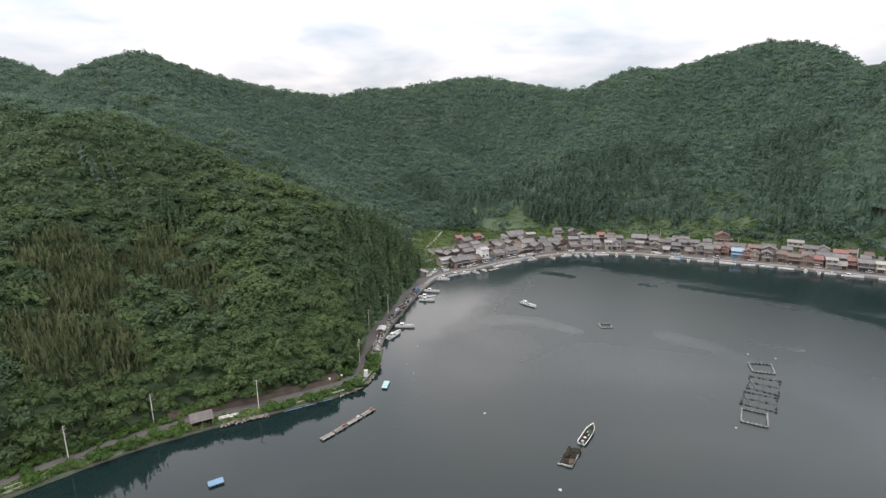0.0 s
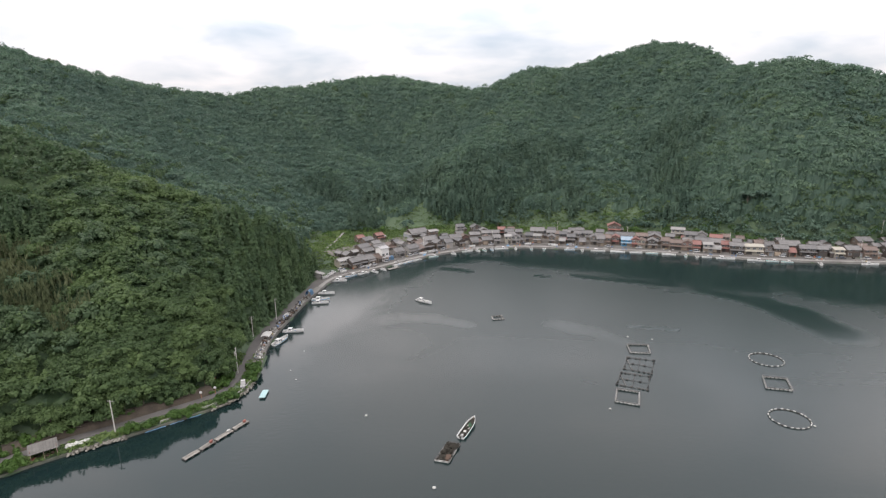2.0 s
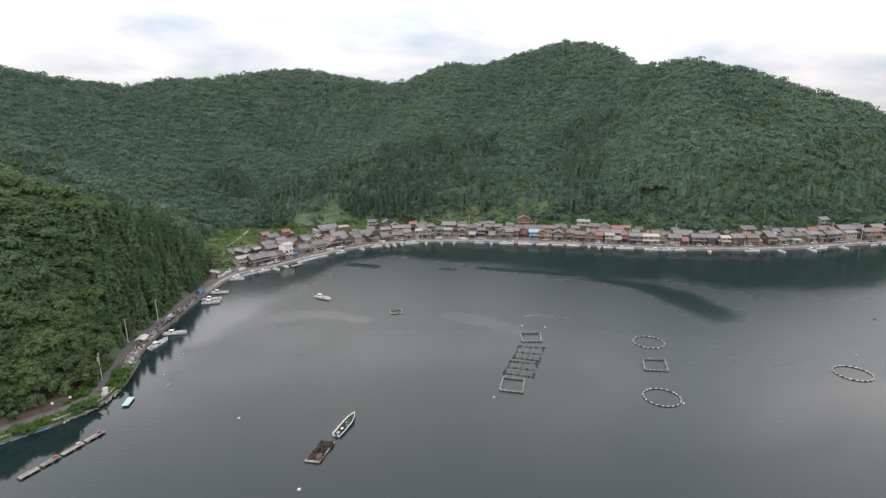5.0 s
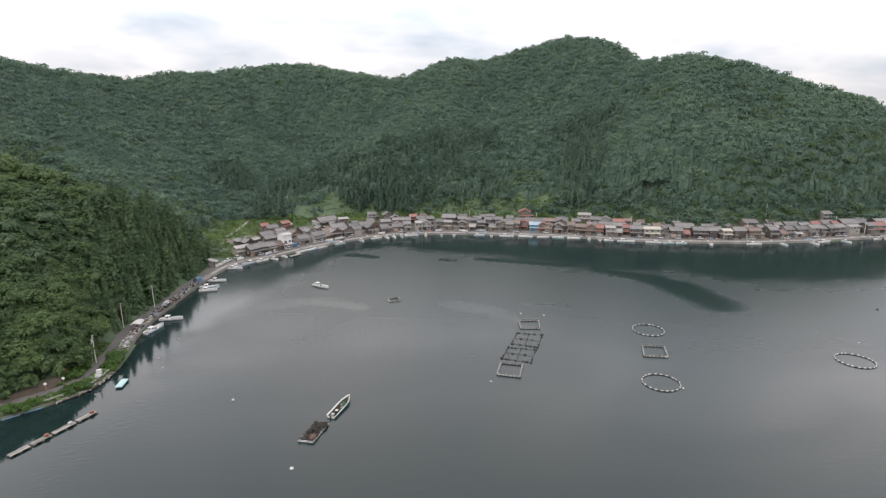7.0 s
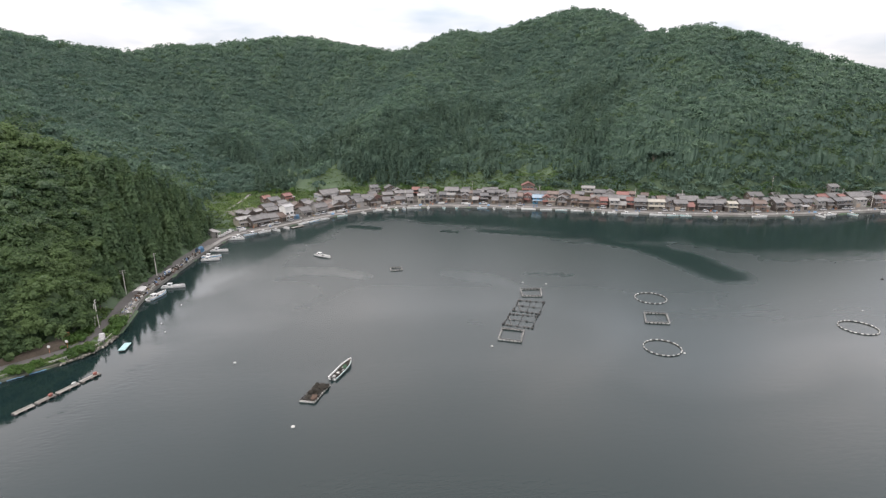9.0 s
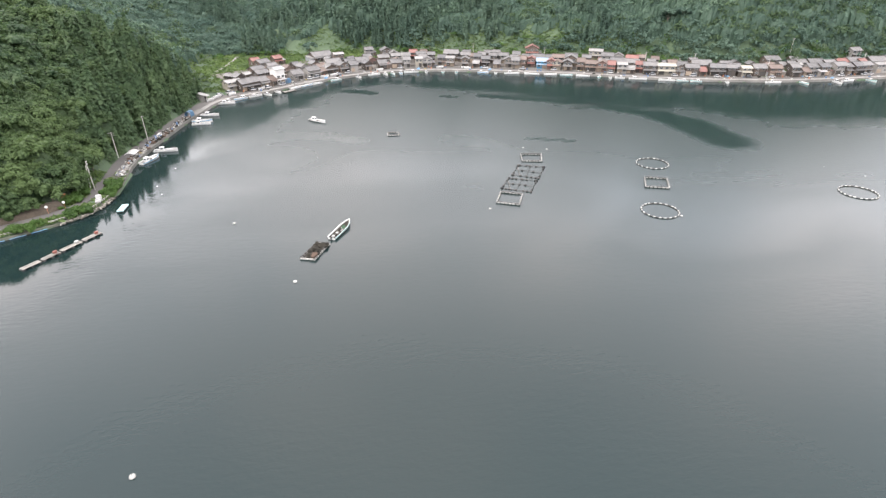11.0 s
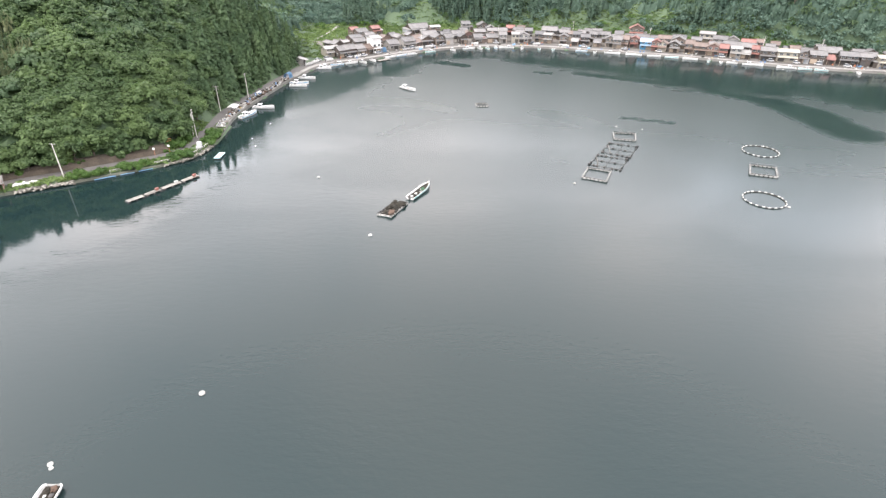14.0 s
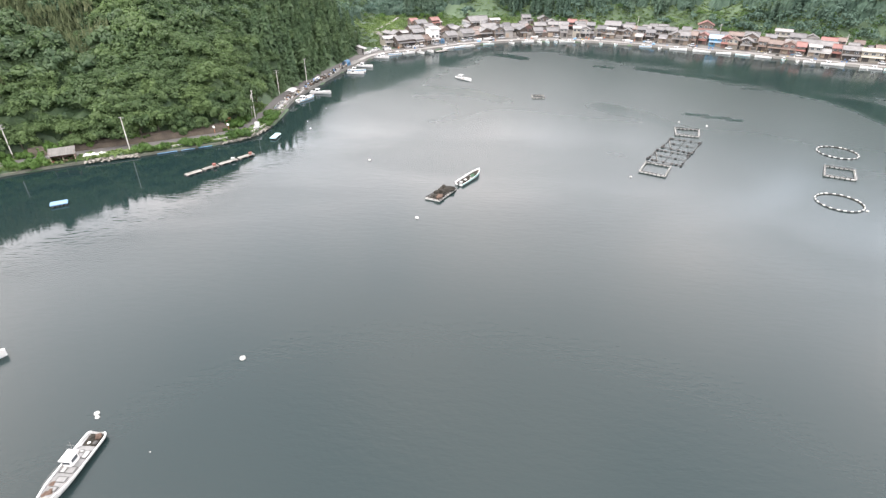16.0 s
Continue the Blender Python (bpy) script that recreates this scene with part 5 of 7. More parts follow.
def build_boat(length, beam, stripe, cabin, label, group="moored boats", gear=None, rng=None, stern=0.74, flush=0.0, aside=0.0, floor=None):
    boat = thing("fishing_boat", label, "boat", group)
    rng = rng or random.Random(3)
    st = hull_lines(length, beam, stern)
    if flush:
        st = [(0, st[0][1] * 0.72, st[0][2], st[0][3]), (0.16, st[0][1] * 0.93, st[0][2], st[0][3]), (0.42, st[0][1], st[0][2], st[0][3])] + st[1:]
    bm = bmesh.new()
    wall = 0.09
    rows = loft(bm, [[(x, -h + wall, z - 0.05), (x, -h, z), (x, -h * 0.97, z * 0.5), (x, -h * 0.6, k), (x, 0, k - 0.05), (x, h * 0.6, k), (x, h * 0.97, z * 0.5), (x, h, z), (x, h - wall, z - 0.05)] for x, h, z, k in st])
    bm.faces.new(rows[0])
    bmesh.ops.recalc_face_normals(bm, faces=bm.faces)
    hull = part("hull", bm, HULL, boat, "white glass fibre hull")
    # rubbing strake as a coloured band
    for sign in (-1, 1):
        bm = bmesh.new()
        loft(bm, [[(x, sign * (h * 0.985 + 0.02), z * 0.62), (x, sign * (h + 0.03), z * 0.9), (x, sign * (h - 0.02), z * 0.93)] for x, h, z, k in st])
        part("strake", bm, stripe, hull, "coloured band along the hull")
    bm = bmesh.new()
    sunk = lambda x: (0.42 if x < length * flush else 0.14) if flush else 0.26 + 0.1 * (x < length * 0.75)
    loft(bm, [[(x, -h + wall, z - sunk(x) - 0.02), (x, 0, z - sunk(x) + 0.01), (x, h - wall, z - sunk(x) - 0.02)] for x, h, z, k in st])
    part("deck", bm, FLUSHDECK if flush else floor or DECK, boat, "white flush deck" if flush else "worn pale grey deck")
    if flush:
        bm = bmesh.new()
        soft_box(bm, 0.12, length * flush - 0.35, -beam * 0.38, beam * 0.38, 0.14, 0.3, 0.03)
        part("stern_well", bm, NET, boat, "dark stern well")
        for k, y, w, l in ((0.5, 0.25, 0.9, 0.75), (0.5, -0.55, 0.5, 0.7), (0.62, 0.1, 1.0, 0.6), (0.3, 0.55, 0.5, 0.9), (0.26, -0.2, 0.35, 0.22), (0.29, -0.5, 0.12, 0.5), (0.74, 0.0, 0.8, 0.5)):
            bm = bmesh.new()
            up = 0.02 + 0.5 * k ** 3 * (length / 8)
            box(bm, k * length - l / 2 - 0.09, k * length + l / 2 + 0.09, y - w / 2 - 0.09, y + w / 2 + 0.09, 0.4 + up, 0.52 + up)
            rim = part("hatch_rim", bm, DARKMETAL, boat, "dark rim of a hatch")
            bm = bmesh.new()
            soft_box(bm, k * length - l / 2, k * length + l / 2, y - w / 2, y + w / 2, 0.45 + up, 0.56 + up, 0.03)
            part("hatch_lid", bm, DECK if w < 0.6 else FLUSHDECK, rim)
    for sign in (-1, 1):
        bm = bmesh.new()
        loft(bm, [[(x, sign * (h - wall), z - 0.4), (x, sign * (h - wall), z + 0.02), (x, sign * (h + 0.05), z + 0.06), (x, sign * (h + 0.05), z - 0.02)] for x, h, z, k in st])
        part("gunwale", bm, HULL, boat, "white gunwale")
    if cabin:
        cx, ch = length * cabin, 1.25 if length > 7 else 1.0
        cl, cw = length * (0.13 if flush else 0.17), beam * (0.46 if flush else 0.52)
        bm = bmesh.new()
        soft_box(bm, cx - cl / 2, cx + cl / 2, -cw / 2, cw / 2, 0.2, 0.35 + ch, 0.12)
        house = part("cabin", bm, HULL, boat, "white wheelhouse")
        bm = bmesh.new()
        soft_box(bm, cx - cl / 2 - 0.15, cx + cl / 2 + 0.2, -cw / 2 - 0.1, cw / 2 + 0.1, 0.35 + ch, 0.43 + ch, 0.03)
        part("cabin_roof", bm, HULL, house)
        for x, w, turn in ((cx + cl / 2 + 0.006, cw * 0.8, 90), (cx - cl / 2 - 0.006, cw * 0.5, -90)):
            bm = bmesh.new()
            box(bm, -w / 2, w / 2, -0.015, 0.015, 0.35 + ch * 0.5, 0.35 + ch * 0.86)
            part("window", bm, PANE, house, "dark wheelhouse window").matrix_local = pose(x, 0, 0, 0, 0, turn)
        for sign in (-1, 1):
            bm = bmesh.new()
            box(bm, cx - cl * 0.32, cx + cl * 0.32, sign * (cw / 2 + 0.006) - 0.012, sign * (cw / 2 + 0.006) + 0.012, 0.35 + ch * 0.5, 0.35 + ch * 0.86)
            part("window", bm, PANE, house, "dark wheelhouse window")
        bm = bmesh.new()
        tube(bm, (cx - cl / 2, 0, 0.4 + ch), (cx - cl / 2 - 0.1, 0, 1.7 + ch), 0.035, 0.02, 6)
        tube(bm, (cx - cl / 2 - 0.05, -0.45, 1.2 + ch), (cx - cl / 2 - 0.05, 0.45, 1.2 + ch), 0.02, 0.02, 6)
        part("mast", bm, PIPE, boat)
        for ob in boat.children:
            if ob.name.split(".")[0] in ("cabin", "mast"):
                ob.location.y += aside
    # engine box, fish-hold lids, bow post and rail
    if not flush:
        bm = bmesh.new()
        soft_box(bm, length * 0.06, length * 0.06 + 0.7, -0.35, 0.35, 0.2, 0.75, 0.06)
        part("engine_box", bm, DECK, boat)
    for k in () if flush else (0.5, 0.62):
        bm = bmesh.new()
        soft_box(bm, length * k - 0.4, length * k + 0.4, -beam * 0.22, beam * 0.22, 0.24, 0.42, 0.03)
        part("hatch", bm, DECK if k == 0.5 else FOAM, boat)
    bow = st[-2]
    bm = bmesh.new()
    tube(bm, (bow[0], 0, bow[2] - 0.3), (bow[0] + 0.1, 0, bow[2] + 0.35), 0.06, 0.05, 6)
    part("bow_post", bm, TIMBER, boat)
    bm = bmesh.new()
    for sign in (-1, 1):
        pts = [(x, sign * (h - 0.05), z + 0.38) for x, h, z, k in st[8:12]]
        for a, b in zip(pts, pts[1:]):
            tube(bm, a, b, 0.02, 0.02, 5)
        for p in pts:
            tube(bm, p, (p[0], p[1], p[2] - 0.4), 0.018, 0.018, 5)
    part("rail", bm, PIPE, boat, "thin metal bow rail")
    if not cabin:
        bm = bmesh.new()
        box(bm, -0.28, -0.02, -0.1, 0.1, -0.3, 0.55)
        box(bm, -0.42, -0.02, -0.16, 0.16, 0.45, 0.8)
        part("outboard", bm, DARKMETAL, boat)
    if gear:
        for gx, gy, gr, mat in gear:
            bm = bmesh.new()
            lump(bm, gx * length, gy * beam, 0.42 + 0.5 * gx ** 3 * (length / 8) * (gx > 0.3) * (flush > 0), gr, gr * 0.8, gr * 0.45, rng, 0.28)
            part("folded_net" if mat in (NET, BROWNNET) else "gear", bm, mat, boat, "heap of nets and gear")
    return boat


def put_boat(boat, x, y, heading, length, z=0.0):
    """Sets the middle of a boat at x, y; heading in degrees from +x."""
    boat.matrix_world = pose(x, y, z, 0, 0, heading) @ Matrix.Translation((-length / 2, 0, 0))


def heading_of(a, b):
    return math.degrees(math.atan2(b[1] - a[1], b[0] - a[0]))


def lay_boats():
    rng = random.Random(5)
    # the long white boat in the foreground, moored to a buoy
    near = build_boat(10.8, 2.4, HULL, 0.4, "long white fishing boat with small wheelhouse and nets aft", gear=[(0.05, 0.12, 0.45, BROWNNET), (0.08, -0.2, 0.5, NET), (0.13, 0.2, 0.3, DARKMETAL), (0.14, -0.1, 0.22, FOAM), (0.68, -0.22, 0.4, BROWNNET), (0.78, 0.0, 0.5, BROWNNET), (0.8, -0.15, 0.4, BROWNNET)], rng=rng, stern=0.95, flush=0.2, aside=-0.4)
    put_boat(near, -9.3, 41.95, heading_of((-9.05, 47.3), (-9.5, 36.6)), 10.8)
    other = build_boat(8.0, 2.1, HULL, 0.35, "white fishing boat moored alone on open water", gear=[(0.15, 0, 0.4, NET)], rng=rng)
    put_boat(other, -33.6, 58.6, heading_of((-36.9, 56.2), (-30.3, 61.0)), 8.0)
    work = build_boat(9.8, 2.3, STRIPE_TEAL, 0.0, "open white work boat loaded with crates and nets", gear=[(0.3, 0.0, 0.5, FOAM), (0.2, 0.0, 0.55, NET), (0.5, 0.1, 0.6, NET), (0.62, -0.1, 0.6, GREENNET), (0.7, 0.1, 0.5, GREENNET), (0.84, 0, 0.5, BLACKFLOAT)], rng=rng, floor=NET, stern=0.92)
    put_boat(work, 37.35, 128.1, heading_of((34.7, 124.0), (40.0, 132.3)), 9.8)
    lone = build_boat(9.0, 2.1, HULL, 0.3, "white fishing boat lying at anchor in mid-bay", gear=[(0.5, 0, 0.45, NET), (0.65, 0.1, 0.3, FOAM)], rng=rng)
    put_boat(lone, 36.8, 231.9, heading_of((33.6, 235.4), (40.1, 228.3)) , 9.0)
    # along the lane: stern to the quay
    for x, y, length, turn in ((-7.6, 252.6, 7.8, -12), (-9.6, 243.6, 8.2, -8), (-9.4, 239.0, 7.4, -4), (-2.4, 272.4, 7.4, -6), (-17.2, 206.4, 8.0, -4)):
        boat = build_boat(length, 2.15, rng.choice((STRIPE_BLUE, HULL, HULL)), 0.36, "small white fishing boat moored at the lane quay", "boats along the lane", [(0.6, 0, 0.35, rng.choice((NET, FOAM, BLUEPLASTIC)))], rng)
        put_boat(boat, x, y, turn, length)
    big = build_boat(8.6, 2.5, STRIPE_BLUE, 0.32, "broad white fishing boat moored by the lane quay", "boats along the lane", [(0.55, 0, 0.5, NET), (0.7, 0, 0.4, FOAM)], rng)
    put_boat(big, -20.6, 197.4, 62, 8.6)
    hauled = build_boat(5.2, 1.6, STRIPE_BLUE, 0.0, "small white open boat hauled out on the quay", "boats along the lane", [(0.4, 0, 0.35, NET)], rng)
    x, y, turn = shore_point(1026, 1.8)
    put_boat(hauled, x, y, turn + 8, 5.2, 1.45)
    # along the village quay: alongside (long) or stern to (short)
    for s, length in ((968, 7.4), (959.5, 7.4), (951.5, 6.8), (928, 7.2), (921, 7.6), (914, 6.0), (902, 6.4), (877.5, 7.0), (855, 8.6), (812.5, 6.4), (795.8, 8.6), (784.4, 8.6), (774, 7.2), (765, 7.0), (755.6, 7.6), (735.6, 5.2), (726, 9.6), (711, 8.8), (703, 6.2), (696, 6.0), (655.9, 8.0), (613.3, 7.6), (577, 5.0), (569, 5.0)):
        beam = 1.6 + 0.05 * length
        x, y, turn = shore_point(s, -beam / 2 - 0.5)
        boat = build_boat(length, beam, rng.choice((STRIPE_BLUE, STRIPE_TEAL, HULL, HULL, HULL)), rng.choice((0.3, 0.36, 0.0)), "white fishing boat moored alongside the village quay", "boats at the village quay", [(0.55, 0, 0.4, rng.choice((NET, BLUEPLASTIC, FOAM)))], rng)
        put_boat(boat, x, y, turn + rng.choice((0, 180)) + rng.uniform(-4, 4), length)
    for s, length in ((946, 5.6), (940, 5.0), (888, 4.6), (871, 5.4), (866.5, 5.8), (861.5, 5.4), (846, 5.2), (836, 5.4), (828, 5.4), (805, 5.0), (746.5, 5.0), (740.6, 4.4), (680.5, 5.6), (640.6, 6.4), (622, 7.2), (600.6, 6.2)):
        x, y, turn = shore_point(s, -length / 2 - 0.5)
        boat = build_boat(length, 1.65, rng.choice((STRIPE_BLUE, STRIPE_TEAL, HULL, HULL, HULL)), rng.choice((0.36, 0.0)), "small white boat moored stern to the village quay", "boats at the village quay", [(0.5, 0, 0.35, rng.choice((NET, BLUEPLASTIC, FOAM)))], rng)
        put_boat(boat, x, y, turn - 90 + rng.uniform(-9, 9), length)
    for s, d, length in ((823.6, 5.0, 4.6), (822, 3.2, 4.2), (960, 4.6, 4.4), (966, 6.2, 5.0), (971, 4.8, 4.6), (944, 5.2, 4.8), (905, 5.0, 4.6), (899, 5.6, 4.4), (872, 4.8, 4.6), (838, 5.0, 4.4)):
        x, y, turn = shore_point(s, d)
        boat = build_boat(length, 1.5, HULL, 0.0, "small white boat hauled out on the quay", "boats at the village quay", [(0.5, 0, 0.3, NET)], rng)
        put_boat(boat, x, y, turn + rng.uniform(-20, 20), length, 1.5)


lay_boats()


# ---------------------------------------------------------------- fish cages, rafts and buoys
def float_mesh(length, rad, material, name="float"):
    """A foam float: a fat barrel lying along x with rounded ends."""
    bm = bmesh.new()
    rings = []
    for x, r in ((-0.5, 0.55), (-0.44, 0.9), (-0.2, 1.0), (0.2, 1.0), (0.44, 0.9), (0.5, 0.55)):
        rings.append([(x * length, math.cos(k * math.tau / 10) * r * rad, math.sin(k * math.tau / 10) * r * rad) for k in range(11)])
    rows = loft(bm, rings)
    bm.faces.new(rows[0][:-1][::-1])
    bm.faces.new(rows[-1][:-1])
    return done(bm, material, name)


WHITE_FLOAT = float_mesh(0.95, 0.2, FOAM)
SHORT_FLOAT = float_mesh(0.85, 0.2, FOAM)
BLACK_FLOAT = float_mesh(1.0, 0.38, BLACKFLOAT)


def side_rails(cage, a, b, gap, material, posts=True):
    """One side of a cage's frame: two pipes side by side, cross pieces and net posts."""
    a, b = Vector((*a, 0.36)), Vector((*b, 0.36))
    w = (b - a).normalized()
    n = Vector((-w.y, w.x, 0)) * gap / 2
    bm = bmesh.new()
    for off in (n, -n):
        tube(bm, a + off - w * gap / 2, b + off + w * gap / 2, 0.06, 0.06, 6)
    count = max(2, int((b - a).length / 0.9))
    for k in range(count + 1):
        p = a + (b - a) * k / count
        tube(bm, p + n, p - n, 0.05, 0.05, 5)
        if posts and k % 2 == 0:
            tube(bm, p + n, p + n + Vector((0, 0, 0.45)), 0.03, 0.03, 5)
    part("frame_side", bm, material, cage)
    if posts:
        bm = bmesh.new()
        tube(bm, a + n + Vector((0, 0, 0.45)), b + n + Vector((0, 0, 0.45)), 0.025, 0.025, 5)
        part("hand_rail", bm, material, cage)


def square_cage(corners, per_side, label, fmesh=WHITE_FLOAT, gap=0.36, material=PIPE):
    cx, cy = sum(c[0] for c in corners) / 4, sum(c[1] for c in corners) / 4
    cage = thing("fish_cage", label, "fish cage", "fish cages")
    cage.location = (cx, cy, 0)
    local = [(x - cx, y - cy) for x, y in corners]
    for a, b in zip(local, local[1:] + local[:1]):
        side_rails(cage, a, b, gap, material)
        turn = heading_of(a, b)
        for k in range(per_side):
            t = (k + 0.5) / per_side
            shared("float", fmesh, cage, pose(a[0] + (b[0] - a[0]) * t, a[1] + (b[1] - a[1]) * t, 0.2, 0, 0, turn) @ Matrix.Diagonal((0.9, 1.0, 1.15, 1)))
    bm = bmesh.new()
    rows = loft(bm, [[(x * k, y * k, z) for x, y in local + local[:1]] for k, z in ((0.97, 0.5), (0.97, -0.6), (0.9, -1.6))])
    part("net", bm, NET, cage, "dark net hanging in the water")
    return cage


def round_cage(x, y, r, count, label, seed):
    cage = thing("round_fish_cage", label, "fish cage", "fish cages")
    cage.location = (x, y, 0)
    rng = random.Random(seed)
    bm = bmesh.new()
    ring = [[((r + math.cos(v) * 0.09) * math.cos(u), (r + math.cos(v) * 0.09) * math.sin(u), 0.2 + math.sin(v) * 0.09) for v in [j * math.tau / 6 for j in range(7)]] for u in [i * math.tau / 48 for i in range(49)]]
    loft(bm, ring)
    part("ring_pipe", bm, DARKMETAL, cage, "dark ring pipe")
    bm = bmesh.new()
    loft(bm, [[((r - k) * math.cos(i * math.tau / 40), (r - k) * math.sin(i * math.tau / 40), z) for i in range(41)] for k, z in ((0.2, 0.15), (0.3, -0.8), (0.8, -1.8))])
    part("net", bm, NET, cage, "dark net hanging in the water")
    for k in range(count):
        u = k * math.tau / count + rng.uniform(-0.05, 0.05)
        shared("float", SHORT_FLOAT if rng.random() < 0.8 else WHITE_FLOAT, cage, pose(r * math.cos(u), r * math.sin(u), 0.2, 0, 0, math.degrees(u) + 90 + rng.uniform(-8, 8)) @ Matrix.Diagonal((0.85, 0.8, 0.85, 1)))
    return cage


def barrel_frame(corners, seed, label):
    """A frame of thin poles buoyed up by black barrels, part sunk and crooked."""
    cx, cy = sum(c[0] for c in corners) / 4, sum(c[1] for c in corners) / 4
    raft = thing("barrel_raft", label, "raft", "fish cages")
    raft.location = (cx, cy, 0)
    rng = random.Random(seed)
    c = [Vector((x - cx, y - cy, 0.18)) for x, y in corners]
    mid = lambda a, b, t=0.5: a + (b - a) * t
    bars = [(c[0], c[1]), (c[1], c[2]), (c[2], c[3]), (c[3], c[0]), (mid(c[0], c[3]), mid(c[1], c[2])), (mid(c[0], c[1], 0.48), mid(c[2], c[3], 0.5)), (mid(c[0], c[3], 0.2), mid(c[2], c[3], 0.7))]
    for i, (a, b) in enumerate(bars):
        bm = bmesh.new()
        tube(bm, a, mid(a, b) + Vector((0, 0, rng.uniform(-0.05, 0.05))), 0.07, 0.07, 6)
        tube(bm, mid(a, b), b, 0.07, 0.06, 6)
        part("pole", bm, DARKMETAL if i != 6 else GREYWOOD, raft)
    for a, b, n in ((c[0], c[1], 5), (c[2], c[3], 5), (mid(c[0], c[3]), mid(c[1], c[2]), 2), (c[1], c[2], 2), (c[3], c[0], 2)):
        turn = heading_of(a, b)
        for k in range(n):
            t = (k + 0.5) / n + rng.uniform(-0.06, 0.06)
            p = mid(a, b, t)
            shared("barrel", BLACK_FLOAT, raft, pose(p.x, p.y, 0.1, 0, 0, turn + rng.uniform(-6, 6)) @ Matrix.Diagonal((0.72, 0.8, 0.8, 1)))
    for p in c:
        shared("barrel", BLACK_FLOAT, raft, pose(p.x, p.y, 0.12, 0, 0, rng.uniform(0, 180)) @ Matrix.Diagonal((0.7, 1, 1, 1)))
    return raft


def lay_cages():
    square_cage([(103.1, 171.2), (110.0, 169.7), (107.3, 162.8), (101.1, 164.7)], 6, "square fish cage of grey pipes on white floats")
    barrel_frame([(98.4, 161.4), (105.9, 157.6), (100.2, 148.8), (93.4, 153.8)], 2, "dark pole frame buoyed by black barrels")
    barrel_frame([(91.3, 151.3), (98.8, 147.2), (93.7, 139.3), (86.4, 144.2)], 4, "crooked dark pole frame with loose poles and black barrels")
    square_cage([(85.1, 141.3), (90.6, 138.3), (86.9, 131.4), (81.4, 134.6)], 6, "square fish cage of grey pipes on white floats")
    square_cage([(132.5, 141.0), (138.5, 138.4), (134.7, 131.5), (128.4, 134.2)], 6, "square fish cage with grey rails and white floats")
    round_cage(142.2, 151.7, 5.1, 20, "round fish cage ringed with white floats", 1)
    round_cage(122.7, 118.3, 4.9, 20, "round fish cage ringed with white block floats", 2)
    round_cage(186.3, 114.8, 5.0, 22, "round fish cage ringed with pale floats", 3)
    small = [(64.3 + 2.7 * math.cos(a), 206.0 + 3.2 * math.sin(a)) for a in (0.6, 2.5, 3.75, 5.65)]
    square_cage(small, 4, "small fish cage with white floats in mid-bay", WHITE_FLOAT, 0.3)
    # the seaweed raft beside the work boat
    corners = [(27.1, 116.0), (30.2, 114.6), (34.0, 121.4), (31.2, 122.6)]
    raft = square_cage(corners, 7, "float raft heaped with dark nets and weed", SHORT_FLOAT, 0.3, DARKMETAL)
    cx, cy = raft.location.x, raft.location.y
    rng = random.Random(8)
    for k in range(16):
        t, u = rng.uniform(0.08, 0.92), rng.uniform(0.12, 0.88)
        ax, ay = 27.1 + (31.2 - 27.1) * t + 3.0 * u * 0.95, 116.0 + (122.6 - 116.0) * t - 1.3 * u
        bm = bmesh.new()
        lump(bm, 0, 0, 0, rng.uniform(0.7, 1.1), rng.uniform(0.6, 0.9), rng.uniform(0.5, 0.9), rng, 0.3)
        part("wet_net", bm, BROWNNET if k == 3 else NET, raft, "heap of dark net").matrix_local = pose(ax - cx, ay - cy, 0.45, 0, 0, rng.uniform(0, 180))
    bm = bmesh.new()
    box(bm, -3.6, 3.6, -1.3, 1.3, 0.28, 0.36)
    deck = part("deck", bm, NET, raft, "dark plank deck")
    deck.matrix_local = pose(0, 0, 0, 0, 0, heading_of((28.6, 115.3), (32.6, 122.0)))


lay_cages()


def buoy(x, y, r, label="white mooring buoy floating on the bay", material=FOAM, post=False):
    b = thing("buoy", label, "buoy", "buoys")
    b.location = (x, y, 0)
    bm = bmesh.new()
    rings = []
    for z, k in ((-0.5, 0.4), (-0.3, 0.85), (0.1, 1.0), (0.5, 0.9), (0.8, 0.55), (0.9, 0.2)):
        rings.append([(math.cos(a * math.tau / 12) * r * k, math.sin(a * math.tau / 12) * r * k, z * r) for a in range(13)])
    rows = loft(bm, rings)
    bm.faces.new(rows[-1][:-1])
    part("body", bm, material, b)
    bm = bmesh.new()
    if post:
        tube(bm, (0, 0, r * 0.8), (0, 0, r * 2.2), 0.05, 0.03, 6)
        part("post", bm, material, b)
    else:
        tube(bm, (r * 0.15, 0, r * 0.85), (-r * 0.15, 0, r * 1.0), r * 0.12, r * 0.12, 6)
        part("eye", bm, DARKMETAL, b)
    return b


def lay_buoys():
    for x, y, r in ((-11.3, 50.6, 0.36), (-10.9, 50.0, 0.28), (3.6, 61.4, 0.46), (25.7, 106.4, 0.42), (10.8, 139.4, 0.38), (106.8, 178.2, 0.36), (114.3, 174.4, 0.36), (78.3, 131.3, 0.36), (126.4, 114.1, 0.34),
                    (195.0, 135.0, 0.2), (200.3, 124.8, 0.2), (222.0, 262.5, 0.4), (-11.2, 165.0, 0.22), (-13.8, 172.0, 0.2), (-11.0, 187.0, 0.2), (-1.75, 45.1, 0.09)):
        buoy(x, y, r)
    buoy(236.4, 146.3, 0.55, "dark mooring buoy with a post", DARKMETAL, True)


lay_buoys()


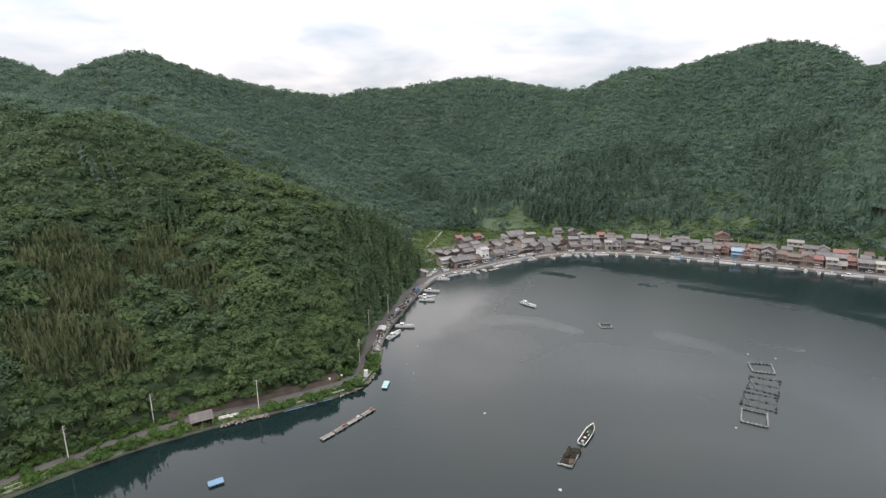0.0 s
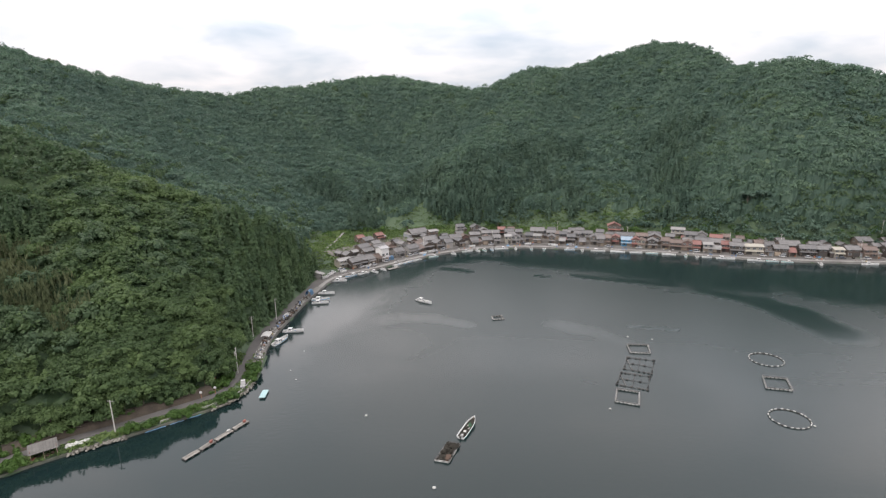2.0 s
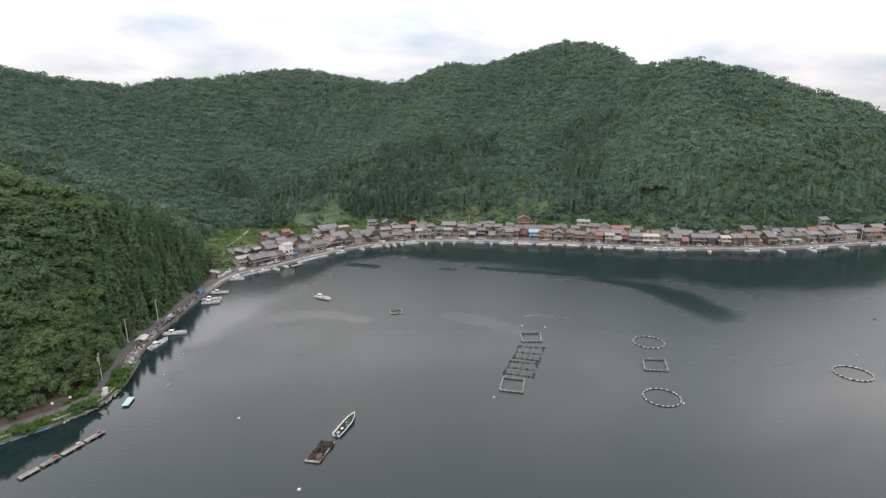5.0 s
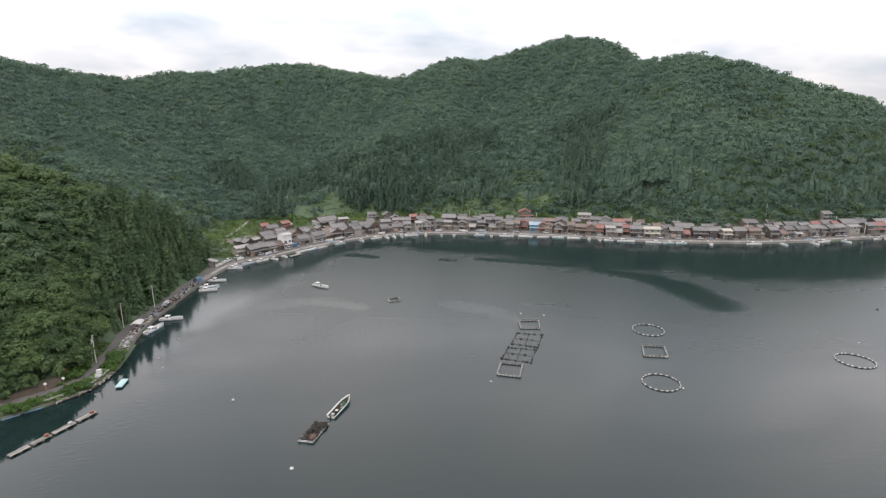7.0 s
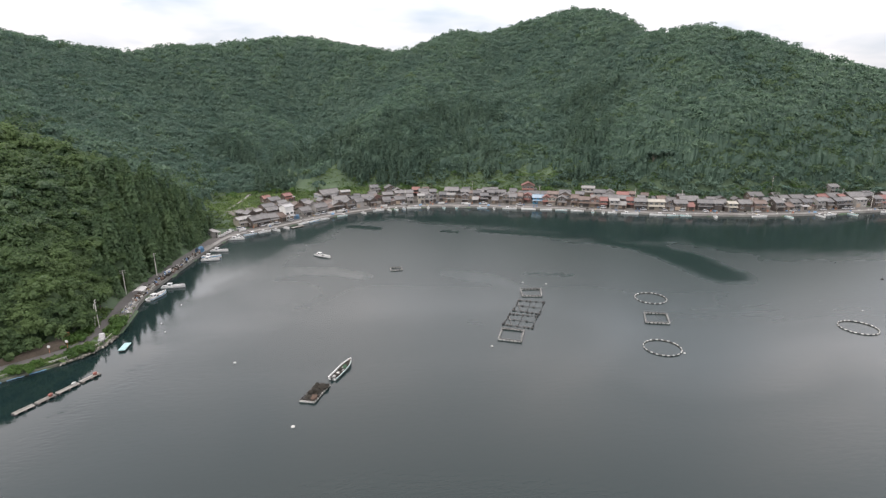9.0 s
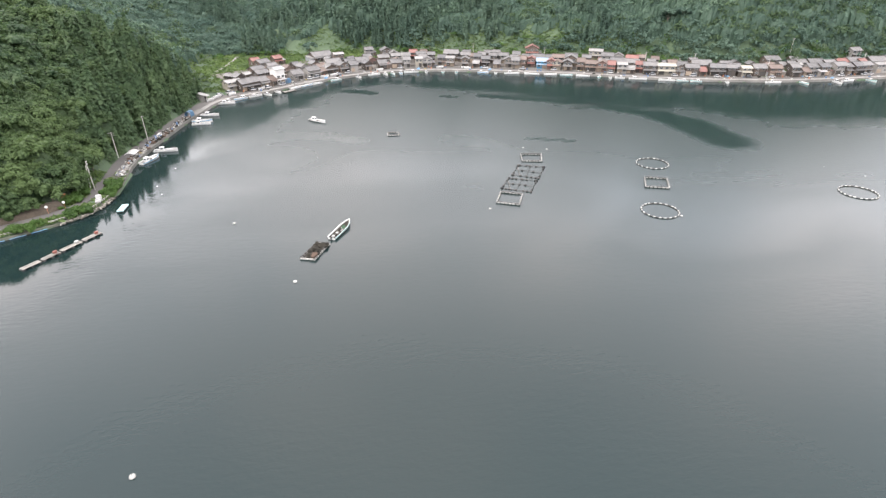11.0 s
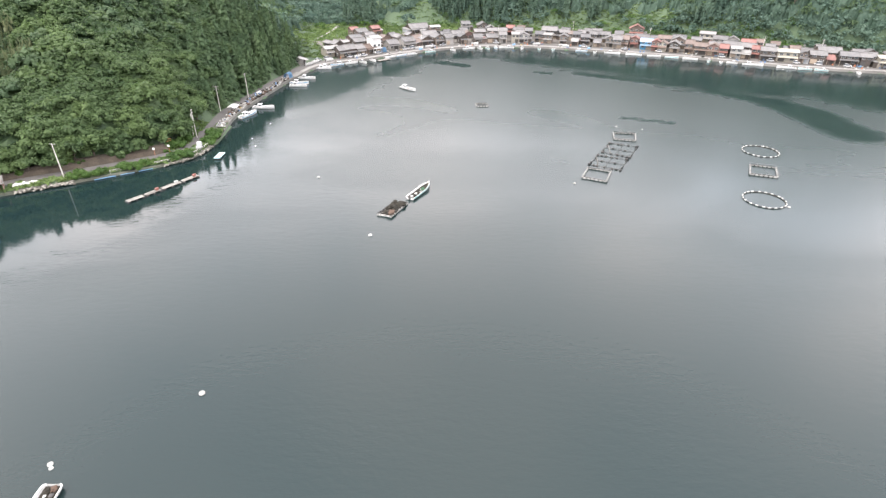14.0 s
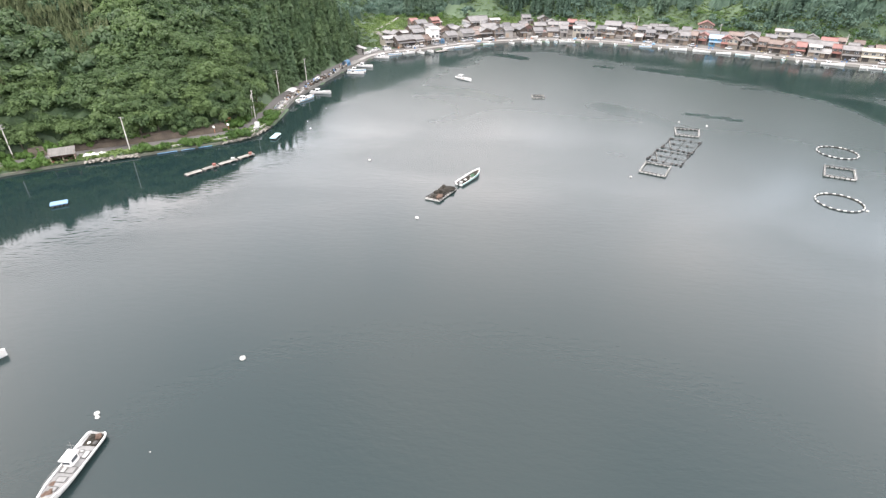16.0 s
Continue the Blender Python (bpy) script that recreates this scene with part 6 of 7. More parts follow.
def plank_platform(a, b, width, label, heap):
    """A floating work platform: plank deck on beams and black floats."""
    length = math.hypot(b[0] - a[0], b[1] - a[1])
    raft = thing("work_raft", label, "raft", "floating platforms")
    raft.matrix_world = pose((a[0] + b[0]) / 2, (a[1] + b[1]) / 2, 0, 0, 0, heading_of(a, b))
    rng = random.Random(int(length * 100))
    count = 9
    for k in range(count):
        y = (k + 0.5) / count * width - width / 2
        bm = bmesh.new()
        box(bm, -length / 2 + rng.uniform(0, 0.15), length / 2 - rng.uniform(0, 0.15), y - width / count * 0.45, y + width / count * 0.45, 0.36, 0.41 + rng.uniform(0, 0.015))
        part("plank", bm, GREYWOOD, raft)
    for x in (-length * 0.42, 0, length * 0.42):
        bm = bmesh.new()
        box(bm, x - 0.08, x + 0.08, -width / 2, width / 2, 0.22, 0.355)
        part("beam", bm, TIMBER, raft)
        for y in (-width * 0.3, width * 0.3):
            shared("float", BLACK_FLOAT, raft, pose(x, y, 0.0, 0, 0, 90) @ Matrix.Diagonal((0.8, 1, 0.9, 1)))
    if heap:
        bm = bmesh.new()
        soft_box(bm, -0.35, 0.35, -0.3, 0.3, 0.42, 1.05, 0.05)
        tube(bm, (-0.5, 0, 0.9), (0.5, 0, 0.9), 0.14, 0.14, 8)
        part("winch", bm, heap, raft, "rusty red winch" if heap is RUST else "pale winch box").matrix_local = pose(length * 0.28, 0, 0)
    return raft


def lay_platforms():
    ends = [(-33.3, 126.1), (-30.4, 129.7), (-27.7, 133.4), (-24.3, 137.9), (-21.2, 142.1)]
    for i, (a, b) in enumerate(zip(ends, ends[1:])):
        u = Vector((b[0] - a[0], b[1] - a[1])).normalized() * 0.18
        plank_platform((a[0] + u.x, a[1] + u.y), (b[0] - u.x, b[1] - u.y), 1.5, ("grey plank work raft moored off the lane", "grey plank work raft with a rusty red winch", "grey plank work raft with a pale winch box", "grey plank work raft with a red winch at its end")[i], (None, RUST, FOAM, RUST)[i])
    for (a, b, width, mat, label) in (((-55.3, 108.2), (-52.4, 110.0), 2.1, PALEBLUE, "pale blue box raft on dark floats"), ((-19.7, 154.0), (-19.3, 158.6), 1.8, CYAN, "pale cyan covered raft near the lane")):
        length = math.hypot(b[0] - a[0], b[1] - a[1])
        raft = thing("box_raft", label, "raft", "floating platforms")
        raft.matrix_world = pose((a[0] + b[0]) / 2, (a[1] + b[1]) / 2, 0, 0, 0, heading_of(a, b))
        bm = bmesh.new()
        soft_box(bm, -length / 2, length / 2, -width / 2, width / 2, 0.3, 0.62, 0.08)
        part("deck", bm, mat, raft)
        for x in (-length * 0.36, -length * 0.12, length * 0.12, length * 0.36):
            shared("float", BLACK_FLOAT, raft, pose(x, 0, 0.05, 0, 0, 90) @ Matrix.Diagonal((width * 0.9, 0.9, 0.9, 1)))
    # long net pens along the sea wall
    x, y, turn = shore_point(934.6, -5)
    plank = plank_platform((x - 3, y - 2.2), (x + 3, y + 2.2), 2.4, "low raft of white floats and planks at the village", FOAM)


lay_platforms()

# ---------------------------------------------------------------- vehicles
def wheel_mesh():
    bm = bmesh.new()
    tube(bm, (0, -0.08, 0), (0, 0.08, 0), 0.28, 0.28, 14)
    return done(bm, RUBBER, "tyre")


def rim_mesh():
    bm = bmesh.new()
    tube(bm, (0, -0.095, 0), (0, 0.095, 0), 0.16, 0.16, 10)
    return done(bm, PIPE, "rim")


TYRE, RIM = wheel_mesh(), rim_mesh()


def add_wheels(car, wheelbase, track):
    for x in (-wheelbase / 2, wheelbase / 2):
        for y in (-track / 2, track / 2):
            w = shared("wheel", TYRE, car, pose(x, y, 0.28))
            shared("rim", RIM, w, Matrix())


def profile_body(bm, pts, half, inset=0.0):
    """A solid from a side outline (x, z), width 2 * half, its upper points drawn in by inset."""
    top = max(z for _, z in pts)
    rows = []
    for sign in (-1, 1):
        rows.append([bm.verts.new((x, sign * (half - inset * max(0, (z - 0.8)) / max(0.01, top - 0.8)), z)) for x, z in pts])
    bm.faces.new(rows[0][::-1])
    bm.faces.new(rows[1])
    n = len(pts)
    for k in range(n):
        j = (k + 1) % n
        bm.faces.new((rows[0][k], rows[0][j], rows[1][j], rows[1][k]))
    bmesh.ops.recalc_face_normals(bm, faces=bm.faces)


def build_car(paint, word, van):
    car = thing("car", f"parked {word} {'box van' if van else 'compact car'} on the village road", "car", "parked cars")
    bm = bmesh.new()
    profile_body(bm, [(-1.65, 0.25), (1.65, 0.25), (1.7, 0.6), (1.55, 0.82), (-1.66, 0.86), (-1.7, 0.6)], 0.72)
    part("body", bm, paint, car)
    bm = bmesh.new()
    outline = [(-1.6, 0.85), (1.35, 0.83), (0.95, 1.62), (-1.5, 1.68)] if van else [(-1.5, 0.85), (1.0, 0.83), (0.45, 1.42), (-1.1, 1.45)]
    profile_body(bm, outline, 0.69, 0.12)
    part("cabin_glass", bm, PANE, car, "dark glazed cabin")
    bm = bmesh.new()
    soft_box(bm, -1.46 if van else -1.08, 0.92 if van else 0.42, -0.56, 0.56, 1.6 if van else 1.4, 1.73 if van else 1.5, 0.05)
    part("roof", bm, paint, car)
    for y in (-0.5, 0.5):
        bm = bmesh.new()
        box(bm, 1.6, 1.71, y - 0.14, y + 0.14, 0.6, 0.74)
        part("headlight", bm, LAMP, car, "clear headlight")
        bm = bmesh.new()
        box(bm, -1.72, -1.64, y - 0.1, y + 0.1, 0.62, 0.78)
        part("tail_light", bm, RUST, car, "red tail light")
    add_wheels(car, 2.3, 1.32)
    return car


def build_truck():
    t = thing("kei_truck", "small white pickup truck parked by the lane rail", "truck")
    bm = bmesh.new()
    profile_body(bm, [(0.5, 0.3), (1.65, 0.3), (1.68, 0.9), (1.35, 1.72), (0.55, 1.75)], 0.7, 0.08)
    cab = part("cab", bm, CARPAINT, t)
    for pts in ([(1.66, 0.98), (1.39, 1.6)],):
        bm = bmesh.new()
        v = [bm.verts.new(p) for p in ((1.68, -0.58, 1.0), (1.68, 0.58, 1.0), (1.43, 0.52, 1.6), (1.43, -0.52, 1.6))]
        bm.faces.new(v)
        part("windscreen", bm, PANE, cab)
    bm = bmesh.new()
    box(bm, -1.65, 0.45, -0.7, 0.7, 0.5, 0.66)
    part("bed", bm, DECK, t)
    for x0, x1, y0, y1 in ((-1.65, 0.45, -0.72, -0.67), (-1.65, 0.45, 0.67, 0.72), (-1.7, -1.65, -0.72, 0.72)):
        bm = bmesh.new()
        box(bm, x0, x1, y0, y1, 0.62, 0.95)
        part("bed_side", bm, CARPAINT, t)
    for y in (-0.5, 0.5):
        bm = bmesh.new()
        box(bm, 1.62, 1.7, y - 0.12, y + 0.12, 0.6, 0.74)
        part("headlight", bm, LAMP, t)
    add_wheels(t, 1.9, 1.3)
    return t


def park():
    t = build_truck()
    t.matrix_world = pose(-26.4, 161.0, 1.02, 0, 0, 100)
    rng = random.Random(21)
    kinds = [build_car(CARPAINT, "white", False), build_car(CARPAINT, "white", True), build_car(SILVERPAINT, "silver", False), build_car(DARKPAINT, "dark", False)]
    spots = [(741, 5.6, 1), (631, 6.0, 0), (611, 6.2, 0), (596, 6.2, 2), (592, 6.0, 0), (653, 6.0, 0), (683, 6.0, 0), (696, 6.2, 1), (718, 6.2, 2), (812, 6.0, 0), (772, 6.0, 0),
             (913, 6.2, 0), (909, 6.4, 1), (931, 5.4, 2), (940, 5.0, 0), (896, 6.2, 0), (890, 6.2, 2), (948, 6.5, 0), (959, 9.0, 0), (964, 7.6, 2), (666, 6.0, 3), (840, 6.2, 3), (860, 6.0, 0), (790, 6.2, 2), (706, 6.0, 0)]
    used = set()
    for s, d, k in spots:
        x, y, turn = shore_point(s, d)
        m = pose(x, y, 1.26, 0, 0, turn + rng.choice((0, 180)) + rng.uniform(-4, 4))
        if k in used:
            copy_thing(kinds[k], m)
        else:
            used.add(k)
            first[k] = (kinds[k], m)
    for car, m in first.values():
        car.matrix_basis = m


first = {}
park()


# ---------------------------------------------------------------- poles, rails, huts and gear along the lane
def utility_pole(x, y, z, tall, turn, arms, box_on, label):
    p = thing("utility_pole", label, "utility pole", "utility poles")
    p.matrix_world = pose(x, y, z, 0, 0, turn)
    bm = bmesh.new()
    tube(bm, (0, 0, -0.6), (0, 0, tall), 0.17, 0.1, 10)
    part("shaft", bm, POLE, p)
    for k in range(arms):
        bm = bmesh.new()
        h = tall - 0.35 - 0.8 * k
        box(bm, -0.9, 0.9, -0.2, -0.1, h, h + 0.1)
        arm = part("cross_arm", bm, PIPE, p)
        for ix in (-0.8, -0.35, 0.35, 0.8):
            bm = bmesh.new()
            tube(bm, (ix, -0.15, h + 0.1), (ix, -0.15, h + 0.28), 0.05, 0.035, 6)
            part("insulator", bm, FOAM, arm)
    if box_on:
        bm = bmesh.new()
        tube(bm, (0.3, 0.0, tall - 3.0), (0.3, 0.0, tall - 2.1), 0.22, 0.22, 10)
        part("transformer", bm, PIPE, p)
    return p


def guard_rail(s0, s1, d, z, label):
    """Posts with two white beams, following the shore."""
    r = thing("guard_rail", label, "guard rail", "guard rails")
    x0, y0, _ = shore_point((s0 + s1) / 2, d)
    r.location = (x0, y0, z)
    n = max(2, int((s1 - s0) / 1.8))
    pts = []
    for k in range(n + 1):
        x, y, turn = shore_point(s0 + (s1 - s0) * k / n, d)
        pts.append((x - x0, y - y0))
        bm = bmesh.new()
        tube(bm, (pts[-1][0], pts[-1][1], -0.5), (pts[-1][0], pts[-1][1], 0.8), 0.06, 0.06, 6)
        part("post", bm, RAILWHITE, r)
    for h in (0.38, 0.68):
        bm = bmesh.new()
        for a, b in zip(pts, pts[1:]):
            tube(bm, (*a, h), (*b, h), 0.07, 0.07, 6)
        part("beam", bm, RAILWHITE, r)
    return r


def lane_fixtures():
    for x, y, tall, arms, bx in ((-94.0, 117.4, 9.0, 2, True), (-81.0, 133.1, 9.0, 2, False), (-54.5, 140.7, 9.2, 1, False), (-29.9, 170.3, 9.0, 2, True), (-40.4, 161.1, 5.5, 1, False), (-25.3, 218.7, 9.0, 1, False), (-31.0, 200.6, 8.6, 2, False)):
        utility_pole(x, y, max(1.1, height(x, y)) - 0.1, tall, random.Random(int(x)).uniform(0, 180), arms, bx, "grey concrete utility pole beside the lane")
    stay = thing("pole_brace", "leaning grey brace pole beside the lane", "utility pole", "utility poles")
    stay.location = (-31.6, 172.0, 1.2)
    bm = bmesh.new()
    tube(bm, (0, 0, -0.5), (1.2, -1.2, 7.4), 0.13, 0.1, 8)
    part("shaft", bm, POLE, stay)
    for s, d, tall, arms, bx in ((576, 8.0, 9.5, 2, True), (586, 18.5, 9, 2, False), (555, 14.5, 9, 2, False), (655, 9.4, 9, 1, False), (722, 22.5, 9, 2, True), (691, 25.0, 8.5, 1, False), (778, 26.0, 9, 2, False), (821, 36, 8.5, 1, False), (900, 12.0, 9, 2, True), (858, 12.5, 9, 1, False), (627, 30, 8.5, 1, False)):
        x, y, turn = shore_point(s, d)
        utility_pole(x, y, max(1.2, height(x, y)), tall, turn, arms, bx, "grey concrete utility pole among the houses")
    guard_rail(1082.5, 1093, 0.75, 0.85, "white guard rail at the bend of the lane")
    guard_rail(1096, 1102, 0.75, 0.85, "white guard rail at the bend of the lane")
    guard_rail(1106, 1113, 0.75, 0.85, "white guard rail beside the verge")
    guard_rail(1060, 1066, 3.0, 1.1, "white guard rail beside the lane")
    guard_rail(1173, 1200, 0.6, 0.75, "white railing along the water's edge")
    guard_rail(1175, 1200, 2.0, 1.0, "white railing along the water's edge")
    for x, y in ((-33.6, 157.6), (-36.9, 155.2)):
        mirror = thing("traffic_mirror", "round traffic mirror on a thin post by the lane", "traffic mirror", "traffic mirrors")
        mirror.location = (x, y, max(1.1, height(x, y)) - 0.2)
        bm = bmesh.new()
        tube(bm, (0, 0, 0), (0, 0, 2.6), 0.05, 0.05, 8)
        part("post", bm, ORANGE, mirror)
        bm = bmesh.new()
        tube(bm, (0, -0.05, 2.3), (0, 0.05, 2.3), 0.4, 0.34, 14)
        part("disc", bm, WHITE, mirror)
    # Barrier shape added as a stand-in for a small orange machine.
    barrier = thing("road_barrier", "orange barrier standing in for a small machine by the trees", "barrier")
    x, y = -35.5, 163.0
    barrier.matrix_world = pose(x, y, height(x, y), 0, 0, 40)
    for px in (-0.6, 0.6):
        bm = bmesh.new()
        tube(bm, (px, 0, -0.3), (px, 0, 1.3), 0.05, 0.05, 6)
        part("post", bm, ORANGE, barrier)
    for h in (0.5, 1.1):
        bm = bmesh.new()
        box(bm, -0.75, 0.75, -0.03, 0.03, h, h + 0.2)
        part("board", bm, ORANGE, barrier)
    # corrugated shed on the verge
    shed = thing("shed", "low rusty brown shed with a pale corrugated roof", "shed")
    x, y, turn = shore_point(1138.5, 2.3)
    shed.matrix_world = pose(x, y, 0.95, 0, 0, turn)
    for x0, x1, y0, y1, top in ((-2.7, 2.7, 1.42, 1.52, 2.75), (-2.7, -2.6, -1.5, 1.42, 2.4), (2.6, 2.7, -1.5, 1.42, 2.4)):
        bm = bmesh.new()
        box(bm, x0, x1, y0, y1, -0.3, top)
        part("wall", bm, WALLS["r"][1], shed, "rusty brown sheet wall")
    bm = bmesh.new()
    slope_slab(bm, -3.0, 3.0, -2.0, 1.95, 1.8, 2.85, 0.07)
    part("roof", bm, SHEDROOF, shed, "pale corrugated roof")
    for k in range(9):
        bm = bmesh.new()
        xx = -2.8 + k * 0.7
        slope_slab(bm, xx - 0.05, xx + 0.05, -2.02, 2.02, 1.82, 2.92, 0.05)
        part("roof_rib", bm, SHEDROOF, shed)
    for px in (-2.6, 0, 2.6):
        bm = bmesh.new()
        box(bm, px - 0.06, px + 0.06, -1.6, -1.48, -0.3, 2.05)
        part("post", bm, TIMBER, shed)
    rng = random.Random(31)
    for k in range(5):
        bm = bmesh.new()
        lump(bm, rng.uniform(-2.2, 2.2), rng.uniform(-1.2, 0.8), 0.2, 0.5, 0.45, 0.4, rng, 0.25)
        part("stored_gear", bm, rng.choice((RUST, NET, BROWNNET)), shed)
    # white sacks
    for k in range(18):
        x, y, turn = shore_point(1129.6 + (k % 9) * 0.56 + rng.uniform(-0.15, 0.15), 1.9 + (k // 9) * 0.9 + rng.uniform(-0.2, 0.2))
        sack = thing("sack", "bulging white sack on the verge", "sack", "heap of white sacks")
        sack.matrix_world = pose(x, y, 1.15 + 0.25 * (k % 3 == 1), 0, 0, turn + rng.uniform(-40, 40))
        bm = bmesh.new()
        lump(bm, 0, 0, 0.12, 0.42, 0.3, 0.32, rng, 0.1)
        part("body", bm, BAG, sack)
        bm = bmesh.new()
        tube(bm, (0.38, 0, 0.2), (0.52, 0, 0.26), 0.1, 0.04, 6)
        part("neck", bm, BAG, sack)
    # rubble along the water's edge
    rubble = tagged(new("rubble"), "row of pale rubble stones at the water's edge", "rubble")
    x0, y0, _ = shore_point(1128, 0)
    rubble.location = (x0, y0, 0)
    stones = []
    for k in range(5):
        bm = bmesh.new()
        lump(bm, 0, 0, 0, 0.42, 0.32, 0.3, rng, 0.22, 1)
        stones.append(done(bm, STONE, "stone"))
    for k in range(80):
        s, d = 1121.5 + k * 0.16, rng.uniform(-0.9, 0.25)
        x, y, _ = shore_point(s, d)
        shared("stone", stones[k % 5], rubble, pose(x - x0, y - y0, 0.35 + 0.45 * (d + 0.9) / 1.2 + rng.uniform(-0.1, 0.1), rng.uniform(-25, 25), rng.uniform(-25, 25), rng.uniform(0, 360)))
    bend = tagged(new("rubble"), "brown rubble stones at the foot of the bend", "rubble")
    x0, y0, _ = shore_point(1090, 0)
    bend.location = (x0, y0, 0)
    for k in range(70):
        s, d = 1082 + k * 0.26, rng.uniform(-0.7, 0.3)
        x, y, _ = shore_point(s, d)
        shared("stone", stones[k % 5], bend, pose(x - x0, y - y0, 0.3 + 0.35 * (d + 0.7) + rng.uniform(-0.1, 0.1), rng.uniform(-25, 25), rng.uniform(-25, 25), rng.uniform(0, 360)))
    # blue net rolls lying along the sea wall
    for s0, s1, mat in ((1103, 1106.5, TARP), (1107.5, 1111, PALEBLUE), (1112, 1117, TARP)):
        roll = thing("net_roll", "long faded blue rolled net along the sea wall", "net roll", "net rolls")
        x0, y0, _ = shore_point((s0 + s1) / 2, -0.5)
        roll.location = (x0, y0, 0.2)
        bm = bmesh.new()
        pts = []
        for k in range(6):
            x, y, _ = shore_point(s0 + (s1 - s0) * k / 5, -0.5 + rng.uniform(-0.1, 0.1))
            pts.append((x - x0, y - y0, rng.uniform(-0.02, 0.06)))
        for a, b in zip(pts, pts[1:]):
            tube(bm, a, b, 0.12, 0.12, 7)
        part("roll", bm, mat, roll)


lane_fixtures()


# fishing gear heaped on the quay: small things, each its own
def crate(mat, word):
    c = thing("fish_crate", f"{word} plastic fish crate on the quay", "crate", "gear on the quay")
    bm = bmesh.new()
    for x0, x1, y0, y1, z0, z1 in ((-0.4, 0.4, -0.28, 0.28, 0, 0.05), (-0.4, 0.4, -0.28, -0.24, 0.05, 0.36), (-0.4, 0.4, 0.24, 0.28, 0.05, 0.36), (-0.4, -0.36, -0.24, 0.24, 0.05, 0.36), (0.36, 0.4, -0.24, 0.24, 0.05, 0.36)):
        box(bm, x0, x1, y0, y1, z0, z1)
    part("body", bm, mat, c)
    bm = bmesh.new()
    soft_box(bm, -0.34, 0.34, -0.22, 0.22, 0.05, 0.3, 0.05)
    part("contents", bm, NET, c)
    return c


def heap(mat, word, rng):
    c = thing("net_pile", f"pile of {word} fishing net on the quay", "fishing net", "gear on the quay")
    bm = bmesh.new()
    lump(bm, 0, 0, 0.1, 0.85, 0.7, 0.5, rng, 0.25)
    lump(bm, 0.4, 0.2, 0.2, 0.5, 0.5, 0.5, rng, 0.3)
    part("net", bm, mat, c)
    bm = bmesh.new()
    for k in range(5):
        lump(bm, rng.uniform(-0.6, 0.6), rng.uniform(-0.5, 0.5), 0.6, 0.09, 0.09, 0.09, rng, 0.05, 1)
    part("net_floats", bm, FOAM, c, "small white floats")
    return c


def drum(mat, word):
    c = thing("drum", f"{word} plastic drum on the quay", "drum", "gear on the quay")
    bm = bmesh.new()
    tube(bm, (0, 0, 0), (0, 0, 0.85), 0.29, 0.29, 12)
    part("body", bm, mat, c)
    for z in (0.28, 0.56):
        bm = bmesh.new()
        tube(bm, (0, 0, z), (0, 0, z + 0.05), 0.31, 0.31, 12)
        part("hoop", bm, mat, c)
    return c


def block(mat, word):
    c = thing("foam_float", f"{word} foam float block stacked on the quay", "float", "gear on the quay")
    bm = bmesh.new()
    soft_box(bm, -0.55, 0.55, -0.32, 0.32, 0, 0.5, 0.1)
    part("body", bm, mat, c)
    bm = bmesh.new()
    for x in (-0.25, 0.25):
        box(bm, x - 0.02, x + 0.02, -0.34, 0.34, -0.01, 0.52)
    part("strap", bm, DARKMETAL, c)
    return c


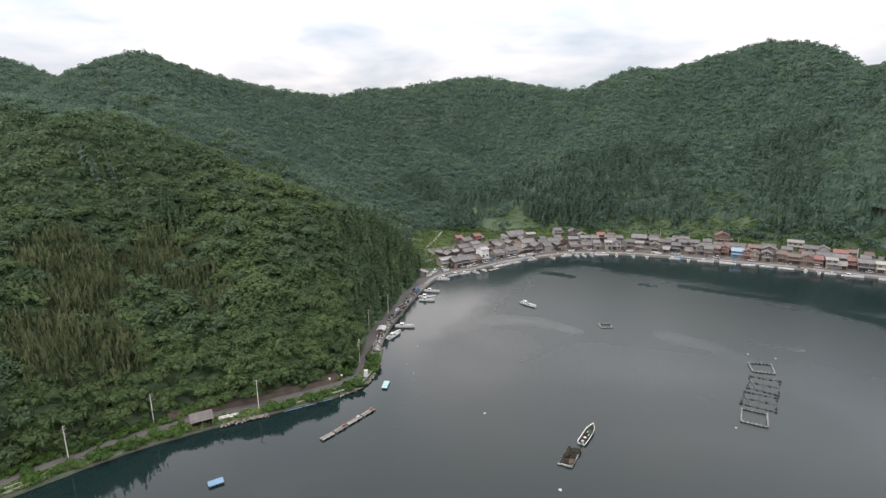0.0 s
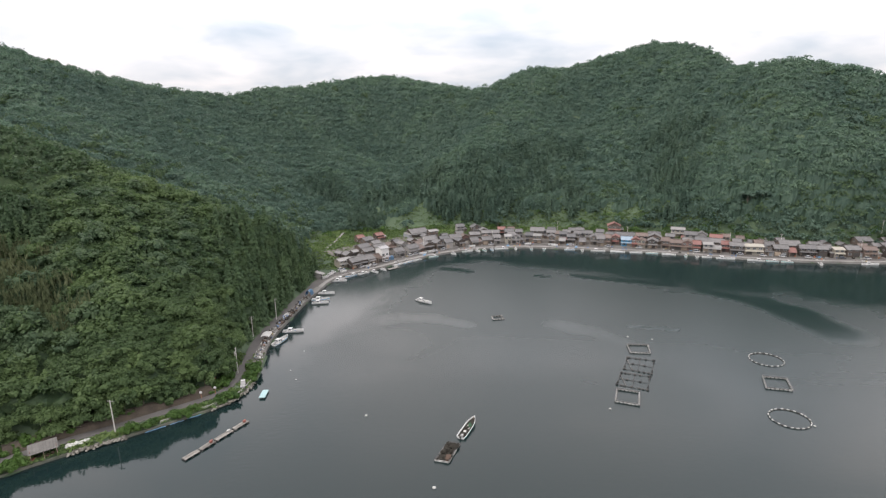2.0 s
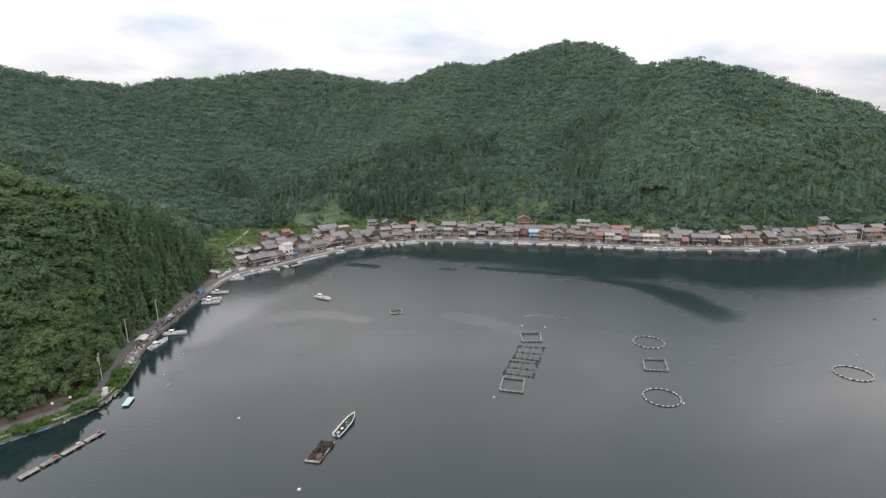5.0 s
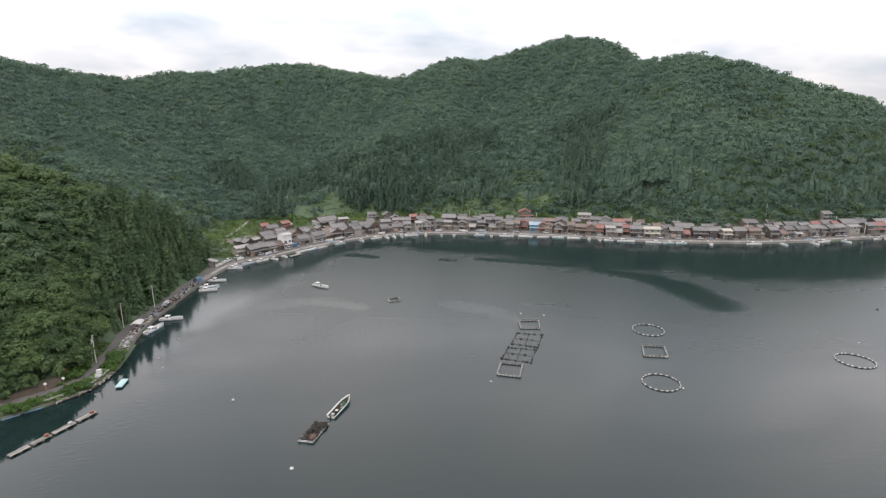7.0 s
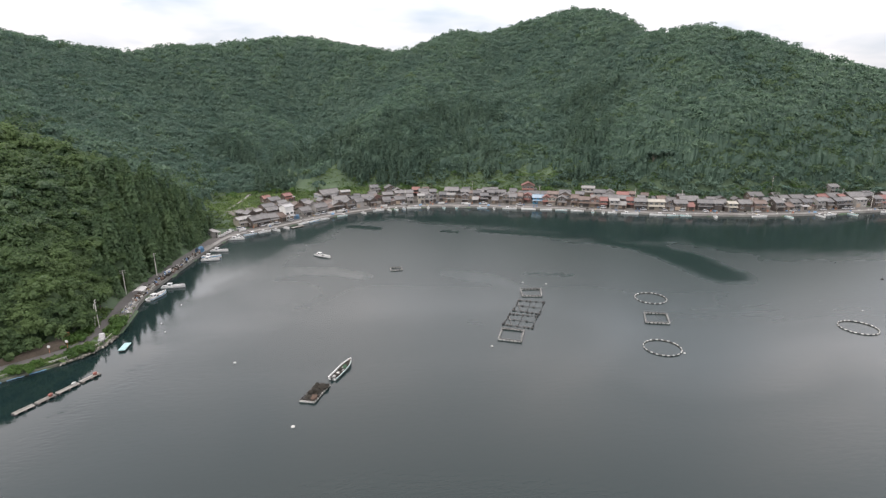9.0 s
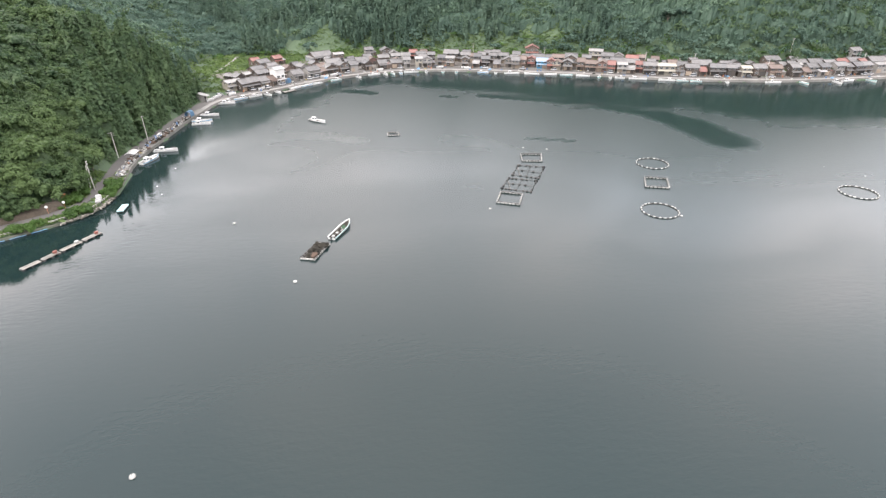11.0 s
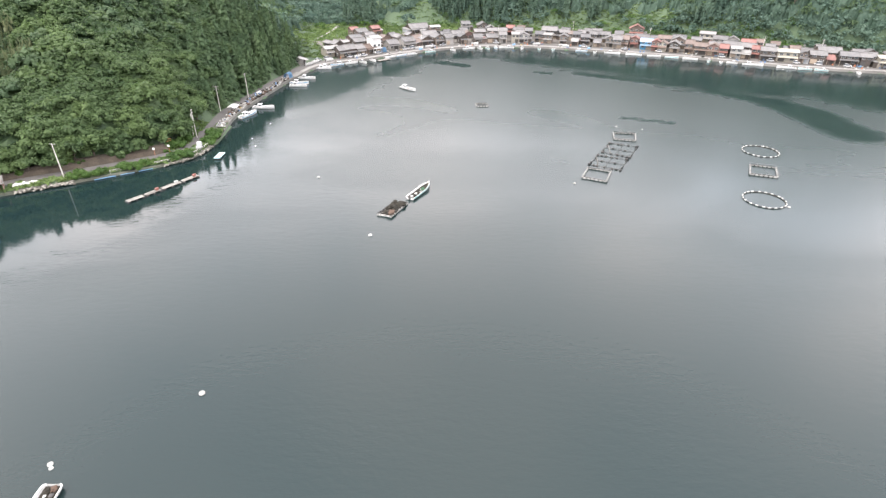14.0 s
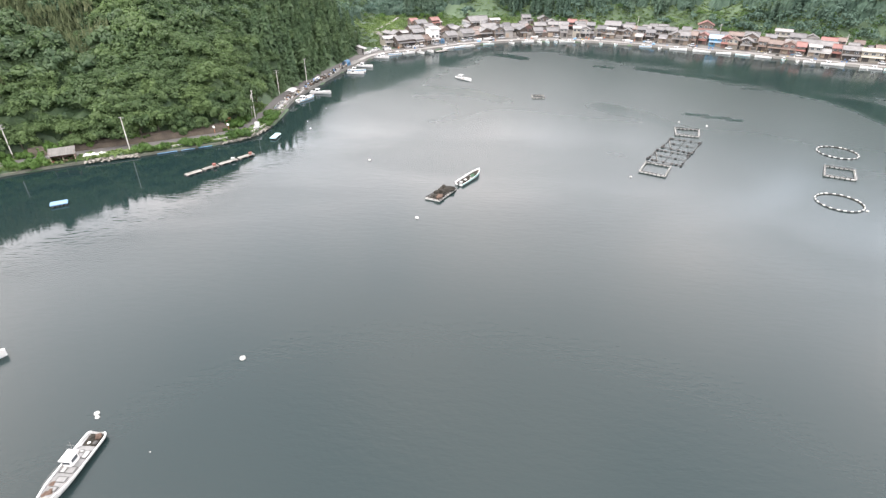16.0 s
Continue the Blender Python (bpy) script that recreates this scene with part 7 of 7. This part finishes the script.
def scatter_gear():
    rng = random.Random(77)
    kinds = [crate(BLUEPLASTIC, "blue"), crate(YELLOW, "yellow"), crate(FOAM, "white"), heap(NET, "dark", rng), heap(BROWNNET, "brown", rng), heap(TARP, "blue", rng), drum(BLUEPLASTIC, "blue"), drum(ORANGE, "orange"), block(FOAM, "white"), block(GREYWOOD, "dirty beige"), crate(BLACKFLOAT, "black")]
    placed = {}

    def put(k, s, d, z):
        x, y, turn = shore_point(s, d)
        m = pose(x, y, z, 0, 0, turn + rng.uniform(-60, 60)) @ Matrix.Scale(rng.uniform(0.85, 1.25), 4)
        if k in placed:
            copy_thing(kinds[k], m)
        else:
            placed[k] = m

    for k in range(len(kinds)):
        put(k, 1042 + 2 * k, 1.2, 1.22)
    for _ in range(95):
        put(rng.choice((2, 2, 2, 8, 8, 9, 9, 3, 4, 8, 0)), rng.uniform(1040, 1067), rng.uniform(0.5, 2.7), 1.22 + rng.choice((0, 0, 0.3)))
    for _ in range(120):
        put(rng.choice((3, 3, 10, 3, 9, 8, 2, 6, 4)), rng.uniform(999, 1040), rng.uniform(0.4, 2.6), 1.22 + rng.choice((0, 0, 0.25)))
    for _ in range(150):
        put(rng.choice((0, 2, 2, 3, 5, 6, 8, 8, 9, 10, 1, 7)), rng.uniform(560, 962), rng.choice((rng.uniform(0.6, 2.0), rng.uniform(6.6, 8.4))), 1.34)
    for k, m in placed.items():
        kinds[k].matrix_basis = m
    # white awning over the gear, and the hut under blue tarpaulin
    awn = thing("awning", "white cloth awning on thin posts over fishing gear", "awning")
    x, y, turn = shore_point(1049.5, 1.7)
    awn.matrix_world = pose(x, y, 1.2, 0, 0, turn)
    for px in (-2.0, 2.0):
        for py in (-1.3, 1.3):
            bm = bmesh.new()
            tube(bm, (px, py, -0.1), (px, py, 2.1), 0.04, 0.04, 6)
            part("post", bm, PIPE, awn)
    bm = bmesh.new()
    loft(bm, [[(-2.3 + 4.6 * i / 8, y, 2.1 + 0.45 * (1 - (y / 1.6) ** 2) + 0.05 * math.sin(i * 1.9)) for y in (-1.6, -1.0, -0.4, 0, 0.4, 1.0, 1.6)] for i in range(9)])
    bmesh.ops.solidify(bm, geom=list(bm.faces), thickness=0.04)
    part("cloth", bm, WHITE, awn)
    for s, d, w, dep, h in ((996.5, 1.9, 3.4, 2.6, 2.3), (926, 8.0, 3.2, 2.0, 2.4), (952, 9.0, 3.0, 2.2, 1.7)):
        hut = thing("tarp_shelter", "small shelter covered with a bright blue tarpaulin", "shelter", "tarpaulin shelters")
        x, y, turn = shore_point(s, d)
        hut.matrix_world = pose(x, y, 1.22, 0, 0, turn)
        bm = bmesh.new()
        loft(bm, [[(w * (i / 6 - 0.5), -dep / 2 * math.cos(a), h * math.sin(a) ** 0.7 + 0.04 * math.sin(i * 2.1 + a * 3)) for a in [j * math.pi / 10 for j in range(11)]] for i in range(7)])
        bmesh.ops.solidify(bm, geom=list(bm.faces), thickness=0.04)
        part("tarpaulin", bm, TARP, hut)
        for px in (-w / 2 + 0.1, w / 2 - 0.1):
            bm = bmesh.new()
            tube(bm, (px, 0, -0.1), (px, 0, h - 0.1), 0.05, 0.05, 6)
            part("post", bm, TIMBER, hut)


scatter_gear()
